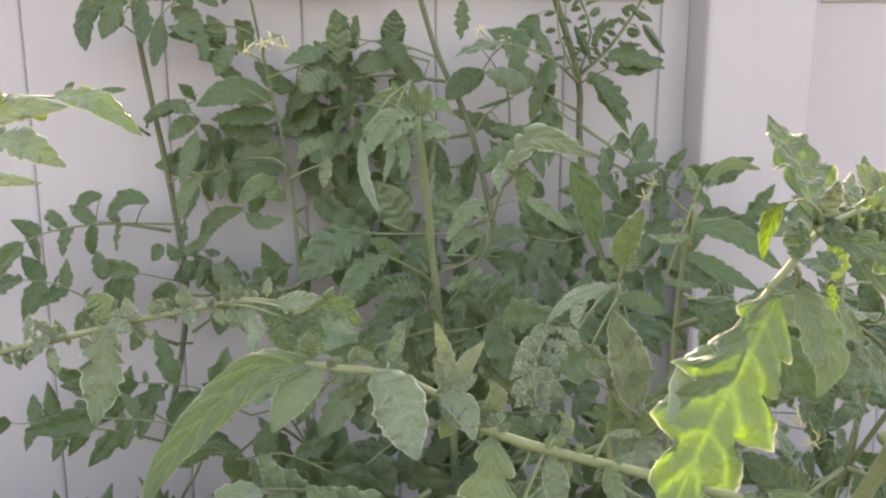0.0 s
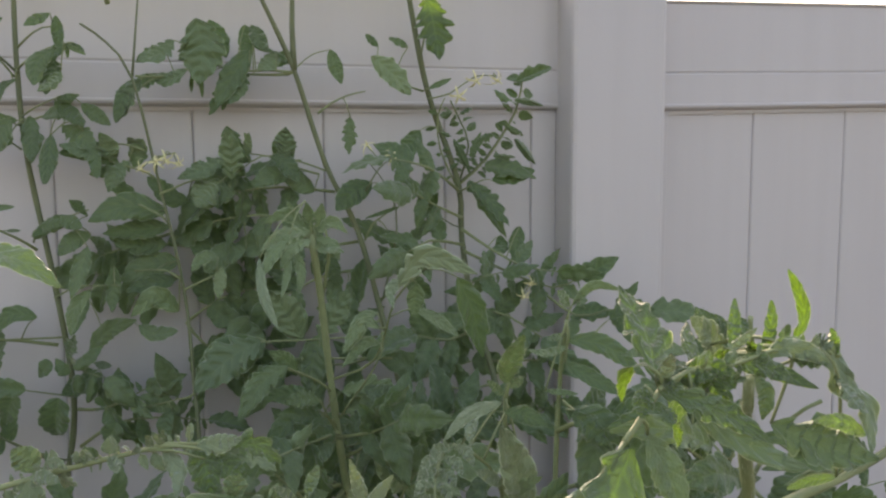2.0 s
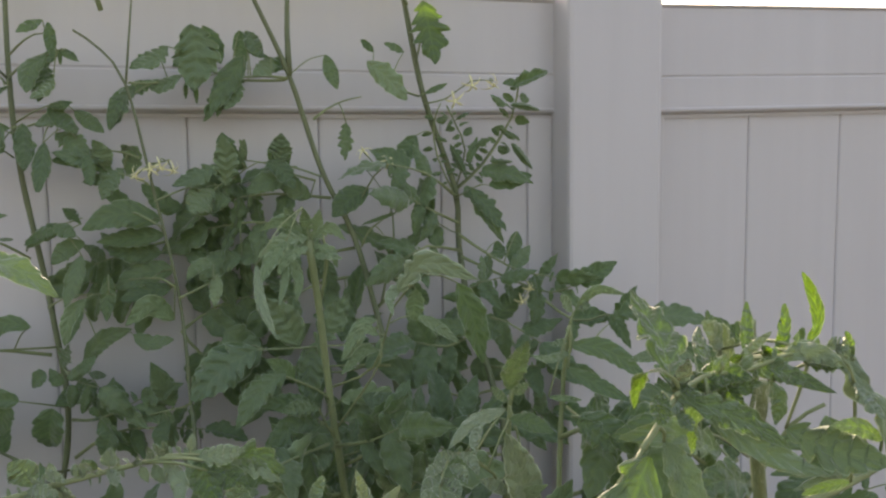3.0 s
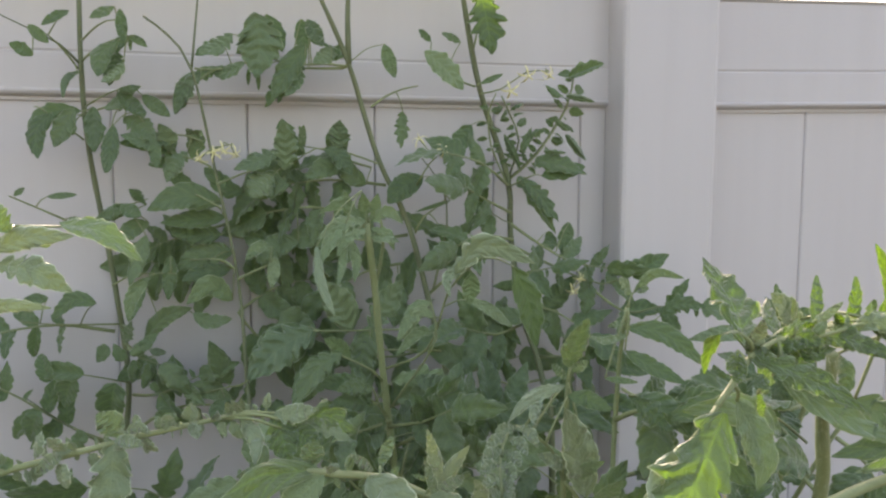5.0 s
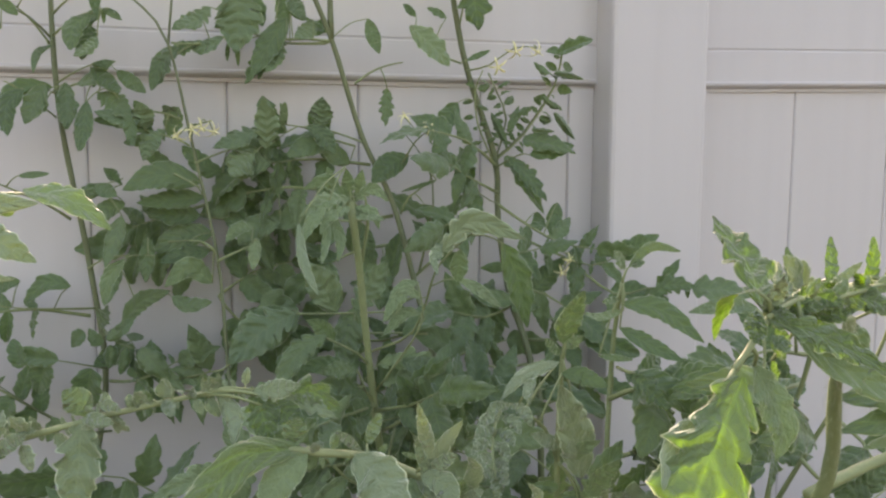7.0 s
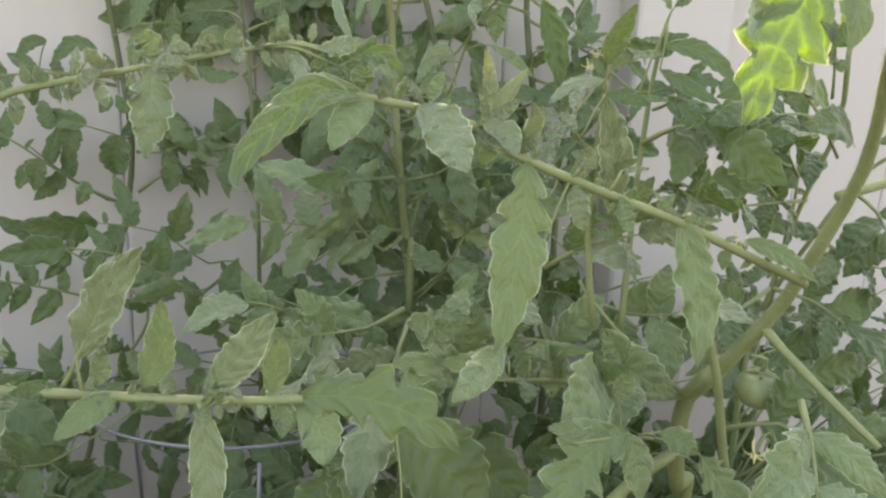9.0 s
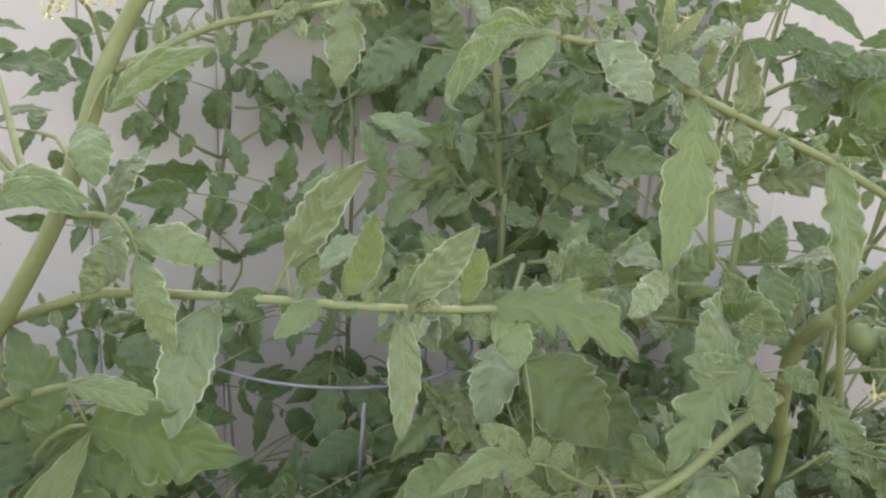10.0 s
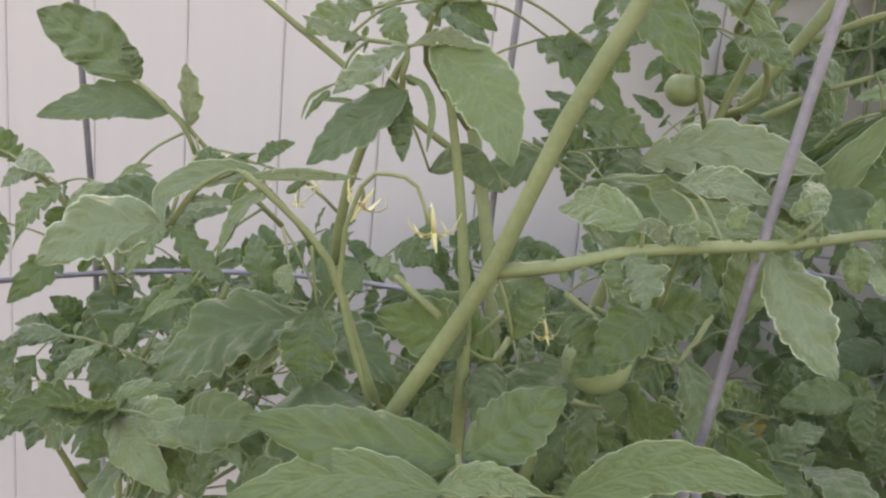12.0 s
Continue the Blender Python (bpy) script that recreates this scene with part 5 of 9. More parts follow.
bent(one, [(-0.240, 0.910, 1.611), (-0.264, 0.905, 1.611), (-0.289, 0.900, 1.599)], 0.0255, "long", "")
bent(one, [(-0.220, 0.920, 1.592), (-0.239, 0.915, 1.605), (-0.246, 0.910, 1.623)], 0.0247, "oval", "")
one = rachis(back_tall, [(-0.240, 0.900, 1.722), (-0.247, 0.903, 1.717), (-0.276, 0.911, 1.717), (-0.305, 0.920, 1.718)], 0.0022, 0.001)
bent(one, [(-0.237, 0.920, 1.740), (-0.252, 0.915, 1.735), (-0.268, 0.910, 1.725)], 0.0193, "oval", "")
bent(one, [(-0.289, 0.920, 1.770), (-0.287, 0.910, 1.731)], 0.0179, "oval", "")
bent(one, [(-0.282, 0.910, 1.747), (-0.260, 0.910, 1.741)], 0.0077, "strap", "")
bent(one, [(-0.305, 0.920, 1.716), (-0.310, 0.916, 1.700), (-0.315, 0.910, 1.679)], 0.0190, "lobed", "")
one = rachis(back_tall, [(-0.216, 0.900, 1.676), (-0.200, 0.907, 1.688), (-0.181, 0.913, 1.697), (-0.161, 0.920, 1.702)], 0.0014, 0.0008)
bent(one, [(-0.200, 0.910, 1.745), (-0.196, 0.905, 1.727), (-0.190, 0.900, 1.708)], 0.0164, "oval", "")
bent(one, [(-0.180, 0.910, 1.673), (-0.184, 0.900, 1.632)], 0.0197, "lobed", "")
one = rachis(back_tall, [(-0.166, 0.910, 1.537), (-0.157, 0.907, 1.556), (-0.135, 0.903, 1.573), (-0.129, 0.900, 1.593)], 0.0014, 0.0008)
bent(one, [(-0.157, 0.910, 1.601), (-0.179, 0.901, 1.591), (-0.200, 0.890, 1.572)], 0.0296, "oval", "")
bent(one, [(-0.128, 0.900, 1.574), (-0.167, 0.900, 1.562)], 0.0050, "strap", "")
bent(one, [(-0.142, 0.900, 1.548), (-0.128, 0.895, 1.530), (-0.108, 0.890, 1.510)], 0.0226, "oval", "")
bent(one, [(-0.207, 0.920, 1.526), (-0.197, 0.920, 1.485)], 0.0190, "oval", "")
bent(one, [(-0.184, 0.920, 1.483), (-0.190, 0.910, 1.431)], 0.0266, "oval", "")
one = rachis(back_right, [(-0.093, 0.930, 1.704), (-0.113, 0.921, 1.709), (-0.130, 0.912, 1.717), (-0.151, 0.900, 1.731)], 0.0014, 0.0007)
bent(one, [(-0.157, 0.900, 1.738), (-0.137, 0.895, 1.721), (-0.116, 0.890, 1.696)], 0.0281, "oval")
bent(one, [(-0.102, 0.910, 1.659), (-0.115, 0.905, 1.641), (-0.129, 0.900, 1.626)], 0.0238, "oval", "")
bent(one, [(-0.146, 0.920, 1.751), (-0.160, 0.920, 1.764)], 0.0100, "oval", "")
bent(one, [(-0.112, 0.920, 1.752), (-0.136, 0.910, 1.759)], 0.0112, "oval", "")
bent(one, [(-0.089, 0.920, 1.706), (-0.062, 0.920, 1.718)], 0.0077, "strap", "")
one = rachis(back_right, [(-0.097, 0.930, 1.738), (-0.091, 0.925, 1.769), (-0.090, 0.920, 1.799)], 0.0014, 0.0007)
bent(one, [(-0.092, 0.910, 1.806), (-0.085, 0.905, 1.769), (-0.081, 0.900, 1.736)], 0.0486, "lobed", "")
one = rachis(back_right, [(-0.050, 0.940, 1.587), (-0.039, 0.917, 1.597), (-0.031, 0.900, 1.603)], 0.0012, 0.0007)
bent(one, [(-0.017, 0.910, 1.602), (0.008, 0.905, 1.608), (0.032, 0.900, 1.613)], 0.0234, "oval", "")
bent(one, [(-0.041, 0.910, 1.600), (-0.022, 0.901, 1.578), (-0.003, 0.890, 1.550)], 0.0258, "lobed", "")
bent(one, [(0.017, 0.910, 1.548), (0.006, 0.900, 1.510)], 0.0197, "oval", "")
bent(one, [(-0.004, 0.920, 1.537), (-0.003, 0.910, 1.516)], 0.0159, "oval", "")
one = rachis(back_right, [(-0.026, 0.930, 1.442), (-0.046, 0.923, 1.434), (-0.076, 0.912, 1.431), (-0.112, 0.900, 1.434)], 0.0012, 0.0007)
bent(one, [(-0.118, 0.910, 1.431), (-0.091, 0.905, 1.432), (-0.063, 0.900, 1.421)], 0.0259, "oval", "")
bent(one, [(0.006, 0.910, 1.442), (-0.018, 0.901, 1.439), (-0.043, 0.890, 1.428)], 0.0302, "oval", "")
bent(one, [(-0.032, 0.900, 1.438), (-0.066, 0.900, 1.442), (-0.089, 0.900, 1.451)], 0.0220, "oval", "")
one = rachis(back_tall, [(-0.146, 0.860, 1.413), (-0.177, 0.860, 1.415), (-0.225, 0.860, 1.418), (-0.265, 0.860, 1.421)], 0.0014, 0.0007)
bent(one, [(-0.223, 0.860, 1.444), (-0.232, 0.855, 1.414), (-0.236, 0.850, 1.378)], 0.0307, "long", "")
bent(one, [(-0.292, 0.850, 1.447), (-0.321, 0.841, 1.431), (-0.350, 0.830, 1.400)], 0.0371, "long", "")
bent(one, [(-0.266, 0.840, 1.421), (-0.289, 0.831, 1.401), (-0.307, 0.820, 1.371)], 0.0271, "cut", "")
one = rachis(back_middle, [(-0.344, 0.870, 1.395), (-0.357, 0.878, 1.382), (-0.369, 0.883, 1.379), (-0.405, 0.900, 1.368)], 0.0012, 0.0006)
bent(one, [(-0.370, 0.890, 1.379), (-0.379, 0.885, 1.401), (-0.387, 0.880, 1.425)], 0.0222, "oval", "")
bent(one, [(-0.406, 0.900, 1.368), (-0.387, 0.895, 1.371), (-0.369, 0.890, 1.363)], 0.0189, "oval", "")
bent(one, [(-0.376, 0.890, 1.365), (-0.384, 0.885, 1.352), (-0.382, 0.880, 1.336)], 0.0176, "oval", "")
one = rachis(middle, [(-0.220, 0.760, 1.377), (-0.236, 0.754, 1.394), (-0.257, 0.747, 1.395), (-0.278, 0.740, 1.389)], 0.0014, 0.0007)
bent(one, [(-0.238, 0.750, 1.405), (-0.262, 0.745, 1.414), (-0.288, 0.740, 1.415)], 0.0194, "long", "")
bent(one, [(-0.239, 0.740, 1.398), (-0.262, 0.731, 1.394), (-0.287, 0.720, 1.380)], 0.0251, "cut", "")
bent(one, [(-0.215, 0.750, 1.412), (-0.185, 0.740, 1.417), (-0.156, 0.730, 1.412)], 0.0239, "lobed")

right_front = plant("sturdy tomato plant with thick forked stems and sunlit young leaves", -0.120, 0.460)
big = stem(right_front, [(-0.120, 0.460, 0.000), (-0.087, 0.476, 0.568), (-0.039, 0.500, 1.135), (-0.059, 0.480, 1.198), (-0.073, 0.465, 1.243), (-0.077, 0.454, 1.282), (-0.080, 0.420, 1.317)], 0.0085, 0.0056)
fuzz(big, 900, 0.0026, 8)
big = stem(right_front, [(-0.077, 0.454, 1.282), (-0.080, 0.420, 1.317), (-0.073, 0.388, 1.364), (-0.073, 0.370, 1.394), (-0.078, 0.335, 1.456), (-0.106, 0.300, 1.510), (-0.115, 0.285, 1.528), (-0.120, 0.278, 1.541)], 0.0052, 0.0019)
fuzz(big, 2200, 0.0026, 3)
big = stem(right_front, [(-0.046, 0.420, 1.200), (-0.074, 0.405, 1.252), (-0.102, 0.390, 1.330), (-0.130, 0.375, 1.384), (-0.150, 0.360, 1.428)], 0.0032, 0.0019)
big = stem(right_front, [(-0.075, 0.393, 1.356), (-0.068, 0.380, 1.345), (-0.052, 0.350, 1.324), (-0.041, 0.330, 1.311)], 0.0029, 0.0019)
big = stem(right_front, [(-0.080, 0.450, 1.284), (-0.109, 0.467, 1.309), (-0.137, 0.483, 1.339), (-0.141, 0.500, 1.349)], 0.0016, 0.0011)
big = stem(right_front, [(-0.082, 0.455, 1.240), (-0.116, 0.443, 1.228), (-0.167, 0.421, 1.204), (-0.218, 0.400, 1.196)], 0.0045, 0.0026)

far_right = plant("slim tomato plant by the bare fence with leafy side shoots", 0.130, 0.620)
big = stem(far_right, [(0.130, 0.620, 0.000), (0.105, 0.612, 0.605), (0.067, 0.600, 1.209), (0.065, 0.580, 1.301), (0.064, 0.560, 1.378), (0.071, 0.540, 1.452), (0.053, 0.520, 1.502), (0.053, 0.520, 1.510)], 0.0035, 0.0019)
big = stem(far_right, [(0.079, 0.600, 1.292), (0.102, 0.583, 1.356), (0.124, 0.567, 1.411), (0.142, 0.550, 1.432)], 0.0022, 0.0016)
leaf(far_right, [(0.087, 0.560, 1.449), (0.036, 0.540, 1.460), (-0.005, 0.520, 1.459)], 2, 0.040, "f")
leaf(far_right, [(0.070, 0.560, 1.391), (0.026, 0.540, 1.393), (-0.024, 0.520, 1.395)], 3, 0.040, "f")
leaf(far_right, [(0.064, 0.560, 1.378), (0.020, 0.540, 1.406), (-0.010, 0.520, 1.432)], 2, 0.035, "f")
leaf(far_right, [(0.080, 0.560, 1.427), (0.050, 0.540, 1.431), (0.025, 0.520, 1.439)], 1, 0.040, "f")
leaf(far_right, [(0.054, 0.560, 1.318), (0.076, 0.540, 1.314), (0.092, 0.520, 1.302)], 2, 0.045, "f")
leaf(far_right, [(0.110, 0.560, 1.399), (0.121, 0.540, 1.385), (0.128, 0.520, 1.354)], 2, 0.045, "f")
leaf(far_right, [(0.047, 0.560, 1.290), (0.062, 0.540, 1.268), (0.080, 0.520, 1.246)], 2, 0.050, "f")
leaf(far_right, [(0.051, 0.560, 1.318), (0.012, 0.540, 1.309), (-0.020, 0.520, 1.310)], 2, 0.045, "f")
leaf(far_right, [(0.083, 0.560, 1.368), (0.096, 0.540, 1.350), (0.116, 0.520, 1.346)], 2, 0.040, "f")
leaf(far_right, [(0.083, 0.600, 1.286), (0.077, 0.583, 1.406), (0.039, 0.567, 1.429), (0.012, 0.550, 1.439)], 3, 0.040, "f")
leaf(far_right, [(0.102, 0.600, 1.400), (0.054, 0.575, 1.418), (-0.004, 0.550, 1.435)], 3, 0.035, "f")
truss(far_right, [(0.032, 0.600, 1.349), (0.034, 0.580, 1.348), (0.027, 0.560, 1.345)], [((0.027, 0.560, 1.339), (0.5, -0.5, -0.6)), ((0.015, 0.560, 1.356), (-0.2, -0.8, -0.4))], 0.012)
truss(far_right, [(-0.058, 0.420, 1.238), (-0.047, 0.400, 1.269), (-0.067, 0.380, 1.296)], [((-0.075, 0.380, 1.281), (-0.5, -0.6, -0.4))], 0.011)
fruit(far_right, (-0.027, 0.450, 1.287), 0.031, (-0.037, 0.450, 1.311))
big = stem(right_front, [(-0.147, 0.460, 1.333), (-0.151, 0.470, 1.383), (-0.152, 0.470, 1.417), (-0.152, 0.465, 1.483), (-0.150, 0.460, 1.499)], 0.0022, 0.0013)
one = rachis(right_front, [(-0.154, 0.460, 1.484), (-0.151, 0.460, 1.496), (-0.147, 0.460, 1.505)], 0.0009, 0.0006)
bent(one, [(-0.154, 0.460, 1.493), (-0.154, 0.451, 1.508), (-0.150, 0.440, 1.526)], 0.0147, "long")
bent(one, [(-0.155, 0.460, 1.486), (-0.167, 0.455, 1.497)], 0.0058, "oval")
bent(one, [(-0.142, 0.457, 1.414), (-0.152, 0.444, 1.446), (-0.167, 0.430, 1.478)], 0.0216, "long", "d", wave=1.5)
bent(one, [(-0.152, 0.460, 1.490), (-0.146, 0.450, 1.499)], 0.0065, "oval")
one = rachis(right_front, [(-0.156, 0.460, 1.424), (-0.156, 0.460, 1.440), (-0.155, 0.460, 1.447)], 0.0009, 0.0006)
leaflet(one, (-0.154, 0.460, 1.424), (-0.138, 0.440, 1.442), 0.010, "l", 20, tone="y")
leaflet(one, (-0.158, 0.455, 1.433), (-0.174, 0.455, 1.443), 0.008, "f", tone="y")
leaflet(one, (-0.155, 0.460, 1.408), (-0.170, 0.460, 1.412), 0.006, "f")
leaflet(one, (-0.153, 0.460, 1.403), (-0.137, 0.460, 1.402), 0.006, "f")
one = rachis(right_front, [(-0.154, 0.465, 1.422), (-0.166, 0.454, 1.446), (-0.191, 0.440, 1.466), (-0.202, 0.431, 1.460), (-0.207, 0.420, 1.448), (-0.208, 0.410, 1.437)], 0.0011, 0.0006)
bent(one, [(-0.192, 0.438, 1.466), (-0.202, 0.433, 1.467), (-0.209, 0.428, 1.462)], 0.0071, "cut", "d", wave=1.4)
bent(one, [(-0.192, 0.438, 1.466), (-0.186, 0.433, 1.464), (-0.183, 0.428, 1.457)], 0.0072, "cut", "d", wave=1.4)
bent(one, [(-0.199, 0.433, 1.462), (-0.208, 0.428, 1.463), (-0.215, 0.423, 1.460)], 0.0070, "cut", "d", wave=1.4)
bent(one, [(-0.199, 0.433, 1.462), (-0.193, 0.428, 1.460), (-0.191, 0.423, 1.455)], 0.0071, "cut", "d", wave=1.4)
bent(one, [(-0.203, 0.428, 1.457), (-0.212, 0.423, 1.458), (-0.218, 0.418, 1.455)], 0.0069, "cut", "d", wave=1.4)
bent(one, [(-0.203, 0.428, 1.457), (-0.198, 0.423, 1.455), (-0.196, 0.418, 1.451)], 0.0070, "cut", "d", wave=1.4)
bent(one, [(-0.206, 0.423, 1.452), (-0.215, 0.418, 1.453), (-0.220, 0.413, 1.450)], 0.0068, "cut", "d", wave=1.4)
bent(one, [(-0.206, 0.423, 1.452), (-0.202, 0.418, 1.450), (-0.200, 0.413, 1.446)], 0.0069, "cut", "d", wave=1.4)
bent(one, [(-0.207, 0.418, 1.445), (-0.215, 0.413, 1.447), (-0.221, 0.408, 1.445)], 0.0068, "cut", "d", wave=1.4)
bent(one, [(-0.207, 0.418, 1.445), (-0.204, 0.413, 1.444), (-0.203, 0.408, 1.441)], 0.0068, "cut", "d", wave=1.4)
bent(one, [(-0.208, 0.413, 1.440), (-0.215, 0.408, 1.442), (-0.220, 0.403, 1.440)], 0.0067, "cut", "d", wave=1.4)
bent(one, [(-0.208, 0.413, 1.440), (-0.205, 0.408, 1.439), (-0.204, 0.403, 1.437)], 0.0067, "cut", "d", wave=1.4)
bent(one, [(-0.208, 0.413, 1.440), (-0.208, 0.409, 1.435), (-0.208, 0.405, 1.429)], 0.0070, "cut", "d")
bent(one, [(-0.160, 0.450, 1.485), (-0.183, 0.440, 1.482), (-0.200, 0.430, 1.472)], 0.0087, "long", "d", roll=0.4, wave=1.6)
bent(one, [(-0.177, 0.440, 1.480), (-0.183, 0.435, 1.475), (-0.184, 0.430, 1.468)], 0.0069, "long", "d", roll=0.4)
bent(one, [(-0.155, 0.458, 1.476), (-0.146, 0.451, 1.476), (-0.135, 0.440, 1.472)], 0.0108, "long", "")
bent(one, [(-0.139, 0.460, 1.399), (-0.132, 0.449, 1.417), (-0.127, 0.440, 1.430)], 0.0125, "long")
bent(one, [(-0.140, 0.460, 1.394), (-0.153, 0.450, 1.393)], 0.0082, "oval")
big = stem(right_front, [(-0.107, 0.500, 1.306), (-0.102, 0.510, 1.362), (-0.097, 0.520, 1.417), (-0.094, 0.520, 1.482), (-0.094, 0.510, 1.518)], 0.0026, 0.0014)
one = rachis(right_front, [(-0.094, 0.510, 1.518), (-0.092, 0.510, 1.525), (-0.090, 0.510, 1.528)], 0.0009, 0.0006)
bent(one, [(-0.090, 0.510, 1.528), (-0.080, 0.500, 1.542), (-0.065, 0.490, 1.540)], 0.0069, "strap", roll=0.3)
bent(one, [(-0.092, 0.510, 1.527), (-0.105, 0.500, 1.540)], 0.0087, "oval")
bent(one, [(-0.094, 0.510, 1.505), (-0.070, 0.501, 1.501), (-0.046, 0.490, 1.481)], 0.0147, "long", "")
bent(one, [(-0.095, 0.510, 1.489), (-0.078, 0.500, 1.479), (-0.059, 0.490, 1.469)], 0.0117, "long", "")
bent(one, [(-0.095, 0.510, 1.508), (-0.110, 0.505, 1.507)], 0.0051, "strap")
bent(one, [(-0.109, 0.510, 1.471), (-0.090, 0.500, 1.470)], 0.0048, "strap")
bent(one, [(-0.089, 0.510, 1.530), (-0.084, 0.500, 1.532)], 0.0066, "oval")
bent(one, [(-0.093, 0.510, 1.500), (-0.112, 0.504, 1.498), (-0.125, 0.500, 1.502)], 0.0058, "strap")
leaf(right_front, [(-0.096, 0.520, 1.439), (-0.087, 0.490, 1.455), (-0.078, 0.460, 1.454)], 2, 0.045, "f")
one = rachis(far_right, [(-0.036, 0.600, 1.480), (0.021, 0.704, 1.466), (0.079, 0.800, 1.454)], 0.0012, 0.0008)
bent(one, [(0.079, 0.800, 1.454), (0.099, 0.795, 1.467), (0.128, 0.790, 1.464)], 0.0239, "lobed", "")
one = rachis(right_front, [(-0.096, 0.510, 1.463), (-0.105, 0.479, 1.469), (-0.114, 0.450, 1.476)], 0.0012, 0.0008)
bent(one, [(-0.120, 0.450, 1.477), (-0.108, 0.446, 1.468), (-0.096, 0.440, 1.454)], 0.0169, "lobed", "")
bent(one, [(-0.054, 0.450, 1.469), (-0.076, 0.445, 1.468), (-0.098, 0.440, 1.463)], 0.0152, "long", "")
leaf(right_front, [(-0.102, 0.510, 1.399), (-0.096, 0.480, 1.417), (-0.093, 0.450, 1.416)], 2, 0.045, "l")
one = rachis(right_front, [(-0.069, 0.372, 1.387), (-0.117, 0.360, 1.408), (-0.161, 0.350, 1.427), (-0.194, 0.345, 1.439), (-0.226, 0.340, 1.451), (-0.248, 0.342, 1.460), (-0.261, 0.349, 1.469), (-0.280, 0.358, 1.475), (-0.299, 0.358, 1.478), (-0.313, 0.358, 1.481), (-0.327, 0.358, 1.482)], 0.0024, 0.0015)
bent(one, [(-0.256, 0.345, 1.470), (-0.258, 0.341, 1.485), (-0.263, 0.335, 1.503)], 0.0072, "long", "d", roll=0.5)
bent(one, [(-0.256, 0.345, 1.470), (-0.252, 0.340, 1.483), (-0.245, 0.335, 1.495)], 0.0072, "long", "d", roll=0.4)
bent(one, [(-0.242, 0.342, 1.460), (-0.240, 0.335, 1.474), (-0.244, 0.330, 1.482)], 0.0080, "long", "d", roll=0.4)
bent(one, [(-0.260, 0.343, 1.471), (-0.252, 0.335, 1.469), (-0.250, 0.325, 1.461)], 0.0105, "long", "d")
bent(one, [(-0.214, 0.345, 1.447), (-0.211, 0.342, 1.458), (-0.216, 0.340, 1.465)], 0.0053, "long", "d", roll=0.4)
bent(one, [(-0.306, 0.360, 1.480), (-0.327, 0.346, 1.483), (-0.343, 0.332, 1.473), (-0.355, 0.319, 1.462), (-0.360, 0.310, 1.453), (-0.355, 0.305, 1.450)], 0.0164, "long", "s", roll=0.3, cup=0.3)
bent(one, [(-0.300, 0.358, 1.478), (-0.302, 0.350, 1.485)], 0.0046, "oval", "d")
bent(one, [(-0.332, 0.358, 1.479), (-0.335, 0.354, 1.483), (-0.340, 0.350, 1.483)], 0.0049, "oval", "d", roll=0.4)
bent(one, [(-0.283, 0.358, 1.478), (-0.288, 0.354, 1.484), (-0.293, 0.350, 1.489)], 0.0042, "strap", "d")
bent(one, [(-0.304, 0.357, 1.479), (-0.316, 0.350, 1.470), (-0.323, 0.343, 1.459)], 0.0141, "long")
bent(one, [(-0.309, 0.361, 1.481), (-0.308, 0.359, 1.493)], 0.0107, "oval")
bent(one, [(-0.285, 0.355, 1.477), (-0.277, 0.345, 1.470), (-0.270, 0.326, 1.454)], 0.0210, "long", "d", wave=1.5)
bent(one, [(-0.282, 0.358, 1.478), (-0.293, 0.353, 1.488)], 0.0034, "strap", "d", roll=0.5)
bent(one, [(-0.279, 0.363, 1.478), (-0.273, 0.364, 1.491)], 0.0057, "oval")
bent(one, [(-0.257, 0.343, 1.469), (-0.263, 0.341, 1.488)], 0.0043, "oval", "d")
bent(one, [(-0.257, 0.344, 1.472), (-0.248, 0.332, 1.483)], 0.0057, "oval", "d")
bent(one, [(-0.259, 0.347, 1.476), (-0.267, 0.348, 1.479)], 0.0021, "strap")
bent(one, [(-0.261, 0.349, 1.469), (-0.250, 0.332, 1.461)], 0.0092, "long", "d", roll=0.6)
bent(one, [(-0.245, 0.339, 1.460), (-0.238, 0.330, 1.468)], 0.0050, "oval", "d")
bent(one, [(-0.245, 0.338, 1.461), (-0.244, 0.337, 1.470)], 0.0047, "oval")
bent(one, [(-0.241, 0.337, 1.457), (-0.243, 0.332, 1.437), (-0.247, 0.326, 1.412), (-0.252, 0.321, 1.389), (-0.256, 0.318, 1.379)], 0.0260, "cut", wave=0.7)
bent(one, [(-0.247, 0.330, 1.377), (-0.261, 0.317, 1.372), (-0.278, 0.300, 1.367)], 0.0151, "long", roll=0.3)
bent(one, [(-0.218, 0.340, 1.447), (-0.217, 0.338, 1.439), (-0.214, 0.335, 1.427)], 0.0103, "oval", "d", wave=1.5)
bent(one, [(-0.195, 0.342, 1.441), (-0.191, 0.336, 1.425)], 0.0084, "oval")
bent(one, [(-0.219, 0.340, 1.448), (-0.218, 0.340, 1.459)], 0.0017, "strap")
bent(one, [(-0.217, 0.340, 1.454), (-0.209, 0.340, 1.455)], 0.0019, "strap")
bent(one, [(-0.195, 0.344, 1.452), (-0.182, 0.344, 1.453)], 0.0032, "strap", "d")
bent(one, [(-0.159, 0.350, 1.427), (-0.153, 0.344, 1.408), (-0.149, 0.337, 1.385), (-0.153, 0.330, 1.362)], 0.0218, "long", wave=1.6, roll=0.3)
bent(one, [(-0.159, 0.350, 1.428), (-0.176, 0.350, 1.442)], 0.0039, "strap", "d", roll=0.5)
bent(one, [(-0.161, 0.350, 1.427), (-0.141, 0.345, 1.429)], 0.0039, "strap")
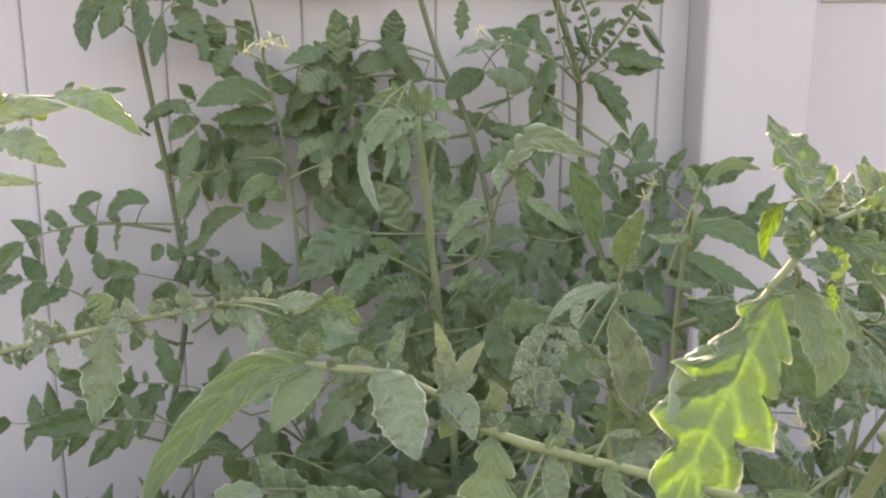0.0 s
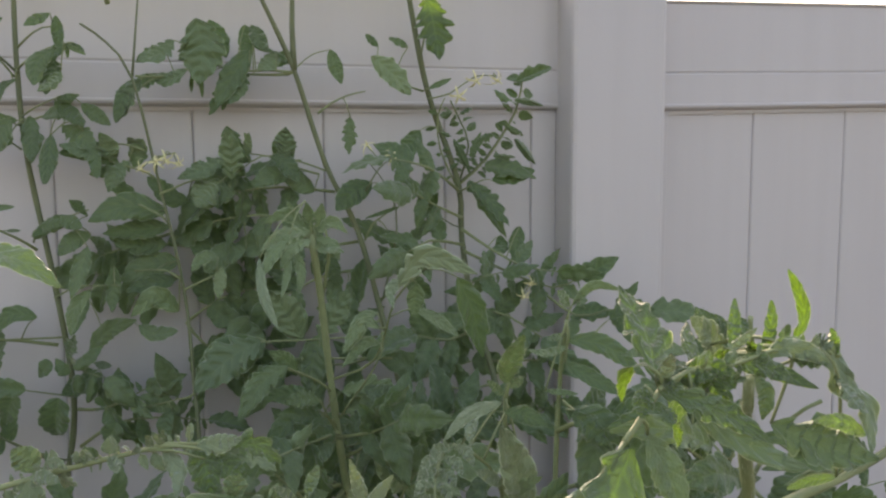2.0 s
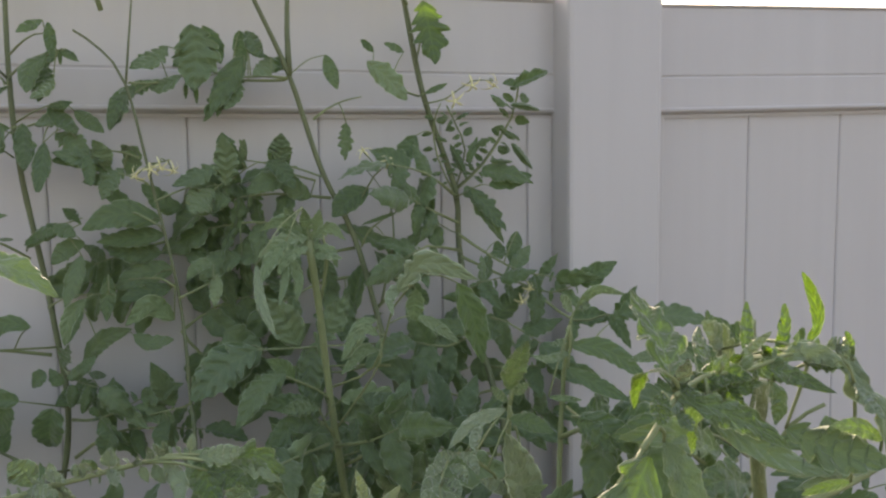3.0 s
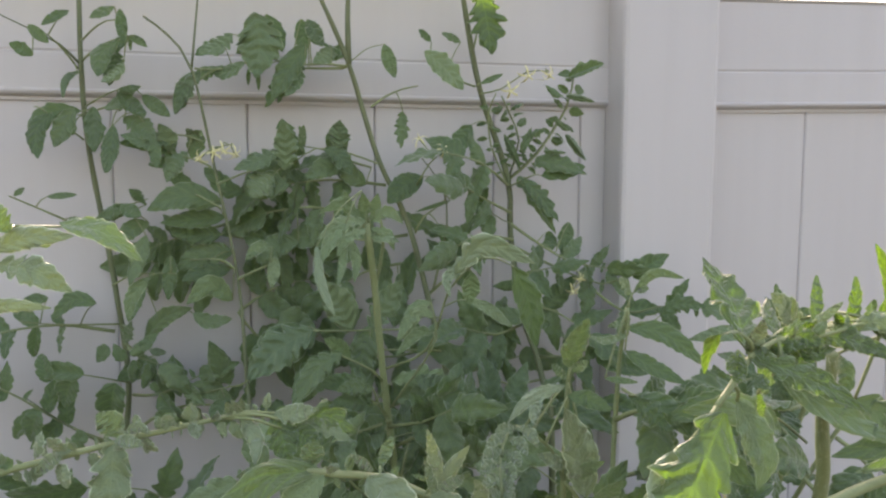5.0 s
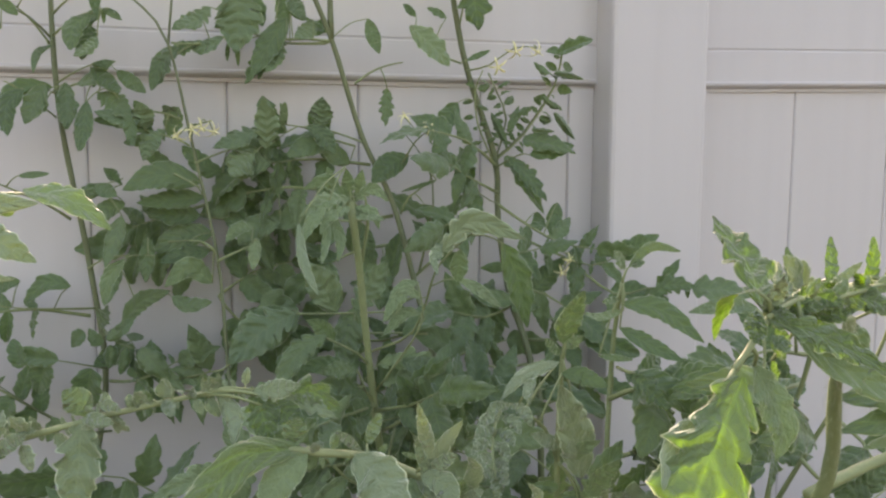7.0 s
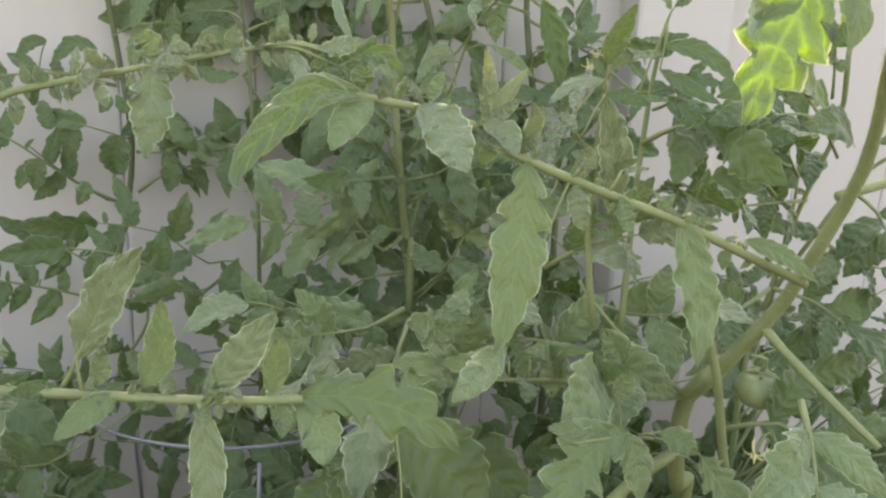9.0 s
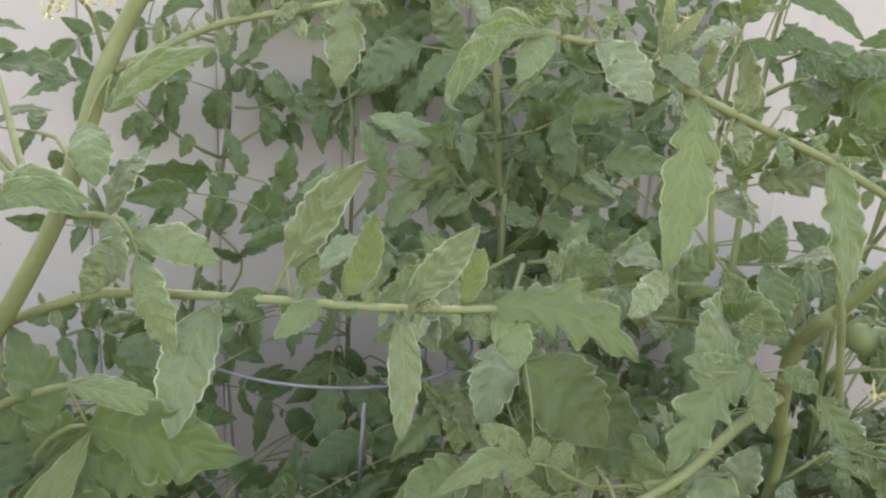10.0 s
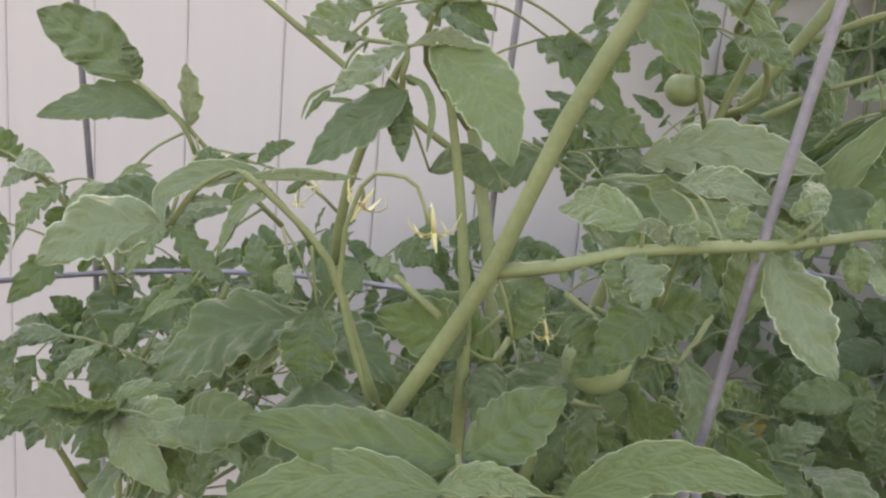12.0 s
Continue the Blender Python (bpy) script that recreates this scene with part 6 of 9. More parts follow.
bent(one, [(-0.117, 0.360, 1.415), (-0.100, 0.353, 1.409), (-0.083, 0.345, 1.397)], 0.0104, "long")
bent(one, [(-0.303, 0.361, 1.480), (-0.297, 0.359, 1.481)], 0.0038, "oval", "d", roll=0.6)
frills(one, [(-0.069, 0.372, 1.387), (-0.117, 0.360, 1.408), (-0.161, 0.350, 1.427), (-0.194, 0.345, 1.439), (-0.226, 0.340, 1.451), (-0.248, 0.342, 1.460), (-0.261, 0.349, 1.469), (-0.280, 0.358, 1.475), (-0.299, 0.358, 1.478), (-0.313, 0.358, 1.481), (-0.327, 0.358, 1.482)], 30, 0.008, "y")
one = rachis(right_front, [(-0.078, 0.454, 1.282), (-0.123, 0.447, 1.291), (-0.166, 0.440, 1.304), (-0.202, 0.434, 1.310), (-0.225, 0.427, 1.316), (-0.248, 0.420, 1.325)], 0.0023, 0.0011)
leaflet(one, (-0.210, 0.440, 1.327), (-0.251, 0.410, 1.308), 0.021, "r")
leaflet(one, (-0.132, 0.440, 1.302), (-0.143, 0.410, 1.298), 0.019, "f")
leaflet(one, (-0.152, 0.440, 1.306), (-0.144, 0.410, 1.326), 0.013, "f")
leaflet(one, (-0.196, 0.440, 1.306), (-0.206, 0.410, 1.307), 0.014, "f")
leaflet(one, (-0.194, 0.440, 1.321), (-0.170, 0.410, 1.337), 0.011, "r")
leaflet(one, (-0.217, 0.440, 1.311), (-0.258, 0.410, 1.335), 0.014, "l", tone="y")
leaflet(one, (-0.174, 0.440, 1.306), (-0.188, 0.410, 1.338), 0.009, "o")
leaflet(one, (-0.232, 0.440, 1.315), (-0.285, 0.410, 1.335), 0.019, "l", tone="y")
leaflet(one, (-0.179, 0.440, 1.321), (-0.210, 0.410, 1.339), 0.012, "f")
leaflet(one, (-0.249, 0.440, 1.319), (-0.279, 0.410, 1.322), 0.015, "l", tone="y")
leaflet(one, (-0.256, 0.440, 1.350), (-0.239, 0.410, 1.357), 0.009, "f")
leaflet(one, (-0.257, 0.440, 1.337), (-0.242, 0.410, 1.354), 0.013, "f")
one = rachis(right_front, [(-0.090, 0.440, 1.257), (-0.131, 0.413, 1.279), (-0.164, 0.387, 1.295), (-0.194, 0.360, 1.309)], 0.0014, 0.0007)
bent(one, [(-0.151, 0.390, 1.296), (-0.179, 0.381, 1.288), (-0.215, 0.360, 1.249)], 0.0419, "lobed")
bent(one, [(-0.151, 0.390, 1.295), (-0.146, 0.386, 1.278), (-0.144, 0.380, 1.258)], 0.0193, "long")
bent(one, [(-0.156, 0.390, 1.295), (-0.178, 0.386, 1.300), (-0.204, 0.380, 1.308)], 0.0155, "long")
bent(one, [(-0.125, 0.400, 1.289), (-0.115, 0.395, 1.285), (-0.106, 0.390, 1.279)], 0.0164, "oval")
bent(one, [(-0.097, 0.400, 1.271), (-0.082, 0.391, 1.250), (-0.065, 0.380, 1.219)], 0.0274, "cut")
bent(one, [(-0.154, 0.400, 1.310), (-0.153, 0.398, 1.320), (-0.154, 0.395, 1.330)], 0.0132, "oval")
leaf(right_front, [(-0.085, 0.420, 1.252), (-0.086, 0.380, 1.245), (-0.088, 0.340, 1.261)], 2, 0.050, "l", "y")
one = rachis(right_front, [(-0.152, 0.450, 1.181), (-0.225, 0.428, 1.195), (-0.258, 0.417, 1.219), (-0.279, 0.410, 1.227)], 0.0016, 0.0008)
bent(one, [(-0.272, 0.410, 1.223), (-0.304, 0.398, 1.237), (-0.341, 0.380, 1.229)], 0.0197, "cut")
bent(one, [(-0.279, 0.410, 1.232), (-0.298, 0.404, 1.249), (-0.312, 0.400, 1.260)], 0.0172, "oval")
bent(one, [(-0.269, 0.410, 1.228), (-0.275, 0.405, 1.248)], 0.0142, "oval")
bent(one, [(-0.248, 0.420, 1.216), (-0.259, 0.410, 1.240)], 0.0167, "oval")
bent(one, [(-0.272, 0.450, 1.275), (-0.244, 0.446, 1.252), (-0.215, 0.440, 1.217)], 0.0547, "long", "")
leaf(right_front, [(-0.085, 0.340, 1.336), (-0.091, 0.320, 1.322), (-0.099, 0.300, 1.304)], 2, 0.060, "r", "y")
leaf(right_front, [(-0.052, 0.450, 1.258), (-0.026, 0.425, 1.274), (-0.005, 0.400, 1.259)], 2, 0.060, "l")
one = rachis(right_front, [(-0.095, 0.550, 1.116), (-0.195, 0.525, 1.179), (-0.252, 0.500, 1.245)], 0.0014, 0.0008)
leaflet(one, (-0.248, 0.500, 1.240), (-0.168, 0.480, 1.189), 0.050, "l")
leaflet(one, (-0.256, 0.500, 1.245), (-0.279, 0.500, 1.254), 0.019, "l")
leaflet(one, (-0.222, 0.500, 1.222), (-0.268, 0.460, 1.198), 0.041, "l")
leaflet(one, (-0.212, 0.500, 1.195), (-0.170, 0.470, 1.175), 0.031, "l")
one = rachis(right_front, [(-0.137, 0.262, 1.548), (-0.156, 0.255, 1.552), (-0.173, 0.248, 1.550), (-0.185, 0.240, 1.543), (-0.193, 0.235, 1.538)], 0.0012, 0.0010)
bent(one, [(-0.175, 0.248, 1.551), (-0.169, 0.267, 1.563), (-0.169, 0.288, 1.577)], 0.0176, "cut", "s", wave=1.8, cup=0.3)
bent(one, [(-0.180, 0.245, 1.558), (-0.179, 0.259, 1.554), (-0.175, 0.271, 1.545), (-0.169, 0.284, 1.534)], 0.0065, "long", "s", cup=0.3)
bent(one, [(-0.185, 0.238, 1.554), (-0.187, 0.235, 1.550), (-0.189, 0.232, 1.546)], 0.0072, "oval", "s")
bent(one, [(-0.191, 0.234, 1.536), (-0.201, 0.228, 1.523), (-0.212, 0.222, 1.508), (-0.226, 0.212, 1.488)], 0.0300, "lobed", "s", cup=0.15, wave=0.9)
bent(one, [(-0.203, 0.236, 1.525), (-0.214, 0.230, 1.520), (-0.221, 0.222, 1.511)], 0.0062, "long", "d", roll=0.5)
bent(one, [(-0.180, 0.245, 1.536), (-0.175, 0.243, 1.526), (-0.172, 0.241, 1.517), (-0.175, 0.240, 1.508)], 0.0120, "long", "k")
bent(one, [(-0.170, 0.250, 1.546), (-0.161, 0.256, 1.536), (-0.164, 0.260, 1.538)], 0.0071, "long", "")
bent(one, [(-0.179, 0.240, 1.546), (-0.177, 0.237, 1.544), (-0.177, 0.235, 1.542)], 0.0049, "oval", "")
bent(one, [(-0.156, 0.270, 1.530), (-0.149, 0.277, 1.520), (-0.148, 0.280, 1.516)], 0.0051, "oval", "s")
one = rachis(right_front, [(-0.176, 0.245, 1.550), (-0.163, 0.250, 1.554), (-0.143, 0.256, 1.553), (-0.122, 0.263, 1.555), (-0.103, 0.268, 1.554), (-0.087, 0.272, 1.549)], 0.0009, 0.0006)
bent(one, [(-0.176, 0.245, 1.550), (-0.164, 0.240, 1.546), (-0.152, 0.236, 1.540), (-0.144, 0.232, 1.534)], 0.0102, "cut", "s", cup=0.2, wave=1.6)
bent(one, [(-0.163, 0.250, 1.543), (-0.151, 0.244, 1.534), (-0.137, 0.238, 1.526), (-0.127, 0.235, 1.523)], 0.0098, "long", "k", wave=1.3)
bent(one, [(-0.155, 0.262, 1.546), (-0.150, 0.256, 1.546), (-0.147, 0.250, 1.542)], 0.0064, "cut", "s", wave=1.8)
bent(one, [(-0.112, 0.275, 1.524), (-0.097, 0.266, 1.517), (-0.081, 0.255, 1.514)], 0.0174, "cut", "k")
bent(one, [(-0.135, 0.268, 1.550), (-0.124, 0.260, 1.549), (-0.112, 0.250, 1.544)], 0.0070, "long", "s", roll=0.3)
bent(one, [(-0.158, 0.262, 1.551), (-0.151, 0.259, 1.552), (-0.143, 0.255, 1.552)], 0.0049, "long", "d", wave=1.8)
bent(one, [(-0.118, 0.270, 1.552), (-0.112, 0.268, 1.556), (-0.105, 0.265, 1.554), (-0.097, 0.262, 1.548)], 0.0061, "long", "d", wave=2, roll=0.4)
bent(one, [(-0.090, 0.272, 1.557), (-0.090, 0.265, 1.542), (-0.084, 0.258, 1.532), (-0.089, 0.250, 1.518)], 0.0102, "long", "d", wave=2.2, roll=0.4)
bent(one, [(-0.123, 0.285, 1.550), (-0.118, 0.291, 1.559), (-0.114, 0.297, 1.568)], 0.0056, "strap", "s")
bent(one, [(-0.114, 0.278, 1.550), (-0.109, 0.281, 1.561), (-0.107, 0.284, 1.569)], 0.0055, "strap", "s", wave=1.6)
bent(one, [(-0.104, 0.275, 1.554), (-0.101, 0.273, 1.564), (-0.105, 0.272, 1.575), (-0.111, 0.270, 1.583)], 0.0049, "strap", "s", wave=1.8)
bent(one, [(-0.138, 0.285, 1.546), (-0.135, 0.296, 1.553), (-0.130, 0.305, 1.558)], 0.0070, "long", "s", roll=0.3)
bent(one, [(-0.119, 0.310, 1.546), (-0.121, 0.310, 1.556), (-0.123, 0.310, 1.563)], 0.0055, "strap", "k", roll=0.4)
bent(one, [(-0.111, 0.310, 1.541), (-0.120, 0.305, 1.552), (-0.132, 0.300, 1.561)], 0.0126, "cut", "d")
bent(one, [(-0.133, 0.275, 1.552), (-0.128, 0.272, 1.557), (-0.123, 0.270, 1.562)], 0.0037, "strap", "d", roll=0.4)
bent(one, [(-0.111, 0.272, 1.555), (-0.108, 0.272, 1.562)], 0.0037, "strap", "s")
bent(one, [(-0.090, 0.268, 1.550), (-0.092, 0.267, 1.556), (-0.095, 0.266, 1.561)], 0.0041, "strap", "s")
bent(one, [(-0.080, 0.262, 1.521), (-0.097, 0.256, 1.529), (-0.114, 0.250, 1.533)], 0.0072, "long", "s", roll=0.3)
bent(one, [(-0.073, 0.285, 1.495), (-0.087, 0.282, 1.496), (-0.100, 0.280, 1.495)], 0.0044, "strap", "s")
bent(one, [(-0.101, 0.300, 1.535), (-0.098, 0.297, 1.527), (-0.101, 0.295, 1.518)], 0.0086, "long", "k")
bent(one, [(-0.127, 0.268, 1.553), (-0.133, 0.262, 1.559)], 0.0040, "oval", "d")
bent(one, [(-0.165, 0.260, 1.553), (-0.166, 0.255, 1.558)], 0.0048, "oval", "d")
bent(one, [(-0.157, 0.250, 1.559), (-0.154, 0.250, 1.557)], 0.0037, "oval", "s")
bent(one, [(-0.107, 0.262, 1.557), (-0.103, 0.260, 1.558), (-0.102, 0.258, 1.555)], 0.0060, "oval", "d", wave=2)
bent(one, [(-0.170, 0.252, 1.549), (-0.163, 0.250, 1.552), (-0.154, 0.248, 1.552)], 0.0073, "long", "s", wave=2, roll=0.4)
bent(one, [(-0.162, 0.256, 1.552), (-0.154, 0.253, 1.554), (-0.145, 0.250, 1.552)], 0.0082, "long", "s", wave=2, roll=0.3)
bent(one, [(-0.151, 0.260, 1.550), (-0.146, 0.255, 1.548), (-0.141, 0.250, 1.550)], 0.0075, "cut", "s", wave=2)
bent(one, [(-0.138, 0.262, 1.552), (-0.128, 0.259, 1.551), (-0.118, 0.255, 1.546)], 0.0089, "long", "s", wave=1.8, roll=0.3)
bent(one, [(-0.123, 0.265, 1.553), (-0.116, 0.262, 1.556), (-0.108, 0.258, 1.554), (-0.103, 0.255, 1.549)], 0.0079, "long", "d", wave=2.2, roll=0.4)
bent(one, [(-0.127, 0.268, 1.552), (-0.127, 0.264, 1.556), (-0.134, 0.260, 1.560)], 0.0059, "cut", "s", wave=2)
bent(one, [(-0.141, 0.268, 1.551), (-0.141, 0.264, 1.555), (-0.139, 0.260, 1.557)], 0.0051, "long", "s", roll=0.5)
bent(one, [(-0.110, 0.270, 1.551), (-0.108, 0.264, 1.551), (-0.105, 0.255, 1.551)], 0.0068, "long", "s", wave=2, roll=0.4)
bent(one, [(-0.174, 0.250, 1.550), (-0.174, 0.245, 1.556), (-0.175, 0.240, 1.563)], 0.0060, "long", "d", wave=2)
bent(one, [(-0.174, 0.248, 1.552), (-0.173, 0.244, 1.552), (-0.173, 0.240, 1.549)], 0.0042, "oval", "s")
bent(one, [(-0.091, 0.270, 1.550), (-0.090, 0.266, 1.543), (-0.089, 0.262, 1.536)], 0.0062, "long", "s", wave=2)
bent(one, [(-0.094, 0.262, 1.543), (-0.093, 0.255, 1.537), (-0.091, 0.250, 1.533)], 0.0076, "cut", "d", wave=2, roll=0.4)
frills(one, [(-0.176, 0.245, 1.550), (-0.163, 0.250, 1.554), (-0.143, 0.256, 1.553), (-0.122, 0.263, 1.555), (-0.103, 0.268, 1.554), (-0.087, 0.272, 1.549)], 20, 0.005, "y")
one = rachis(right_front, [(-0.007, 0.440, 1.444), (-0.051, 0.406, 1.472), (-0.084, 0.380, 1.487)], 0.0010, 0.0007)
bent(one, [(-0.083, 0.380, 1.487), (-0.098, 0.388, 1.488), (-0.119, 0.400, 1.481)], 0.0164, "cut", "")
bent(one, [(-0.071, 0.400, 1.520), (-0.086, 0.404, 1.522), (-0.105, 0.410, 1.518)], 0.0093, "long", "k")
one = rachis(right_front, [(0.006, 0.470, 1.477), (0.000, 0.465, 1.495), (-0.008, 0.460, 1.510)], 0.0011, 0.0006)
leaflet(one, (-0.005, 0.460, 1.502), (-0.026, 0.460, 1.531), 0.009, "f")
leaflet(one, (-0.006, 0.460, 1.509), (0.007, 0.460, 1.522), 0.015, "f")
leaflet(one, (-0.009, 0.460, 1.511), (-0.016, 0.460, 1.527), 0.009, "f")
leaflet(one, (-0.004, 0.460, 1.499), (-0.024, 0.460, 1.504), 0.010, "f")
leaflet(one, (-0.002, 0.460, 1.495), (0.006, 0.460, 1.502), 0.008, "f")
leaflet(one, (-0.109, 0.470, 1.470), (-0.073, 0.450, 1.448), 0.017, "f")
leaflet(one, (-0.082, 0.470, 1.452), (-0.057, 0.450, 1.468), 0.016, "f")
leaflet(one, (-0.058, 0.470, 1.446), (-0.029, 0.450, 1.454), 0.017, "f")

left_front = plant("vigorous tomato plant with long spreading leaves over a wire cage", -0.860, 0.400)
big = stem(left_front, [(-0.860, 0.400, 0.000), (-0.764, 0.396, 0.610), (-0.620, 0.390, 1.219), (-0.574, 0.370, 1.295), (-0.540, 0.357, 1.350), (-0.513, 0.355, 1.400), (-0.496, 0.360, 1.451), (-0.484, 0.360, 1.476), (-0.471, 0.360, 1.499)], 0.0064, 0.0037)
big = stem(left_front, [(-0.594, 0.350, 1.259), (-0.576, 0.340, 1.323), (-0.564, 0.330, 1.365), (-0.565, 0.320, 1.388), (-0.567, 0.310, 1.398)], 0.0027, 0.0013)
big = stem(left_front, [(-0.516, 0.356, 1.395), (-0.524, 0.360, 1.408), (-0.531, 0.370, 1.406), (-0.561, 0.430, 1.461), (-0.583, 0.460, 1.484)], 0.0021, 0.0013)
big = stem(left_front, [(-0.525, 0.360, 1.406), (-0.534, 0.368, 1.409), (-0.552, 0.366, 1.431), (-0.579, 0.362, 1.443), (-0.591, 0.360, 1.446)], 0.0015, 0.0009)
big = stem(left_front, [(-0.569, 0.360, 1.292), (-0.536, 0.345, 1.315), (-0.506, 0.330, 1.329)], 0.0025, 0.0013)
big = stem(left_front, [(-0.578, 0.350, 1.300), (-0.564, 0.333, 1.311), (-0.569, 0.317, 1.332), (-0.588, 0.300, 1.342)], 0.0022, 0.0013)
one = rachis(left_front, [(-0.491, 0.360, 1.455), (-0.474, 0.382, 1.464), (-0.449, 0.391, 1.475), (-0.418, 0.391, 1.482), (-0.384, 0.389, 1.490), (-0.349, 0.386, 1.497)], 0.0020, 0.0011)
bent(one, [(-0.426, 0.390, 1.476), (-0.420, 0.387, 1.482), (-0.414, 0.384, 1.485)], 0.0070, "oval", "d")
bent(one, [(-0.419, 0.390, 1.486), (-0.411, 0.386, 1.486)], 0.0033, "strap", "d")
bent(one, [(-0.394, 0.388, 1.489), (-0.388, 0.384, 1.490), (-0.380, 0.380, 1.489)], 0.0066, "long", "d", roll=0.3)
bent(one, [(-0.389, 0.388, 1.492), (-0.383, 0.384, 1.496), (-0.377, 0.380, 1.494)], 0.0052, "oval", "d", roll=0.3)
bent(one, [(-0.372, 0.386, 1.493), (-0.370, 0.383, 1.499), (-0.365, 0.380, 1.496)], 0.0052, "oval", "d")
bent(one, [(-0.362, 0.385, 1.496), (-0.359, 0.382, 1.494), (-0.357, 0.378, 1.491)], 0.0057, "long", "d", roll=0.3)
bent(one, [(-0.343, 0.385, 1.498), (-0.345, 0.380, 1.506)], 0.0033, "oval", "d")
bent(one, [(-0.339, 0.385, 1.498), (-0.341, 0.380, 1.506)], 0.0034, "oval", "d")
bent(one, [(-0.325, 0.385, 1.497), (-0.315, 0.380, 1.499), (-0.305, 0.375, 1.502)], 0.0097, "cut", "d")
bent(one, [(-0.316, 0.384, 1.494), (-0.301, 0.379, 1.492), (-0.290, 0.374, 1.486)], 0.0103, "lobed", "d", wave=1.4)
bent(one, [(-0.321, 0.382, 1.492), (-0.313, 0.379, 1.490), (-0.304, 0.374, 1.484)], 0.0117, "oval", "s")
bent(one, [(-0.351, 0.386, 1.497), (-0.348, 0.382, 1.500), (-0.349, 0.380, 1.502)], 0.0043, "strap", "d")
bent(one, [(-0.394, 0.389, 1.489), (-0.395, 0.384, 1.470), (-0.398, 0.379, 1.449)], 0.0194, "cut", "d", wave=1.4)
bent(one, [(-0.392, 0.393, 1.489), (-0.396, 0.392, 1.496), (-0.401, 0.391, 1.501)], 0.0124, "oval")
bent(one, [(-0.418, 0.393, 1.483), (-0.427, 0.389, 1.476)], 0.0063, "oval", "d")
bent(one, [(-0.382, 0.391, 1.488), (-0.394, 0.386, 1.486)], 0.0041, "strap", "d")
bent(one, [(-0.362, 0.390, 1.495), (-0.359, 0.386, 1.489)], 0.0044, "oval", "d", roll=0.5)
bent(one, [(-0.366, 0.390, 1.495), (-0.372, 0.388, 1.499)], 0.0053, "oval")
bent(one, [(-0.357, 0.389, 1.496), (-0.360, 0.386, 1.499)], 0.0034, "oval", "d")
bent(one, [(-0.340, 0.388, 1.498), (-0.343, 0.386, 1.505)], 0.0034, "oval", "d", roll=0.5)
bent(one, [(-0.338, 0.388, 1.499), (-0.339, 0.386, 1.506)], 0.0029, "oval", "d")
bent(one, [(-0.339, 0.387, 1.498), (-0.333, 0.379, 1.489), (-0.333, 0.371, 1.480)], 0.0096, "long", "d", roll=0.6, wave=1.8)
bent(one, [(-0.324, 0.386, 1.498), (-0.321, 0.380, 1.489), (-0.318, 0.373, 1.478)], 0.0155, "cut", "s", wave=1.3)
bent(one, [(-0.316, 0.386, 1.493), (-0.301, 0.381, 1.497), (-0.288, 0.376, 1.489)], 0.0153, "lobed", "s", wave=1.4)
bent(one, [(-0.350, 0.387, 1.497), (-0.351, 0.384, 1.499)], 0.0038, "strap", "d")
bent(one, [(-0.387, 0.392, 1.490), (-0.380, 0.388, 1.490)], 0.0062, "oval", "d", roll=0.4)
frills(one, [(-0.491, 0.360, 1.455), (-0.474, 0.382, 1.464), (-0.449, 0.391, 1.475), (-0.418, 0.391, 1.482), (-0.384, 0.389, 1.490), (-0.349, 0.386, 1.497), (-0.325, 0.386, 1.499), (-0.315, 0.383, 1.494)], 52, 0.009, "d")
leaflet(one, (-0.373, 0.389, 1.492), (-0.372, 0.389, 1.500), 0.0045, "o")
leaflet(one, (-0.321, 0.386, 1.498), (-0.322, 0.386, 1.501), 0.0056, "o")
leaflet(one, (-0.422, 0.391, 1.481), (-0.429, 0.391, 1.474), 0.0068, "o")
leaflet(one, (-0.436, 0.391, 1.480), (-0.444, 0.391, 1.483), 0.0056, "f")
one = rachis(left_front, [(-0.548, 0.372, 1.338), (-0.525, 0.360, 1.351), (-0.500, 0.348, 1.362), (-0.470, 0.341, 1.364), (-0.439, 0.333, 1.365), (-0.406, 0.325, 1.365), (-0.376, 0.316, 1.366), (-0.346, 0.306, 1.369), (-0.336, 0.302, 1.371)], 0.0025, 0.0016)
bent(one, [(-0.421, 0.333, 1.379), (-0.406, 0.318, 1.410), (-0.397, 0.310, 1.423), (-0.391, 0.305, 1.431)], 0.0181, "long", "d", wave=1.3)
bent(one, [(-0.397, 0.328, 1.367), (-0.389, 0.320, 1.386), (-0.386, 0.310, 1.410)], 0.0141, "long")
bent(one, [(-0.370, 0.316, 1.370), (-0.358, 0.308, 1.388), (-0.346, 0.300, 1.407)], 0.0152, "long", "d", wave=1.4)
bent(one, [(-0.348, 0.310, 1.370), (-0.346, 0.306, 1.382), (-0.344, 0.300, 1.398)], 0.0106, "oval")
bent(one, [(-0.415, 0.330, 1.368), (-0.411, 0.325, 1.378), (-0.409, 0.320, 1.387)], 0.0095, "oval")
bent(one, [(-0.385, 0.320, 1.367), (-0.385, 0.318, 1.376)], 0.0048, "oval")
bent(one, [(-0.374, 0.314, 1.363), (-0.372, 0.308, 1.340), (-0.374, 0.300, 1.312)], 0.0152, "long", "d", wave=1.3, roll=0.3)
bent(one, [(-0.450, 0.335, 1.361), (-0.461, 0.323, 1.343), (-0.467, 0.305, 1.315)], 0.0235, "long", "d", wave=1.2)
bent(one, [(-0.406, 0.325, 1.366), (-0.416, 0.318, 1.362), (-0.426, 0.310, 1.356)], 0.0117, "long")
bent(one, [(-0.427, 0.332, 1.365), (-0.437, 0.330, 1.367), (-0.445, 0.328, 1.367)], 0.0081, "oval", "")
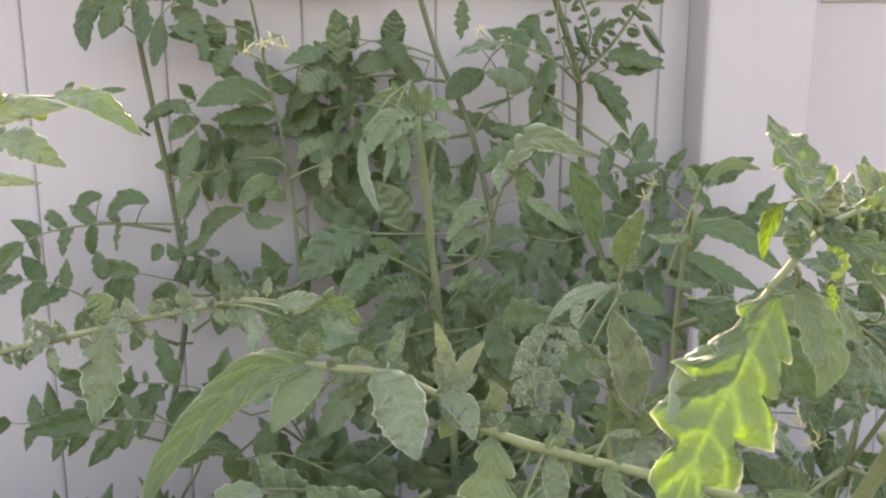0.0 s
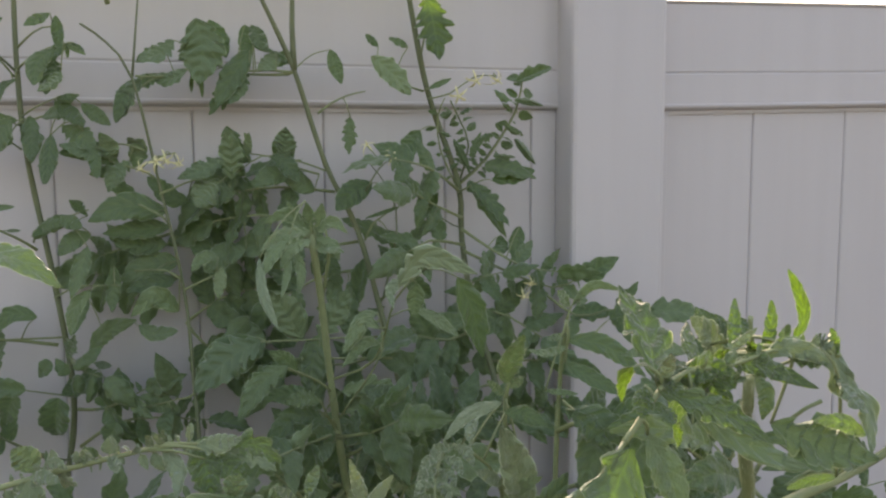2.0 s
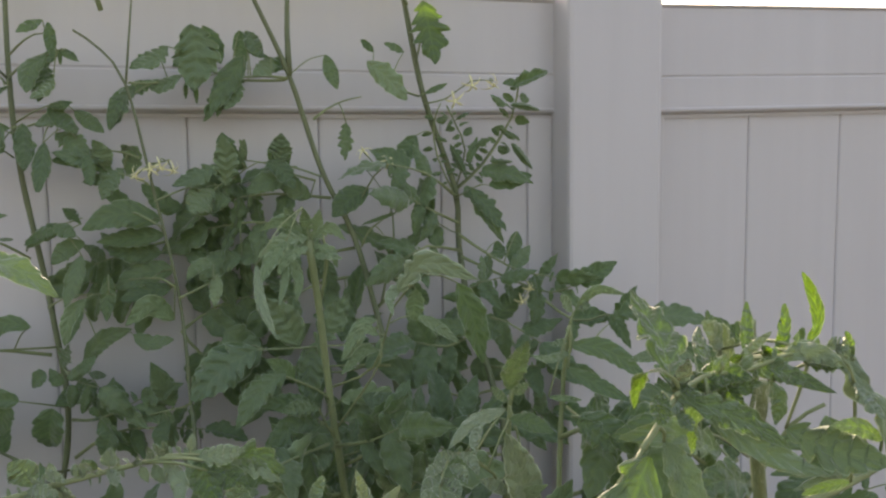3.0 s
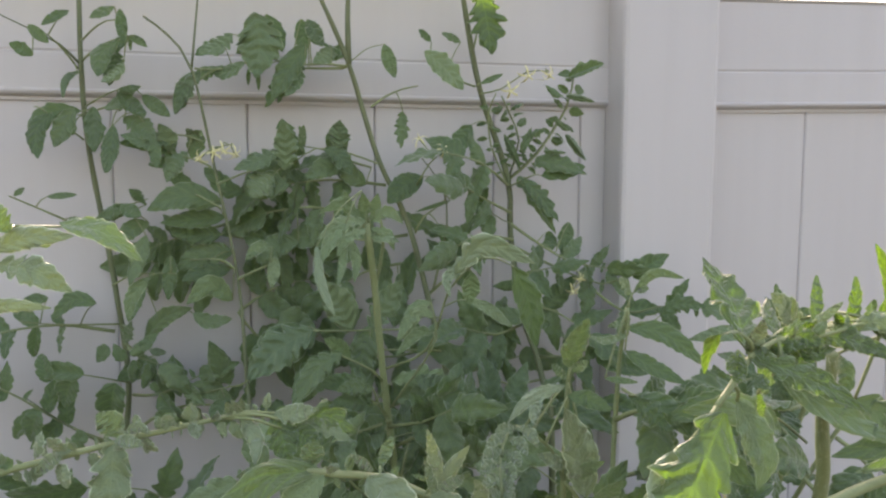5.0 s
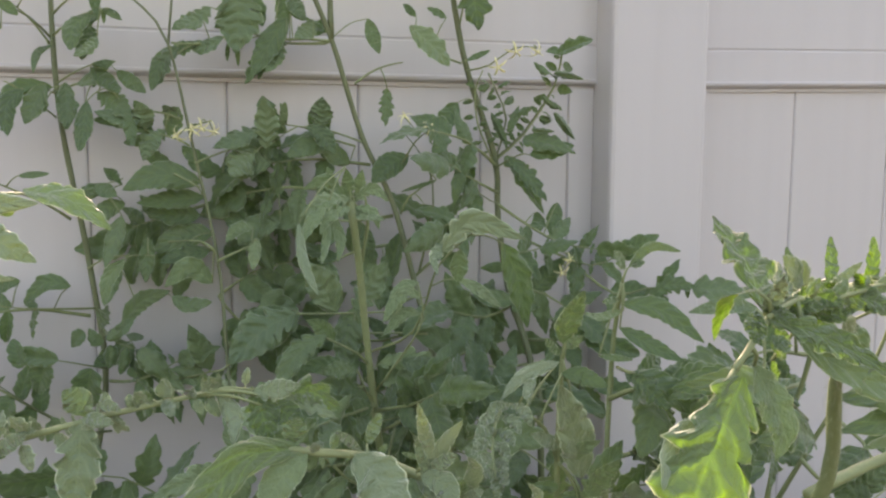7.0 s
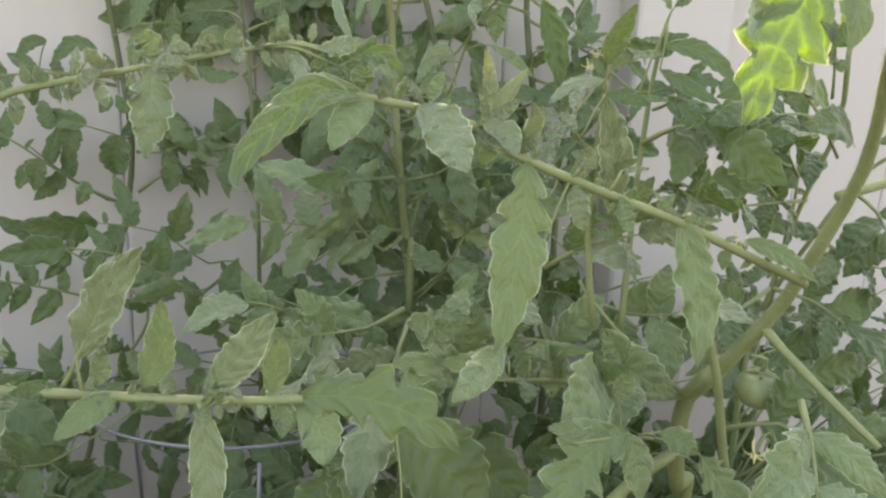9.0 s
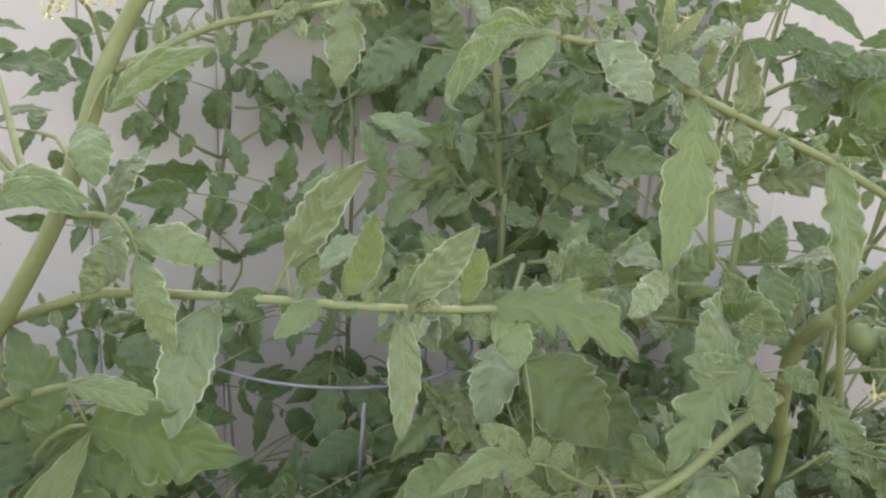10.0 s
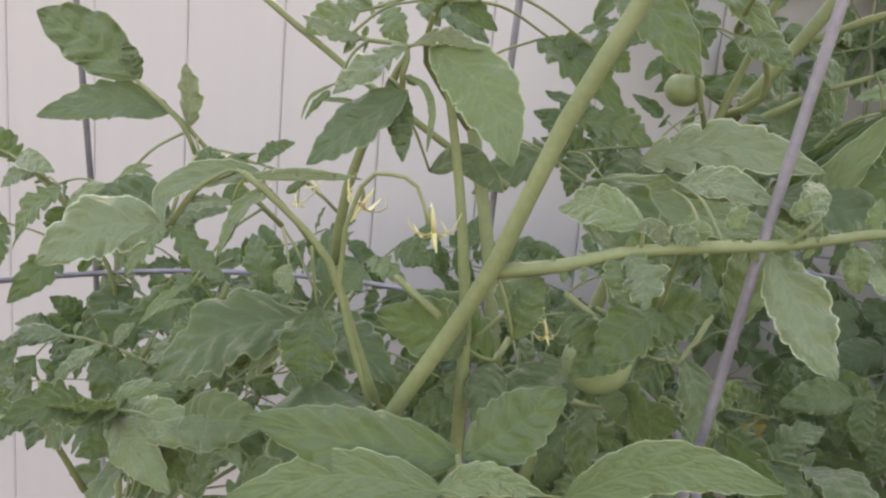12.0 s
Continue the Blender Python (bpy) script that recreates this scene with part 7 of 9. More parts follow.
bent(one, [(-0.400, 0.322, 1.364), (-0.391, 0.318, 1.364)], 0.0057, "oval", "")
bent(one, [(-0.376, 0.316, 1.365), (-0.374, 0.313, 1.363), (-0.371, 0.310, 1.361)], 0.0061, "oval")
bent(one, [(-0.366, 0.312, 1.366), (-0.359, 0.308, 1.366)], 0.0058, "oval", "d")
bent(one, [(-0.348, 0.306, 1.367), (-0.344, 0.302, 1.363), (-0.344, 0.298, 1.357)], 0.0077, "long")
bent(one, [(-0.338, 0.303, 1.372), (-0.314, 0.296, 1.373), (-0.293, 0.290, 1.366), (-0.278, 0.285, 1.353)], 0.0290, "lobed", "", cup=0.1, wave=0.6)
bent(one, [(-0.337, 0.303, 1.368), (-0.330, 0.297, 1.360), (-0.329, 0.290, 1.349)], 0.0172, "long")
bent(one, [(-0.345, 0.306, 1.369), (-0.340, 0.300, 1.359)], 0.0084, "oval")
bent(one, [(-0.367, 0.310, 1.367), (-0.371, 0.300, 1.376)], 0.0120, "oval")
bent(one, [(-0.447, 0.335, 1.365), (-0.447, 0.325, 1.360)], 0.0095, "oval")
frills(one, [(-0.548, 0.372, 1.338), (-0.525, 0.360, 1.351), (-0.500, 0.348, 1.362), (-0.470, 0.341, 1.364), (-0.439, 0.333, 1.365), (-0.406, 0.325, 1.365), (-0.376, 0.316, 1.366), (-0.346, 0.306, 1.369), (-0.336, 0.302, 1.371)], 26, 0.007, "d")
one = rachis(left_front, [(-0.428, 0.334, 1.365), (-0.423, 0.334, 1.374), (-0.417, 0.330, 1.387)], 0.0011, 0.0009)
leaf(left_front, [(-0.511, 0.355, 1.395), (-0.489, 0.347, 1.395), (-0.482, 0.340, 1.382)], 2, 0.040, "r", "y", wild=0.8)
one = rachis(left_front, [(-0.568, 0.450, 1.453), (-0.568, 0.450, 1.467), (-0.569, 0.450, 1.477)], 0.0014, 0.0007)
leaflet(one, (-0.567, 0.440, 1.450), (-0.605, 0.440, 1.442), 0.013, "r", -30)
leaflet(one, (-0.561, 0.440, 1.448), (-0.524, 0.440, 1.441), 0.016, "f", -25)
leaflet(one, (-0.559, 0.420, 1.422), (-0.531, 0.420, 1.429), 0.009, "r", -40)
leaflet(one, (-0.568, 0.450, 1.464), (-0.569, 0.450, 1.483), 0.013, "f")
leaflet(one, (-0.571, 0.450, 1.466), (-0.601, 0.450, 1.472), 0.012, "f", -20)
leaflet(one, (-0.566, 0.450, 1.467), (-0.549, 0.450, 1.467), 0.008, "f", -30)
leaflet(one, (-0.599, 0.440, 1.444), (-0.572, 0.440, 1.443), 0.008, "r", -40)
leaflet(one, (-0.563, 0.440, 1.455), (-0.551, 0.440, 1.458), 0.009, "o")
leaflet(one, (-0.565, 0.430, 1.440), (-0.591, 0.430, 1.442), 0.009, "r", -40)
leaflet(one, (-0.574, 0.450, 1.474), (-0.594, 0.450, 1.483), 0.011, "f")
one = rachis(left_front, [(-0.534, 0.370, 1.409), (-0.552, 0.367, 1.433), (-0.570, 0.363, 1.441), (-0.581, 0.360, 1.444)], 0.0011, 0.0006)
leaflet(one, (-0.579, 0.360, 1.442), (-0.624, 0.340, 1.429), 0.011, "f", -25, tone="y")
leaflet(one, (-0.601, 0.360, 1.451), (-0.577, 0.360, 1.463), 0.008, "f", -20, tone="y")
leaflet(one, (-0.606, 0.360, 1.447), (-0.627, 0.340, 1.436), 0.012, "f", -15, tone="y")
leaflet(one, (-0.555, 0.370, 1.430), (-0.588, 0.350, 1.421), 0.010, "f", -30, tone="y")
leaflet(one, (-0.605, 0.350, 1.432), (-0.617, 0.350, 1.418), 0.009, "f", tone="y")
leaflet(one, (-0.618, 0.350, 1.442), (-0.641, 0.340, 1.427), 0.010, "f", -15, tone="y")
leaflet(one, (-0.621, 0.350, 1.445), (-0.644, 0.340, 1.443), 0.009, "f", -15, tone="y")
leaflet(one, (-0.569, 0.360, 1.441), (-0.593, 0.350, 1.435), 0.008, "f", -25, tone="y")
leaflet(one, (-0.583, 0.360, 1.444), (-0.607, 0.360, 1.449), 0.008, "r", -30)
leaflet(one, (-0.578, 0.360, 1.446), (-0.565, 0.360, 1.453), 0.007, "f", tone="y")
leaflet(one, (-0.563, 0.370, 1.436), (-0.544, 0.370, 1.447), 0.007, "r")
one = rachis(left_front, [(-0.697, 0.300, 1.449), (-0.671, 0.300, 1.454), (-0.641, 0.300, 1.456), (-0.628, 0.300, 1.452)], 0.0011, 0.0006)
leaflet(one, (-0.633, 0.300, 1.455), (-0.637, 0.300, 1.438), 0.012, "f")
leaflet(one, (-0.629, 0.300, 1.453), (-0.597, 0.290, 1.424), 0.012, "d")
leaflet(one, (-0.660, 0.300, 1.446), (-0.648, 0.300, 1.418), 0.009, "d")
leaflet(one, (-0.647, 0.300, 1.456), (-0.659, 0.300, 1.458), 0.006, "f")
leaflet(one, (-0.641, 0.300, 1.457), (-0.638, 0.300, 1.460), 0.005, "o")
leaflet(one, (-0.494, 0.355, 1.439), (-0.448, 0.330, 1.468), 0.014, "r", tone="y")
leaflet(one, (-0.500, 0.350, 1.435), (-0.494, 0.330, 1.413), 0.018, "r", tone="y")
leaflet(one, (-0.532, 0.330, 1.406), (-0.488, 0.300, 1.414), 0.011, "d", tone="y")
leaflet(one, (-0.547, 0.360, 1.255), (-0.503, 0.330, 1.308), 0.016, "f", 40)
one = rachis(left_front, [(-0.520, 0.400, 1.562), (-0.495, 0.420, 1.576), (-0.466, 0.440, 1.581), (-0.426, 0.450, 1.580)], 0.0014, 0.0006)
leaflet(one, (-0.427, 0.450, 1.582), (-0.387, 0.440, 1.563), 0.013, "f", -20, tone="y")
leaflet(one, (-0.460, 0.450, 1.569), (-0.418, 0.440, 1.576), 0.012, "r", 20, tone="y")
leaflet(one, (-0.453, 0.440, 1.563), (-0.418, 0.430, 1.550), 0.015, "l", tone="y")
leaflet(one, (-0.436, 0.450, 1.579), (-0.434, 0.450, 1.569), 0.009, "f", tone="y")
leaflet(one, (-0.461, 0.430, 1.542), (-0.425, 0.420, 1.544), 0.007, "r", 20, tone="y")
leaflet(one, (-0.447, 0.440, 1.578), (-0.460, 0.440, 1.593), 0.012, "f", tone="y")
leaflet(one, (-0.471, 0.430, 1.579), (-0.474, 0.410, 1.544), 0.017, "r", tone="y")
leaf(left_front, [(-0.527, 0.370, 1.398), (-0.555, 0.413, 1.404), (-0.592, 0.457, 1.398), (-0.631, 0.500, 1.377)], 2, 0.022, "d")
leaf(left_front, [(-0.529, 0.370, 1.400), (-0.568, 0.413, 1.389), (-0.609, 0.457, 1.373), (-0.646, 0.500, 1.349)], 3, 0.022, "d")
leaf(left_front, [(-0.525, 0.370, 1.396), (-0.525, 0.413, 1.400), (-0.540, 0.457, 1.409), (-0.584, 0.500, 1.407)], 2, 0.020, "d")
one = rachis(left_front, [(-0.563, 0.310, 1.396), (-0.565, 0.290, 1.409), (-0.570, 0.270, 1.415)], 0.0011, 0.0006)
bent(one, [(-0.572, 0.280, 1.412), (-0.561, 0.273, 1.398), (-0.549, 0.268, 1.391), (-0.547, 0.265, 1.384)], 0.0144, "long", "d", wave=1.3)
bent(one, [(-0.530, 0.310, 1.410), (-0.510, 0.305, 1.417), (-0.492, 0.300, 1.410)], 0.0115, "oval", "y")
bent(one, [(-0.573, 0.285, 1.410), (-0.546, 0.293, 1.405), (-0.520, 0.300, 1.399)], 0.0093, "long", "d")
leaflet(one, (-0.573, 0.270, 1.415), (-0.597, 0.220, 1.411), 0.025, "l", tone="y")
leaflet(one, (-0.567, 0.270, 1.418), (-0.583, 0.260, 1.433), 0.017, "l", tone="y")
leaflet(one, (-0.570, 0.270, 1.415), (-0.582, 0.255, 1.427), 0.011, "r", tone="y")
leaflet(one, (-0.563, 0.270, 1.417), (-0.567, 0.270, 1.426), 0.009, "r", tone="y")
leaflet(one, (-0.568, 0.280, 1.411), (-0.542, 0.270, 1.407), 0.011, "l", tone="y")
leaflet(one, (-0.564, 0.300, 1.403), (-0.517, 0.280, 1.405), 0.012, "r", tone="y")
leaflet(one, (-0.565, 0.270, 1.415), (-0.575, 0.270, 1.422), 0.010, "r", tone="y")
leaflet(one, (-0.552, 0.310, 1.394), (-0.550, 0.310, 1.380), 0.011, "l", tone="y")
truss(left_front, [(-0.494, 0.360, 1.463), (-0.496, 0.355, 1.475), (-0.498, 0.350, 1.481), (-0.506, 0.345, 1.488), (-0.516, 0.340, 1.492)], [((-0.509, 0.340, 1.477), (-0.3, -0.6, -0.6)), ((-0.504, 0.340, 1.480), (0.5, -0.6, -0.5)), ((-0.495, 0.340, 1.483), (0.2, -0.8, -0.4)), ((-0.487, 0.340, 1.484), (0.6, -0.6, 0.0)), ((-0.520, 0.340, 1.489), (-0.4, -0.6, 0.3))], 0.0064)

near_left = plant("near tomato plant with a thick hairy stem, flowers and green tomatoes", -0.980, 0.220)
big = stem(near_left, [(-0.980, 0.220, 0.000), (-0.885, 0.196, 0.556), (-0.742, 0.160, 1.112), (-0.733, 0.155, 1.138), (-0.713, 0.150, 1.179), (-0.694, 0.145, 1.214), (-0.678, 0.140, 1.246), (-0.660, 0.135, 1.296), (-0.630, 0.130, 1.361), (-0.624, 0.120, 1.401), (-0.620, 0.115, 1.419), (-0.615, 0.110, 1.432), (-0.611, 0.105, 1.445)], 0.0054, 0.0029)
fuzz(big, 900, 0.002, 8)
big = stem(near_left, [(-0.640, 0.140, 1.339), (-0.636, 0.147, 1.365), (-0.633, 0.153, 1.387), (-0.635, 0.160, 1.402)], 0.0023, 0.0016)
big = stem(near_left, [(-0.692, 0.200, 1.116), (-0.693, 0.200, 1.149), (-0.694, 0.200, 1.197), (-0.699, 0.200, 1.239), (-0.705, 0.200, 1.274), (-0.712, 0.200, 1.304), (-0.718, 0.200, 1.315)], 0.0035, 0.0013)
big = stem(near_left, [(-0.720, 0.160, 1.174), (-0.730, 0.152, 1.206), (-0.740, 0.145, 1.237), (-0.756, 0.138, 1.256), (-0.768, 0.130, 1.268)], 0.0019, 0.0011)
big = stem(near_left, [(-0.687, 0.250, 1.258), (-0.719, 0.250, 1.275), (-0.771, 0.240, 1.309), (-0.808, 0.235, 1.335), (-0.830, 0.230, 1.351)], 0.002, 0.0013)
big = stem(near_left, [(-0.774, 0.260, 1.203), (-0.767, 0.253, 1.249), (-0.748, 0.247, 1.300), (-0.739, 0.240, 1.314)], 0.0028, 0.0016)
big = stem(near_left, [(-0.701, 0.170, 1.214), (-0.719, 0.175, 1.225), (-0.722, 0.180, 1.225)], 0.0018, 0.0013)
one = rachis(near_left, [(-0.678, 0.142, 1.242), (-0.655, 0.148, 1.246), (-0.636, 0.153, 1.252), (-0.607, 0.157, 1.257), (-0.578, 0.165, 1.260), (-0.554, 0.172, 1.265), (-0.530, 0.178, 1.269)], 0.0027, 0.0018)
bent(one, [(-0.584, 0.165, 1.256), (-0.574, 0.156, 1.241), (-0.568, 0.149, 1.229), (-0.561, 0.143, 1.220)], 0.0217, "long", "d", wave=1.6)
bent(one, [(-0.634, 0.152, 1.252), (-0.628, 0.146, 1.246), (-0.627, 0.140, 1.236)], 0.0183, "lobed", "d", wave=1.3)
bent(one, [(-0.620, 0.154, 1.256), (-0.627, 0.150, 1.263), (-0.633, 0.148, 1.262)], 0.0070, "oval", "d")
bent(one, [(-0.620, 0.156, 1.263), (-0.611, 0.150, 1.259)], 0.0082, "oval")
bent(one, [(-0.617, 0.200, 1.271), (-0.599, 0.195, 1.275), (-0.579, 0.190, 1.271)], 0.0132, "long")
bent(one, [(-0.636, 0.160, 1.251), (-0.642, 0.157, 1.256), (-0.648, 0.155, 1.260)], 0.0040, "strap", "d")
bent(one, [(-0.548, 0.172, 1.263), (-0.546, 0.167, 1.254), (-0.539, 0.160, 1.245)], 0.0118, "long", "d")
bent(one, [(-0.577, 0.168, 1.260), (-0.571, 0.166, 1.268), (-0.569, 0.165, 1.262)], 0.0044, "oval", "d")
frills(one, [(-0.678, 0.142, 1.242), (-0.655, 0.148, 1.246), (-0.636, 0.153, 1.252), (-0.607, 0.157, 1.257), (-0.578, 0.165, 1.260), (-0.554, 0.172, 1.265), (-0.530, 0.178, 1.269)], 26, 0.006, "y")
leaflet(one, (-0.611, 0.157, 1.259), (-0.611, 0.157, 1.266), 0.010, "o", tone="y")
leaflet(one, (-0.617, 0.156, 1.256), (-0.620, 0.156, 1.263), 0.010, "r", tone="y")
leaflet(one, (-0.574, 0.165, 1.261), (-0.585, 0.165, 1.268), 0.006, "o", tone="y")
one = rachis(near_left, [(-0.732, 0.210, 1.292), (-0.731, 0.200, 1.306), (-0.730, 0.200, 1.317), (-0.751, 0.215, 1.319), (-0.780, 0.235, 1.323)], 0.0013, 0.001)
bent(one, [(-0.728, 0.200, 1.299), (-0.745, 0.194, 1.286), (-0.765, 0.185, 1.266)], 0.0215, "long", "k")
bent(one, [(-0.739, 0.210, 1.304), (-0.732, 0.205, 1.288), (-0.728, 0.200, 1.270)], 0.0130, "long", "k")
bent(one, [(-0.731, 0.200, 1.317), (-0.742, 0.192, 1.309), (-0.754, 0.180, 1.296)], 0.0151, "cut", "d", wave=1.4)
bent(one, [(-0.754, 0.215, 1.319), (-0.765, 0.208, 1.321), (-0.776, 0.200, 1.326)], 0.0091, "cut", "d")
bent(one, [(-0.720, 0.200, 1.318), (-0.699, 0.189, 1.307), (-0.687, 0.180, 1.293), (-0.679, 0.170, 1.276)], 0.0277, "long", wave=0.7)
bent(one, [(-0.759, 0.200, 1.300), (-0.770, 0.200, 1.293), (-0.774, 0.200, 1.283)], 0.0022, "strap")
bent(one, [(-0.745, 0.200, 1.292), (-0.757, 0.200, 1.293), (-0.769, 0.200, 1.292)], 0.0026, "strap")
bent(one, [(-0.731, 0.200, 1.306), (-0.721, 0.197, 1.302), (-0.716, 0.194, 1.292), (-0.716, 0.190, 1.276)], 0.0035, "strap")
bent(one, [(-0.737, 0.250, 1.340), (-0.721, 0.246, 1.337), (-0.702, 0.240, 1.323)], 0.0140, "long", "k")
bent(one, [(-0.720, 0.220, 1.265), (-0.704, 0.212, 1.273), (-0.684, 0.200, 1.262)], 0.0141, "oval", "k")
bent(one, [(-0.727, 0.200, 1.319), (-0.713, 0.195, 1.323), (-0.698, 0.190, 1.318)], 0.0090, "cut", "d", roll=0.4)
frills(one, [(-0.732, 0.210, 1.292), (-0.731, 0.200, 1.306), (-0.730, 0.200, 1.317), (-0.751, 0.215, 1.319), (-0.780, 0.235, 1.323)], 8, 0.006, "y")
leaflet(one, (-0.755, 0.180, 1.297), (-0.763, 0.180, 1.286), 0.004, "d")
one = rachis(near_left, [(-0.829, 0.232, 1.350), (-0.851, 0.240, 1.360), (-0.886, 0.250, 1.364), (-0.926, 0.260, 1.365)], 0.001, 0.0008)
frills(one, [(-0.829, 0.232, 1.350), (-0.851, 0.240, 1.360), (-0.886, 0.250, 1.364), (-0.926, 0.260, 1.365)], 10, 0.007, "y")
leaflet(one, (-0.830, 0.235, 1.351), (-0.839, 0.235, 1.342), 0.012, "f", tone="y")
leaflet(one, (-0.828, 0.235, 1.353), (-0.828, 0.235, 1.362), 0.007, "r", tone="y")
leaflet(one, (-0.806, 0.235, 1.338), (-0.790, 0.235, 1.342), 0.004, "r", tone="y")
leaflet(one, (-0.834, 0.235, 1.354), (-0.846, 0.235, 1.357), 0.007, "r", tone="y")
leaflet(one, (-0.853, 0.235, 1.361), (-0.849, 0.235, 1.366), 0.006, "f", tone="y")
leaflet(one, (-0.868, 0.235, 1.363), (-0.899, 0.235, 1.359), 0.009, "f", tone="y")
one = rachis(near_left, [(-0.529, 0.172, 1.272), (-0.514, 0.177, 1.273), (-0.498, 0.181, 1.272), (-0.485, 0.178, 1.271)], 0.001, 0.0007)
leaflet(one, (-0.501, 0.181, 1.274), (-0.459, 0.157, 1.271), 0.026, "f", -10, tone="y")
leaflet(one, (-0.499, 0.190, 1.275), (-0.476, 0.200, 1.275), 0.013, "l", tone="y")
leaflet(one, (-0.498, 0.178, 1.271), (-0.504, 0.178, 1.263), 0.009, "r", tone="y")
leaflet(one, (-0.510, 0.180, 1.272), (-0.514, 0.180, 1.286), 0.006, "r", tone="y")
leaflet(one, (-0.491, 0.250, 1.252), (-0.450, 0.297, 1.268), 0.020, "r", tone="y")
truss(near_left, [(-0.796, 0.340, 1.217), (-0.814, 0.327, 1.236), (-0.840, 0.313, 1.247), (-0.865, 0.300, 1.248)], [((-0.864, 0.300, 1.244), (-0.3, -0.6, -0.6)), ((-0.852, 0.300, 1.246), (0.3, -0.8, -0.3)), ((-0.842, 0.300, 1.237), (0.2, -0.6, -0.7)), ((-0.831, 0.300, 1.233), (0.5, -0.6, -0.4)), ((-0.810, 0.300, 1.228), (0.2, -0.8, -0.4)), ((-0.800, 0.300, 1.239), (0.5, -0.5, 0.2))], 0.0075)
leaflet(one, (-0.529, 0.170, 1.273), (-0.530, 0.210, 1.302), 0.012, "r", tone="y")
leaflet(one, (-0.524, 0.172, 1.264), (-0.492, 0.150, 1.238), 0.015, "f", tone="y")
leaflet(one, (-0.630, 0.155, 1.251), (-0.634, 0.145, 1.236), 0.018, "f", tone="y")
leaflet(one, (-0.556, 0.165, 1.262), (-0.552, 0.165, 1.246), 0.011, "r", tone="y")
leaflet(one, (-0.544, 0.165, 1.266), (-0.543, 0.165, 1.252), 0.007, "r", tone="y")
leaflet(one, (-0.630, 0.150, 1.263), (-0.660, 0.175, 1.262), 0.015, "f", tone="y")
leaflet(one, (-0.517, 0.165, 1.275), (-0.519, 0.165, 1.286), 0.005, "r", tone="y")
leaflet(one, (-0.553, 0.163, 1.269), (-0.552, 0.163, 1.280), 0.006, "f", tone="y")
leaflet(one, (-0.616, 0.158, 1.256), (-0.613, 0.158, 1.268), 0.008, "f", tone="y")
leaflet(one, (-0.615, 0.200, 1.274), (-0.582, 0.180, 1.272), 0.013, "f", tone="y")
leaflet(one, (-0.525, 0.165, 1.264), (-0.534, 0.165, 1.244), 0.006, "r", tone="y")
leaflet(one, (-0.665, 0.158, 1.237), (-0.664, 0.158, 1.227), 0.011, "f", tone="y")
leaflet(one, (-0.670, 0.150, 1.216), (-0.662, 0.150, 1.240), 0.013, "f")
leaflet(one, (-0.600, 0.158, 1.264), (-0.597, 0.158, 1.273), 0.007, "r", tone="y")
leaflet(one, (-0.573, 0.160, 1.269), (-0.568, 0.190, 1.281), 0.010, "r", tone="y")
leaflet(one, (-0.581, 0.158, 1.271), (-0.574, 0.158, 1.280), 0.006, "r", tone="y")
one = rachis(near_left, [(-0.795, 0.240, 1.227), (-0.820, 0.227, 1.254), (-0.836, 0.213, 1.276), (-0.851, 0.200, 1.293)], 0.0014, 0.0009)
bent(one, [(-0.851, 0.200, 1.293), (-0.868, 0.193, 1.308), (-0.888, 0.185, 1.318)], 0.0263, "oval", "k")
bent(one, [(-0.849, 0.200, 1.293), (-0.851, 0.198, 1.300), (-0.853, 0.195, 1.309)], 0.0098, "oval", "k")
bent(one, [(-0.839, 0.210, 1.280), (-0.863, 0.201, 1.283), (-0.893, 0.190, 1.273)], 0.0192, "long", "k")
bent(one, [(-0.833, 0.215, 1.273), (-0.831, 0.211, 1.285), (-0.830, 0.205, 1.302)], 0.0148, "oval", "d", roll=0.4)
bent(one, [(-0.820, 0.200, 1.264), (-0.806, 0.200, 1.260)], 0.0070, "oval")
leaflet(one, (-0.831, 0.220, 1.259), (-0.817, 0.220, 1.260), 0.011, "f")
one = rachis(near_left, [(-0.752, 0.160, 1.239), (-0.761, 0.150, 1.255), (-0.770, 0.140, 1.266), (-0.774, 0.130, 1.268)], 0.001, 0.0007)
bent(one, [(-0.768, 0.150, 1.265), (-0.782, 0.140, 1.265), (-0.793, 0.130, 1.261), (-0.796, 0.125, 1.255), (-0.792, 0.120, 1.248)], 0.0121, "long", "d", roll=0.25, cup=0.35)
bent(one, [(-0.801, 0.140, 1.244), (-0.820, 0.127, 1.243), (-0.836, 0.112, 1.230)], 0.0240, "long", "d", wave=1.3)
bent(one, [(-0.817, 0.170, 1.240), (-0.831, 0.168, 1.248), (-0.851, 0.165, 1.242)], 0.0172, "long", "k")
bent(one, [(-0.817, 0.170, 1.237), (-0.803, 0.167, 1.246), (-0.789, 0.165, 1.247)], 0.0119, "long", "k")
bent(one, [(-0.862, 0.200, 1.240), (-0.853, 0.200, 1.253), (-0.842, 0.200, 1.251)], 0.0041, "strap")
bent(one, [(-0.799, 0.135, 1.244), (-0.804, 0.131, 1.238), (-0.809, 0.125, 1.227)], 0.0098, "lobed", "y")
bent(one, [(-0.797, 0.135, 1.245), (-0.787, 0.131, 1.238), (-0.771, 0.125, 1.230)], 0.0134, "lobed", "")
bent(one, [(-0.764, 0.140, 1.262), (-0.772, 0.136, 1.253), (-0.777, 0.130, 1.236)], 0.0065, "long")
leaflet(one, (-0.768, 0.135, 1.266), (-0.728, 0.140, 1.269), 0.005, "r", 40, tone="y")
leaflet(one, (-0.761, 0.140, 1.261), (-0.775, 0.130, 1.240), 0.005, "f", 30, tone="y")
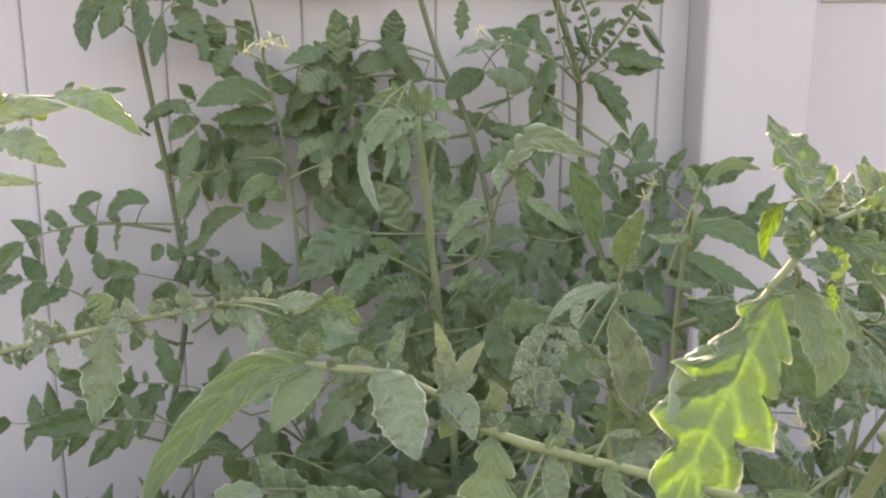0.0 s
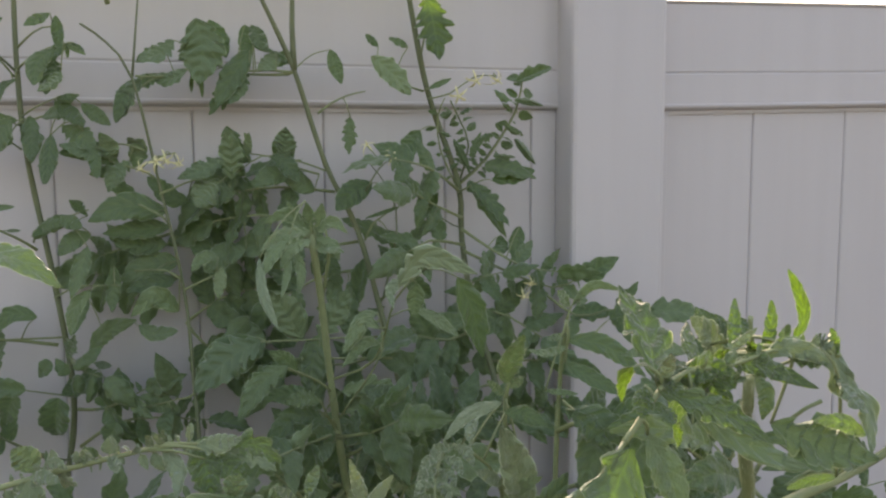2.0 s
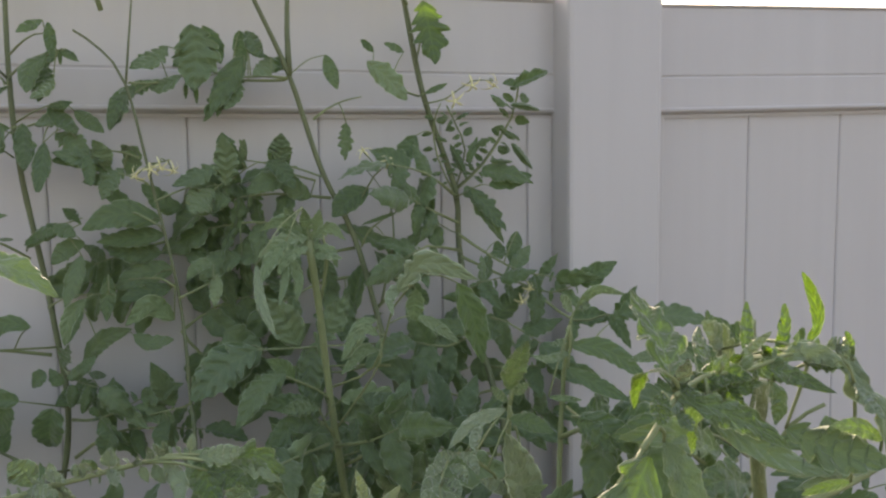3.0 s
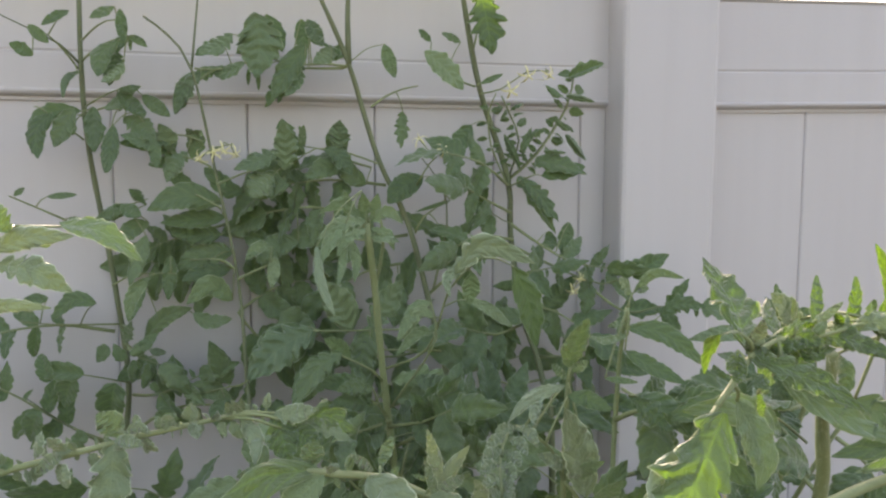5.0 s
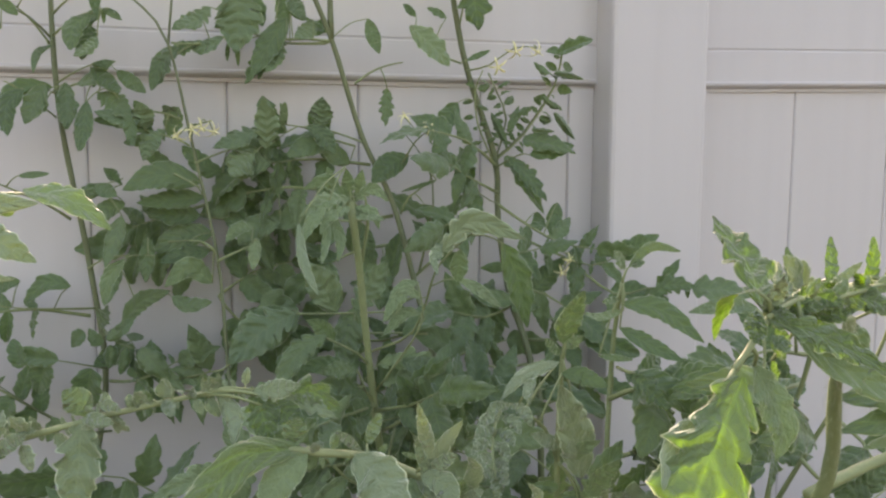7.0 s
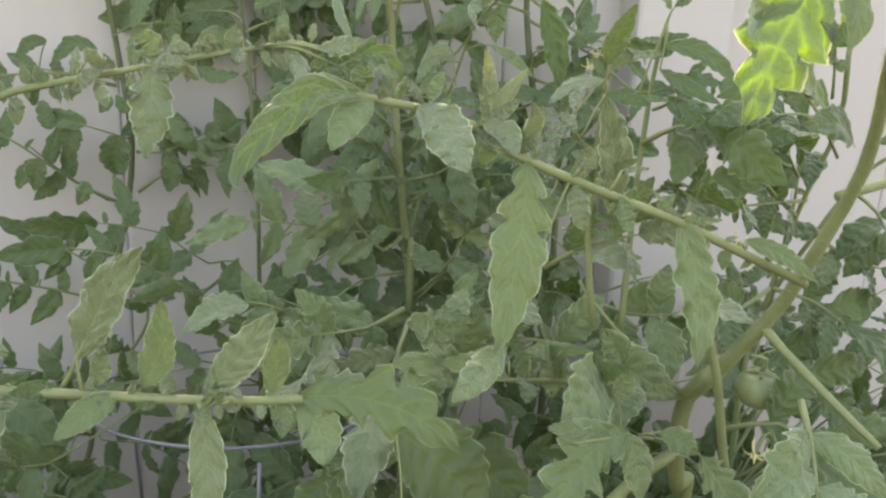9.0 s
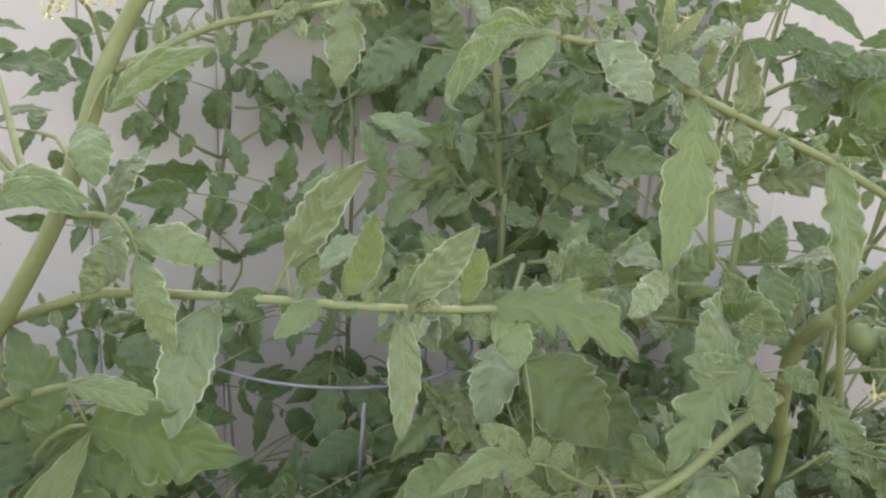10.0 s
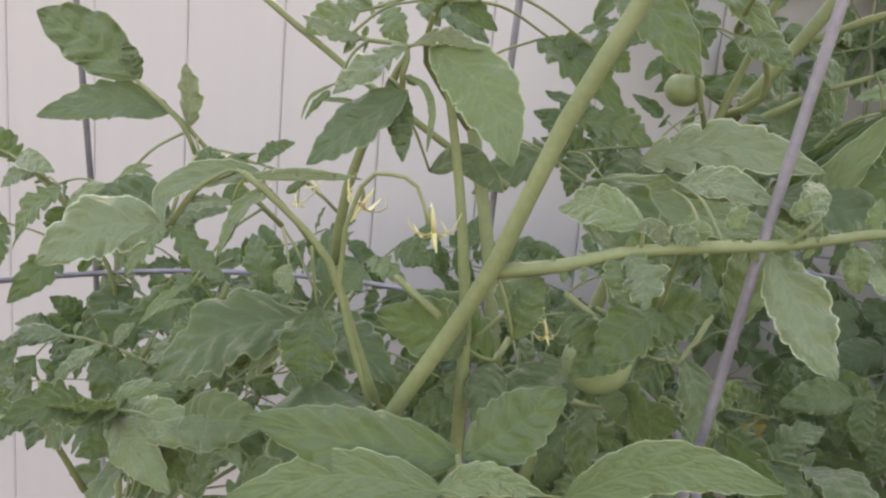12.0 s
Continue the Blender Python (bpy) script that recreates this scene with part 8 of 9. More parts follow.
leaflet(one, (-0.776, 0.140, 1.255), (-0.798, 0.135, 1.248), 0.008, "f", 20, tone="y")
truss(near_left, [(-0.720, 0.150, 1.176), (-0.734, 0.140, 1.231), (-0.727, 0.135, 1.267), (-0.716, 0.132, 1.273), (-0.706, 0.130, 1.270), (-0.701, 0.128, 1.258)], [((-0.728, 0.140, 1.260), (-0.3, -0.5, -0.8)), ((-0.701, 0.140, 1.253), (0.3, -0.5, -0.8))], 0.013)
truss(near_left, [(-0.692, 0.200, 1.194), (-0.678, 0.197, 1.211), (-0.666, 0.193, 1.218), (-0.661, 0.190, 1.210)], [((-0.659, 0.190, 1.206), (0.3, -0.6, -0.6)), ((-0.666, 0.190, 1.214), (-0.4, -0.6, -0.4))], 0.0085)
one = rachis(near_left, [(-0.678, 0.120, 1.163), (-0.680, 0.120, 1.173), (-0.682, 0.120, 1.182)], 0.0014, 0.0011)
bent(one, [(-0.769, 0.220, 1.201), (-0.767, 0.216, 1.181), (-0.767, 0.210, 1.153)], 0.0187, "long", "k")
bent(one, [(-0.773, 0.200, 1.206), (-0.784, 0.196, 1.195), (-0.792, 0.190, 1.171)], 0.0116, "long", "")
bent(one, [(-0.815, 0.170, 1.146), (-0.791, 0.165, 1.150), (-0.776, 0.160, 1.139)], 0.0144, "long", "k")
bent(one, [(-0.832, 0.200, 1.150), (-0.815, 0.196, 1.161), (-0.794, 0.190, 1.174)], 0.0104, "cut", "")
bent(one, [(-0.682, 0.125, 1.178), (-0.715, 0.114, 1.183), (-0.750, 0.100, 1.193)], 0.0257, "long", "", roll=0.3, wave=1.2)
bent(one, [(-0.680, 0.120, 1.181), (-0.666, 0.120, 1.194), (-0.649, 0.120, 1.211)], 0.0235, "long", "")
bent(one, [(-0.685, 0.112, 1.172), (-0.719, 0.106, 1.175), (-0.757, 0.100, 1.162)], 0.0177, "long")
bent(one, [(-0.644, 0.150, 1.157), (-0.610, 0.145, 1.179), (-0.570, 0.140, 1.179)], 0.0194, "long", wave=0.8)
bent(one, [(-0.687, 0.112, 1.172), (-0.671, 0.109, 1.181), (-0.652, 0.105, 1.181)], 0.0114, "long")
big = stem(right_front, [(-0.068, 0.360, 1.437), (-0.026, 0.372, 1.443), (0.016, 0.384, 1.446), (0.056, 0.396, 1.452), (0.122, 0.408, 1.468), (0.178, 0.420, 1.492)], 0.0029, 0.002)
one = rachis(right_front, [(0.037, 0.385, 1.454), (0.031, 0.378, 1.466), (0.024, 0.370, 1.477)], 0.001, 0.0007)
leaflet(one, (0.037, 0.385, 1.456), (-0.048, 0.370, 1.481), 0.025, "l")
leaflet(one, (0.031, 0.385, 1.454), (-0.045, 0.370, 1.463), 0.017, "f")
leaflet(one, (0.010, 0.380, 1.450), (-0.031, 0.370, 1.453), 0.007, "r", tone="y")
leaflet(one, (0.073, 0.400, 1.454), (0.078, 0.380, 1.431), 0.020, "f")
leaflet(one, (0.089, 0.400, 1.463), (0.057, 0.390, 1.492), 0.016, "l", tone="y")
leaflet(one, (0.124, 0.410, 1.470), (0.153, 0.400, 1.457), 0.024, "f")
leaflet(one, (0.174, 0.420, 1.491), (0.146, 0.410, 1.526), 0.018, "l", tone="y")
leaflet(one, (0.178, 0.420, 1.492), (0.184, 0.400, 1.511), 0.016, "l", tone="y")
leaflet(one, (-0.066, 0.360, 1.465), (-0.111, 0.340, 1.474), 0.019, "l")
leaflet(one, (-0.074, 0.370, 1.478), (-0.141, 0.350, 1.499), 0.017, "l")
leaf(near_left, [(-0.919, 0.280, 1.089), (-0.942, 0.250, 1.095), (-0.932, 0.220, 1.142)], 3, 0.034, "f", wild=0.9)
leaf(near_left, [(-0.997, 0.400, 1.141), (-1.011, 0.380, 1.190), (-1.031, 0.360, 1.222)], 3, 0.030, "f", wild=0.9)
leaf(near_left, [(-0.848, 0.250, 1.092), (-0.852, 0.215, 1.126), (-0.860, 0.180, 1.145)], 3, 0.040, "l", wild=0.9)
leaf(near_left, [(-0.832, 0.250, 1.108), (-0.845, 0.225, 1.129), (-0.849, 0.200, 1.115)], 3, 0.036, "f", wild=0.9)
leaf(near_left, [(-0.757, 0.220, 1.192), (-0.765, 0.195, 1.198), (-0.755, 0.170, 1.187)], 1, 0.070, "f", wild=0.9)
leaf(near_left, [(-0.857, 0.350, 1.109), (-0.855, 0.325, 1.148), (-0.865, 0.300, 1.160)], 3, 0.045, "l", wild=0.9)
leaf(near_left, [(-0.654, 0.280, 1.202), (-0.630, 0.260, 1.190), (-0.642, 0.240, 1.181)], 2, 0.055, "f", wild=0.9)
leaf(near_left, [(-0.676, 0.220, 1.193), (-0.682, 0.210, 1.185), (-0.692, 0.200, 1.192)], 1, 0.050, "r", wild=0.9)
leaf(near_left, [(-0.597, 0.400, 1.280), (-0.632, 0.380, 1.274), (-0.665, 0.360, 1.269)], 3, 0.050, "l", wild=0.9)
leaf(near_left, [(-0.583, 0.360, 1.268), (-0.577, 0.345, 1.260), (-0.553, 0.330, 1.260)], 1, 0.060, "f", wild=0.9)
leaf(near_left, [(-0.551, 0.350, 1.253), (-0.522, 0.340, 1.298), (-0.504, 0.330, 1.309)], 2, 0.060, "f", wild=0.9)
leaf(near_left, [(-0.568, 0.350, 1.183), (-0.586, 0.325, 1.160), (-0.614, 0.300, 1.171)], 2, 0.050, "f", wild=0.9)
leaf(near_left, [(-0.653, 0.300, 1.138), (-0.635, 0.280, 1.143), (-0.625, 0.260, 1.152)], 1, 0.050, "f", wild=0.9)
leaf(near_left, [(-0.822, 0.300, 1.160), (-0.828, 0.280, 1.158), (-0.838, 0.260, 1.156)], 2, 0.040, "l", wild=0.9)
fruit(near_left, (-0.604, 0.341, 1.312), 0.022, (-0.606, 0.341, 1.336))
fruit(near_left, (-0.637, 0.205, 1.193), 0.030, (-0.640, 0.200, 1.218))
leaflet(one, (-0.617, 0.180, 1.226), (-0.639, 0.170, 1.204), 0.021, "f")
leaflet(one, (-0.653, 0.190, 1.217), (-0.639, 0.185, 1.204), 0.016, "l")
leaflet(one, (-0.676, 0.150, 1.227), (-0.669, 0.150, 1.239), 0.013, "f", tone="y")
fruit(near_left, (-0.816, 0.220, 1.183), 0.018, (-0.815, 0.220, 1.200))
leaflet(one, (-0.618, 0.195, 1.212), (-0.648, 0.185, 1.192), 0.019, "f")
leaflet(one, (-0.786, 0.200, 1.199), (-0.794, 0.190, 1.171), 0.015, "f")
leaflet(one, (-0.629, 0.200, 1.184), (-0.626, 0.200, 1.170), 0.012, "f")
fruit(back_middle, (-0.437, 0.720, 0.968), 0.039, (-0.451, 0.720, 1.014), RIPE)
fruit(back_middle, (-0.432, 0.700, 0.929), 0.039, (-0.445, 0.700, 0.959))
one = rachis(near_left, [(-0.613, 0.105, 1.432), (-0.603, 0.101, 1.435), (-0.591, 0.098, 1.437), (-0.580, 0.094, 1.434), (-0.578, 0.090, 1.430)], 0.0016, 0.0011)
bent(one, [(-0.608, 0.095, 1.431), (-0.599, 0.091, 1.416), (-0.590, 0.087, 1.399)], 0.0157, "long", "k")
bent(one, [(-0.601, 0.105, 1.431), (-0.592, 0.107, 1.418), (-0.581, 0.110, 1.405)], 0.0127, "long", "s")
bent(one, [(-0.579, 0.092, 1.433), (-0.571, 0.090, 1.416), (-0.561, 0.088, 1.399)], 0.0162, "long", "s")
bent(one, [(-0.633, 0.120, 1.412), (-0.643, 0.113, 1.398), (-0.654, 0.105, 1.383)], 0.0059, "long", "s")
leaflet(one, (-0.568, 0.100, 1.435), (-0.560, 0.100, 1.416), 0.007, "r", tone="y")
leaflet(one, (-0.587, 0.100, 1.436), (-0.604, 0.120, 1.452), 0.014, "l", tone="y")
leaflet(one, (-0.578, 0.090, 1.434), (-0.560, 0.100, 1.447), 0.012, "l", tone="y")
leaflet(one, (-0.639, 0.120, 1.394), (-0.646, 0.100, 1.381), 0.004, "r", tone="y")
leaflet(one, (-0.645, 0.110, 1.397), (-0.628, 0.110, 1.397), 0.003, "r", 40, tone="y")
leaflet(one, (-0.614, 0.117, 1.408), (-0.626, 0.117, 1.407), 0.004, "r", 40, tone="y")
leaflet(one, (-0.606, 0.140, 1.398), (-0.601, 0.147, 1.387), 0.005, "l", tone="y")
leaflet(one, (-0.620, 0.115, 1.427), (-0.626, 0.100, 1.420), 0.007, "l", tone="y")
leaflet(one, (-0.622, 0.115, 1.418), (-0.635, 0.105, 1.415), 0.005, "r", 20, tone="y")
leaflet(one, (-0.614, 0.120, 1.403), (-0.623, 0.120, 1.404), 0.004, "r", 50, tone="y")
leaflet(one, (-0.627, 0.110, 1.401), (-0.640, 0.110, 1.403), 0.004, "r", 20, tone="y")
leaflet(one, (-0.607, 0.100, 1.444), (-0.592, 0.100, 1.447), 0.007, "r", 50, tone="y")
leaflet(one, (-0.602, 0.100, 1.442), (-0.610, 0.100, 1.436), 0.007, "l", 30, tone="y")
leaflet(one, (-0.601, 0.110, 1.445), (-0.589, 0.130, 1.444), 0.010, "l", 20, tone="y")
leaflet(one, (-0.605, 0.150, 1.435), (-0.578, 0.140, 1.430), 0.010, "r", 30, tone="y")
leaflet(one, (-0.607, 0.150, 1.433), (-0.594, 0.150, 1.422), 0.010, "f", tone="y")
leaflet(one, (-0.601, 0.150, 1.421), (-0.592, 0.150, 1.413), 0.007, "d", tone="y")
leaflet(one, (-0.616, 0.110, 1.414), (-0.603, 0.110, 1.415), 0.004, "r", 40, tone="y")
leaflet(one, (-0.603, 0.130, 1.439), (-0.589, 0.130, 1.438), 0.005, "r", 40, tone="y")
one = rachis(near_left, [(-0.631, 0.130, 1.389), (-0.630, 0.115, 1.407), (-0.624, 0.100, 1.413)], 0.001, 0.0007)
one = rachis(near_left, [(-0.720, 0.200, 1.330), (-0.709, 0.193, 1.352), (-0.699, 0.187, 1.362), (-0.683, 0.180, 1.367)], 0.0013, 0.0007)
leaflet(one, (-0.688, 0.180, 1.367), (-0.653, 0.170, 1.358), 0.013, "f")
leaflet(one, (-0.703, 0.190, 1.358), (-0.688, 0.190, 1.353), 0.010, "f", tone="y")
leaflet(one, (-0.703, 0.190, 1.358), (-0.726, 0.180, 1.351), 0.006, "f")
leaflet(one, (-0.643, 0.150, 1.361), (-0.673, 0.150, 1.338), 0.008, "f", tone="y")
leaflet(one, (-0.691, 0.200, 1.358), (-0.666, 0.190, 1.348), 0.014, "f")
leaflet(one, (-0.719, 0.210, 1.338), (-0.695, 0.210, 1.327), 0.011, "f")
leaflet(one, (-0.720, 0.200, 1.334), (-0.700, 0.200, 1.339), 0.005, "r", tone="y")
leaflet(one, (-0.744, 0.180, 1.347), (-0.711, 0.170, 1.333), 0.020, "r", tone="y")
leaflet(one, (-0.735, 0.180, 1.348), (-0.746, 0.180, 1.334), 0.014, "l", tone="y")
leaflet(one, (-0.649, 0.220, 1.349), (-0.613, 0.200, 1.315), 0.021, "f")
leaflet(one, (-0.656, 0.230, 1.325), (-0.639, 0.230, 1.316), 0.013, "f")
leaflet(one, (-0.674, 0.240, 1.327), (-0.655, 0.240, 1.320), 0.011, "f")
one = rachis(near_left, [(-0.711, 0.262, 1.283), (-0.727, 0.226, 1.312), (-0.718, 0.190, 1.330)], 0.0016, 0.0011)
big = stem(near_left, [(-0.86, 0.24, 0.3), (-0.72, 0.25, 0.8), (-0.68, 0.24, 1.08), (-0.689, 0.25, 1.2), (-0.715, 0.275, 1.3), (-0.748, 0.3, 1.4), (-0.772, 0.318, 1.47), (-0.79, 0.33, 1.53)], 0.0048, 0.0032)
leaf(near_left, [(-0.752, 0.310, 1.382), (-0.742, 0.305, 1.398), (-0.736, 0.300, 1.409)], 2, 0.024, "r", "y")
leaf(near_left, [(-0.734, 0.290, 1.360), (-0.738, 0.277, 1.351), (-0.752, 0.263, 1.340), (-0.766, 0.250, 1.333)], 2, 0.026, "f", "y")
one = rachis(left_front, [(-0.589, 0.340, 1.289), (-0.609, 0.320, 1.341), (-0.637, 0.300, 1.383), (-0.643, 0.280, 1.402)], 0.0014, 0.0008)
bent(one, [(-0.625, 0.300, 1.273), (-0.584, 0.287, 1.286), (-0.542, 0.270, 1.279)], 0.0294, "cut", "d")
bent(one, [(-0.642, 0.310, 1.261), (-0.600, 0.296, 1.251), (-0.553, 0.280, 1.247)], 0.0284, "long")
bent(one, [(-0.555, 0.330, 1.217), (-0.528, 0.321, 1.264), (-0.498, 0.310, 1.317)], 0.0217, "long")
leaflet(one, (-0.604, 0.310, 1.365), (-0.561, 0.290, 1.326), 0.014, "r", tone="y")
leaflet(one, (-0.620, 0.290, 1.377), (-0.615, 0.290, 1.347), 0.015, "f")
leaflet(one, (-0.637, 0.280, 1.394), (-0.668, 0.280, 1.387), 0.012, "f")
leaflet(one, (-0.640, 0.280, 1.401), (-0.655, 0.280, 1.424), 0.012, "r", tone="y")
leaflet(one, (-0.649, 0.300, 1.362), (-0.601, 0.280, 1.326), 0.020, "l")
leaflet(one, (-0.681, 0.250, 1.327), (-0.638, 0.230, 1.297), 0.019, "f")
leaflet(one, (-0.626, 0.330, 1.263), (-0.571, 0.300, 1.253), 0.023, "f")
leaflet(one, (-0.564, 0.300, 1.190), (-0.559, 0.300, 1.254), 0.025, "r", tone="y")
leaflet(one, (-0.551, 0.350, 1.208), (-0.505, 0.330, 1.306), 0.019, "f")
leaflet(one, (-0.651, 0.250, 1.264), (-0.616, 0.220, 1.230), 0.031, "f")
leaflet(one, (-0.632, 0.300, 1.211), (-0.610, 0.300, 1.179), 0.021, "r", tone="y")
leaflet(one, (-0.664, 0.250, 1.429), (-0.637, 0.250, 1.420), 0.009, "r", tone="y")
leaflet(one, (-0.667, 0.250, 1.423), (-0.650, 0.250, 1.400), 0.013, "f")
leaflet(one, (-0.511, 0.330, 1.329), (-0.461, 0.310, 1.320), 0.013, "r", tone="y")
leaflet(one, (-0.615, 0.240, 1.377), (-0.576, 0.220, 1.351), 0.017, "f")
leaflet(one, (-0.594, 0.270, 1.378), (-0.565, 0.250, 1.356), 0.018, "r", tone="y")
leaflet(one, (-0.588, 0.300, 1.340), (-0.562, 0.280, 1.325), 0.018, "r", tone="y")
leaflet(one, (-0.658, 0.300, 1.291), (-0.620, 0.300, 1.282), 0.021, "l")
leaflet(one, (-0.610, 0.240, 1.400), (-0.589, 0.230, 1.395), 0.011, "l", tone="y")
leaflet(one, (-0.602, 0.240, 1.401), (-0.614, 0.240, 1.388), 0.011, "r", tone="y")
leaflet(one, (-0.598, 0.250, 1.385), (-0.610, 0.250, 1.394), 0.010, "r", tone="y")
leaflet(one, (-0.622, 0.240, 1.433), (-0.620, 0.240, 1.407), 0.014, "r", tone="y")
leaflet(one, (-0.619, 0.235, 1.410), (-0.611, 0.225, 1.385), 0.015, "r", tone="y")
leaflet(one, (-0.614, 0.240, 1.403), (-0.592, 0.235, 1.389), 0.013, "l", tone="y")
leaflet(one, (-0.594, 0.250, 1.395), (-0.573, 0.240, 1.387), 0.012, "l", tone="y")
leaflet(one, (-0.634, 0.290, 1.456), (-0.616, 0.280, 1.441), 0.013, "f", tone="y")
leaflet(one, (-0.660, 0.300, 1.443), (-0.648, 0.300, 1.419), 0.010, "d")
leaflet(one, (-0.654, 0.350, 1.448), (-0.631, 0.350, 1.421), 0.012, "f")
one = rachis(left_front, [(-0.588, 0.300, 1.342), (-0.582, 0.277, 1.372), (-0.599, 0.253, 1.389), (-0.607, 0.230, 1.405)], 0.0013, 0.0007)
leaflet(one, (-0.592, 0.250, 1.383), (-0.616, 0.250, 1.391), 0.010, "l", tone="y")
leaflet(one, (-0.593, 0.260, 1.381), (-0.575, 0.260, 1.383), 0.010, "l", tone="y")
one = rachis(near_left, [(-1.015, 0.300, 1.242), (-1.002, 0.312, 1.234), (-0.987, 0.324, 1.220), (-0.978, 0.336, 1.198), (-0.959, 0.348, 1.162), (-0.959, 0.360, 1.131)], 0.0014, 0.0017)
frills(one, [(-1.015, 0.300, 1.242), (-1.002, 0.312, 1.234), (-0.987, 0.324, 1.220), (-0.978, 0.336, 1.198), (-0.959, 0.348, 1.162), (-0.959, 0.360, 1.131)], 10, 0.007, "y")
leaflet(one, (-0.989, 0.300, 1.234), (-0.956, 0.290, 1.231), 0.013, "f", tone="y")
leaflet(one, (-0.959, 0.300, 1.220), (-0.983, 0.290, 1.191), 0.019, "l", tone="y")
leaflet(one, (-0.955, 0.300, 1.211), (-0.913, 0.290, 1.226), 0.011, "r", tone="y")
leaflet(one, (-0.919, 0.300, 1.221), (-0.894, 0.290, 1.242), 0.007, "d", tone="y")
leaflet(one, (-0.977, 0.300, 1.229), (-0.992, 0.290, 1.218), 0.012, "l", tone="y")
leaflet(one, (-1.004, 0.300, 1.239), (-1.015, 0.290, 1.219), 0.017, "l", tone="y")
one = rachis(near_left, [(-0.827, 0.210, 1.262), (-0.832, 0.205, 1.276), (-0.851, 0.200, 1.293)], 0.0012, 0.0009)
leaflet(one, (-0.820, 0.200, 1.264), (-0.807, 0.200, 1.260), 0.009, "f")
leaflet(one, (-0.807, 0.200, 1.263), (-0.794, 0.200, 1.267), 0.004, "f")
leaflet(one, (-0.793, 0.200, 1.262), (-0.776, 0.200, 1.273), 0.008, "f")
leaflet(one, (-0.807, 0.200, 1.250), (-0.796, 0.200, 1.245), 0.013, "f")
leaflet(one, (-0.779, 0.200, 1.251), (-0.769, 0.200, 1.260), 0.005, "f")
leaflet(one, (-0.797, 0.200, 1.262), (-0.805, 0.200, 1.266), 0.003, "f")
leaflet(one, (-0.779, 0.200, 1.218), (-0.772, 0.190, 1.210), 0.010, "l", tone="y")
leaflet(one, (-0.743, 0.200, 1.223), (-0.749, 0.190, 1.212), 0.017, "l")
leaflet(one, (-0.822, 0.200, 1.204), (-0.842, 0.190, 1.184), 0.005, "l", tone="y")
leaflet(one, (-0.835, 0.240, 1.172), (-0.849, 0.230, 1.161), 0.012, "l", tone="y")
leaflet(one, (-0.799, 0.220, 1.186), (-0.829, 0.210, 1.159), 0.011, "l", tone="y")
leaflet(one, (-0.771, 0.200, 1.182), (-0.799, 0.190, 1.168), 0.011, "l", tone="y")
leaflet(one, (-0.758, 0.190, 1.200), (-0.786, 0.180, 1.168), 0.011, "l", tone="y")
leaflet(one, (-0.733, 0.220, 1.228), (-0.714, 0.210, 1.225), 0.015, "l")
leaflet(one, (-0.743, 0.210, 1.223), (-0.722, 0.200, 1.218), 0.012, "l", tone="y")
one = rachis(near_left, [(-0.854, 0.240, 1.139), (-0.875, 0.237, 1.149), (-0.898, 0.233, 1.155), (-0.913, 0.230, 1.156)], 0.0012, 0.0008)
frills(one, [(-0.854, 0.240, 1.139), (-0.875, 0.237, 1.149), (-0.898, 0.233, 1.155), (-0.913, 0.230, 1.156)], 6, 0.007, "y")
leaflet(one, (-0.909, 0.230, 1.157), (-0.942, 0.225, 1.147), 0.012, "r", tone="y")
leaflet(one, (-0.896, 0.230, 1.156), (-0.915, 0.225, 1.120), 0.013, "f")
leaflet(one, (-0.886, 0.230, 1.155), (-0.903, 0.210, 1.135), 0.009, "r", tone="y")
leaflet(one, (-0.864, 0.230, 1.150), (-0.878, 0.230, 1.131), 0.013, "f")
leaflet(one, (-0.855, 0.230, 1.147), (-0.825, 0.220, 1.154), 0.011, "r", tone="y")
leaflet(one, (-0.851, 0.230, 1.146), (-0.838, 0.230, 1.130), 0.015, "f")
leaflet(one, (-0.880, 0.230, 1.155), (-0.868, 0.230, 1.169), 0.008, "r", tone="y")
one = rachis(near_left, [(-0.962, 0.200, 1.112), (-0.923, 0.200, 1.120), (-0.891, 0.200, 1.126), (-0.864, 0.200, 1.132)], 0.0018, 0.0012)
leaflet(one, (-0.867, 0.200, 1.133), (-0.822, 0.200, 1.150), 0.017, "r", tone="y")
leaflet(one, (-0.864, 0.200, 1.130), (-0.814, 0.170, 1.115), 0.022, "r", tone="y")
leaflet(one, (-0.859, 0.200, 1.131), (-0.787, 0.170, 1.142), 0.022, "r", tone="y")
leaflet(one, (-0.815, 0.180, 1.140), (-0.766, 0.160, 1.162), 0.025, "f")
leaflet(one, (-0.750, 0.165, 1.213), (-0.749, 0.155, 1.181), 0.023, "f")
leaflet(one, (-0.929, 0.200, 1.129), (-0.912, 0.200, 1.160), 0.018, "f")
leaflet(one, (-0.842, 0.240, 1.183), (-0.872, 0.240, 1.165), 0.004, "r", tone="y")
leaflet(one, (-0.876, 0.200, 1.127), (-0.898, 0.200, 1.109), 0.017, "l")
leaflet(one, (-0.895, 0.210, 1.122), (-0.911, 0.210, 1.133), 0.014, "f")
leaflet(one, (-0.901, 0.300, 1.115), (-0.886, 0.300, 1.103), 0.021, "f")
big = stem(near_left, [(-0.910, 0.250, 1.056), (-0.913, 0.230, 1.093), (-0.908, 0.210, 1.115)], 0.0019, 0.0013)
big = stem(near_left, [(-0.981, 0.400, 0.918), (-0.979, 0.393, 1.038), (-0.977, 0.387, 1.112), (-0.972, 0.380, 1.165)], 0.0028, 0.0019)

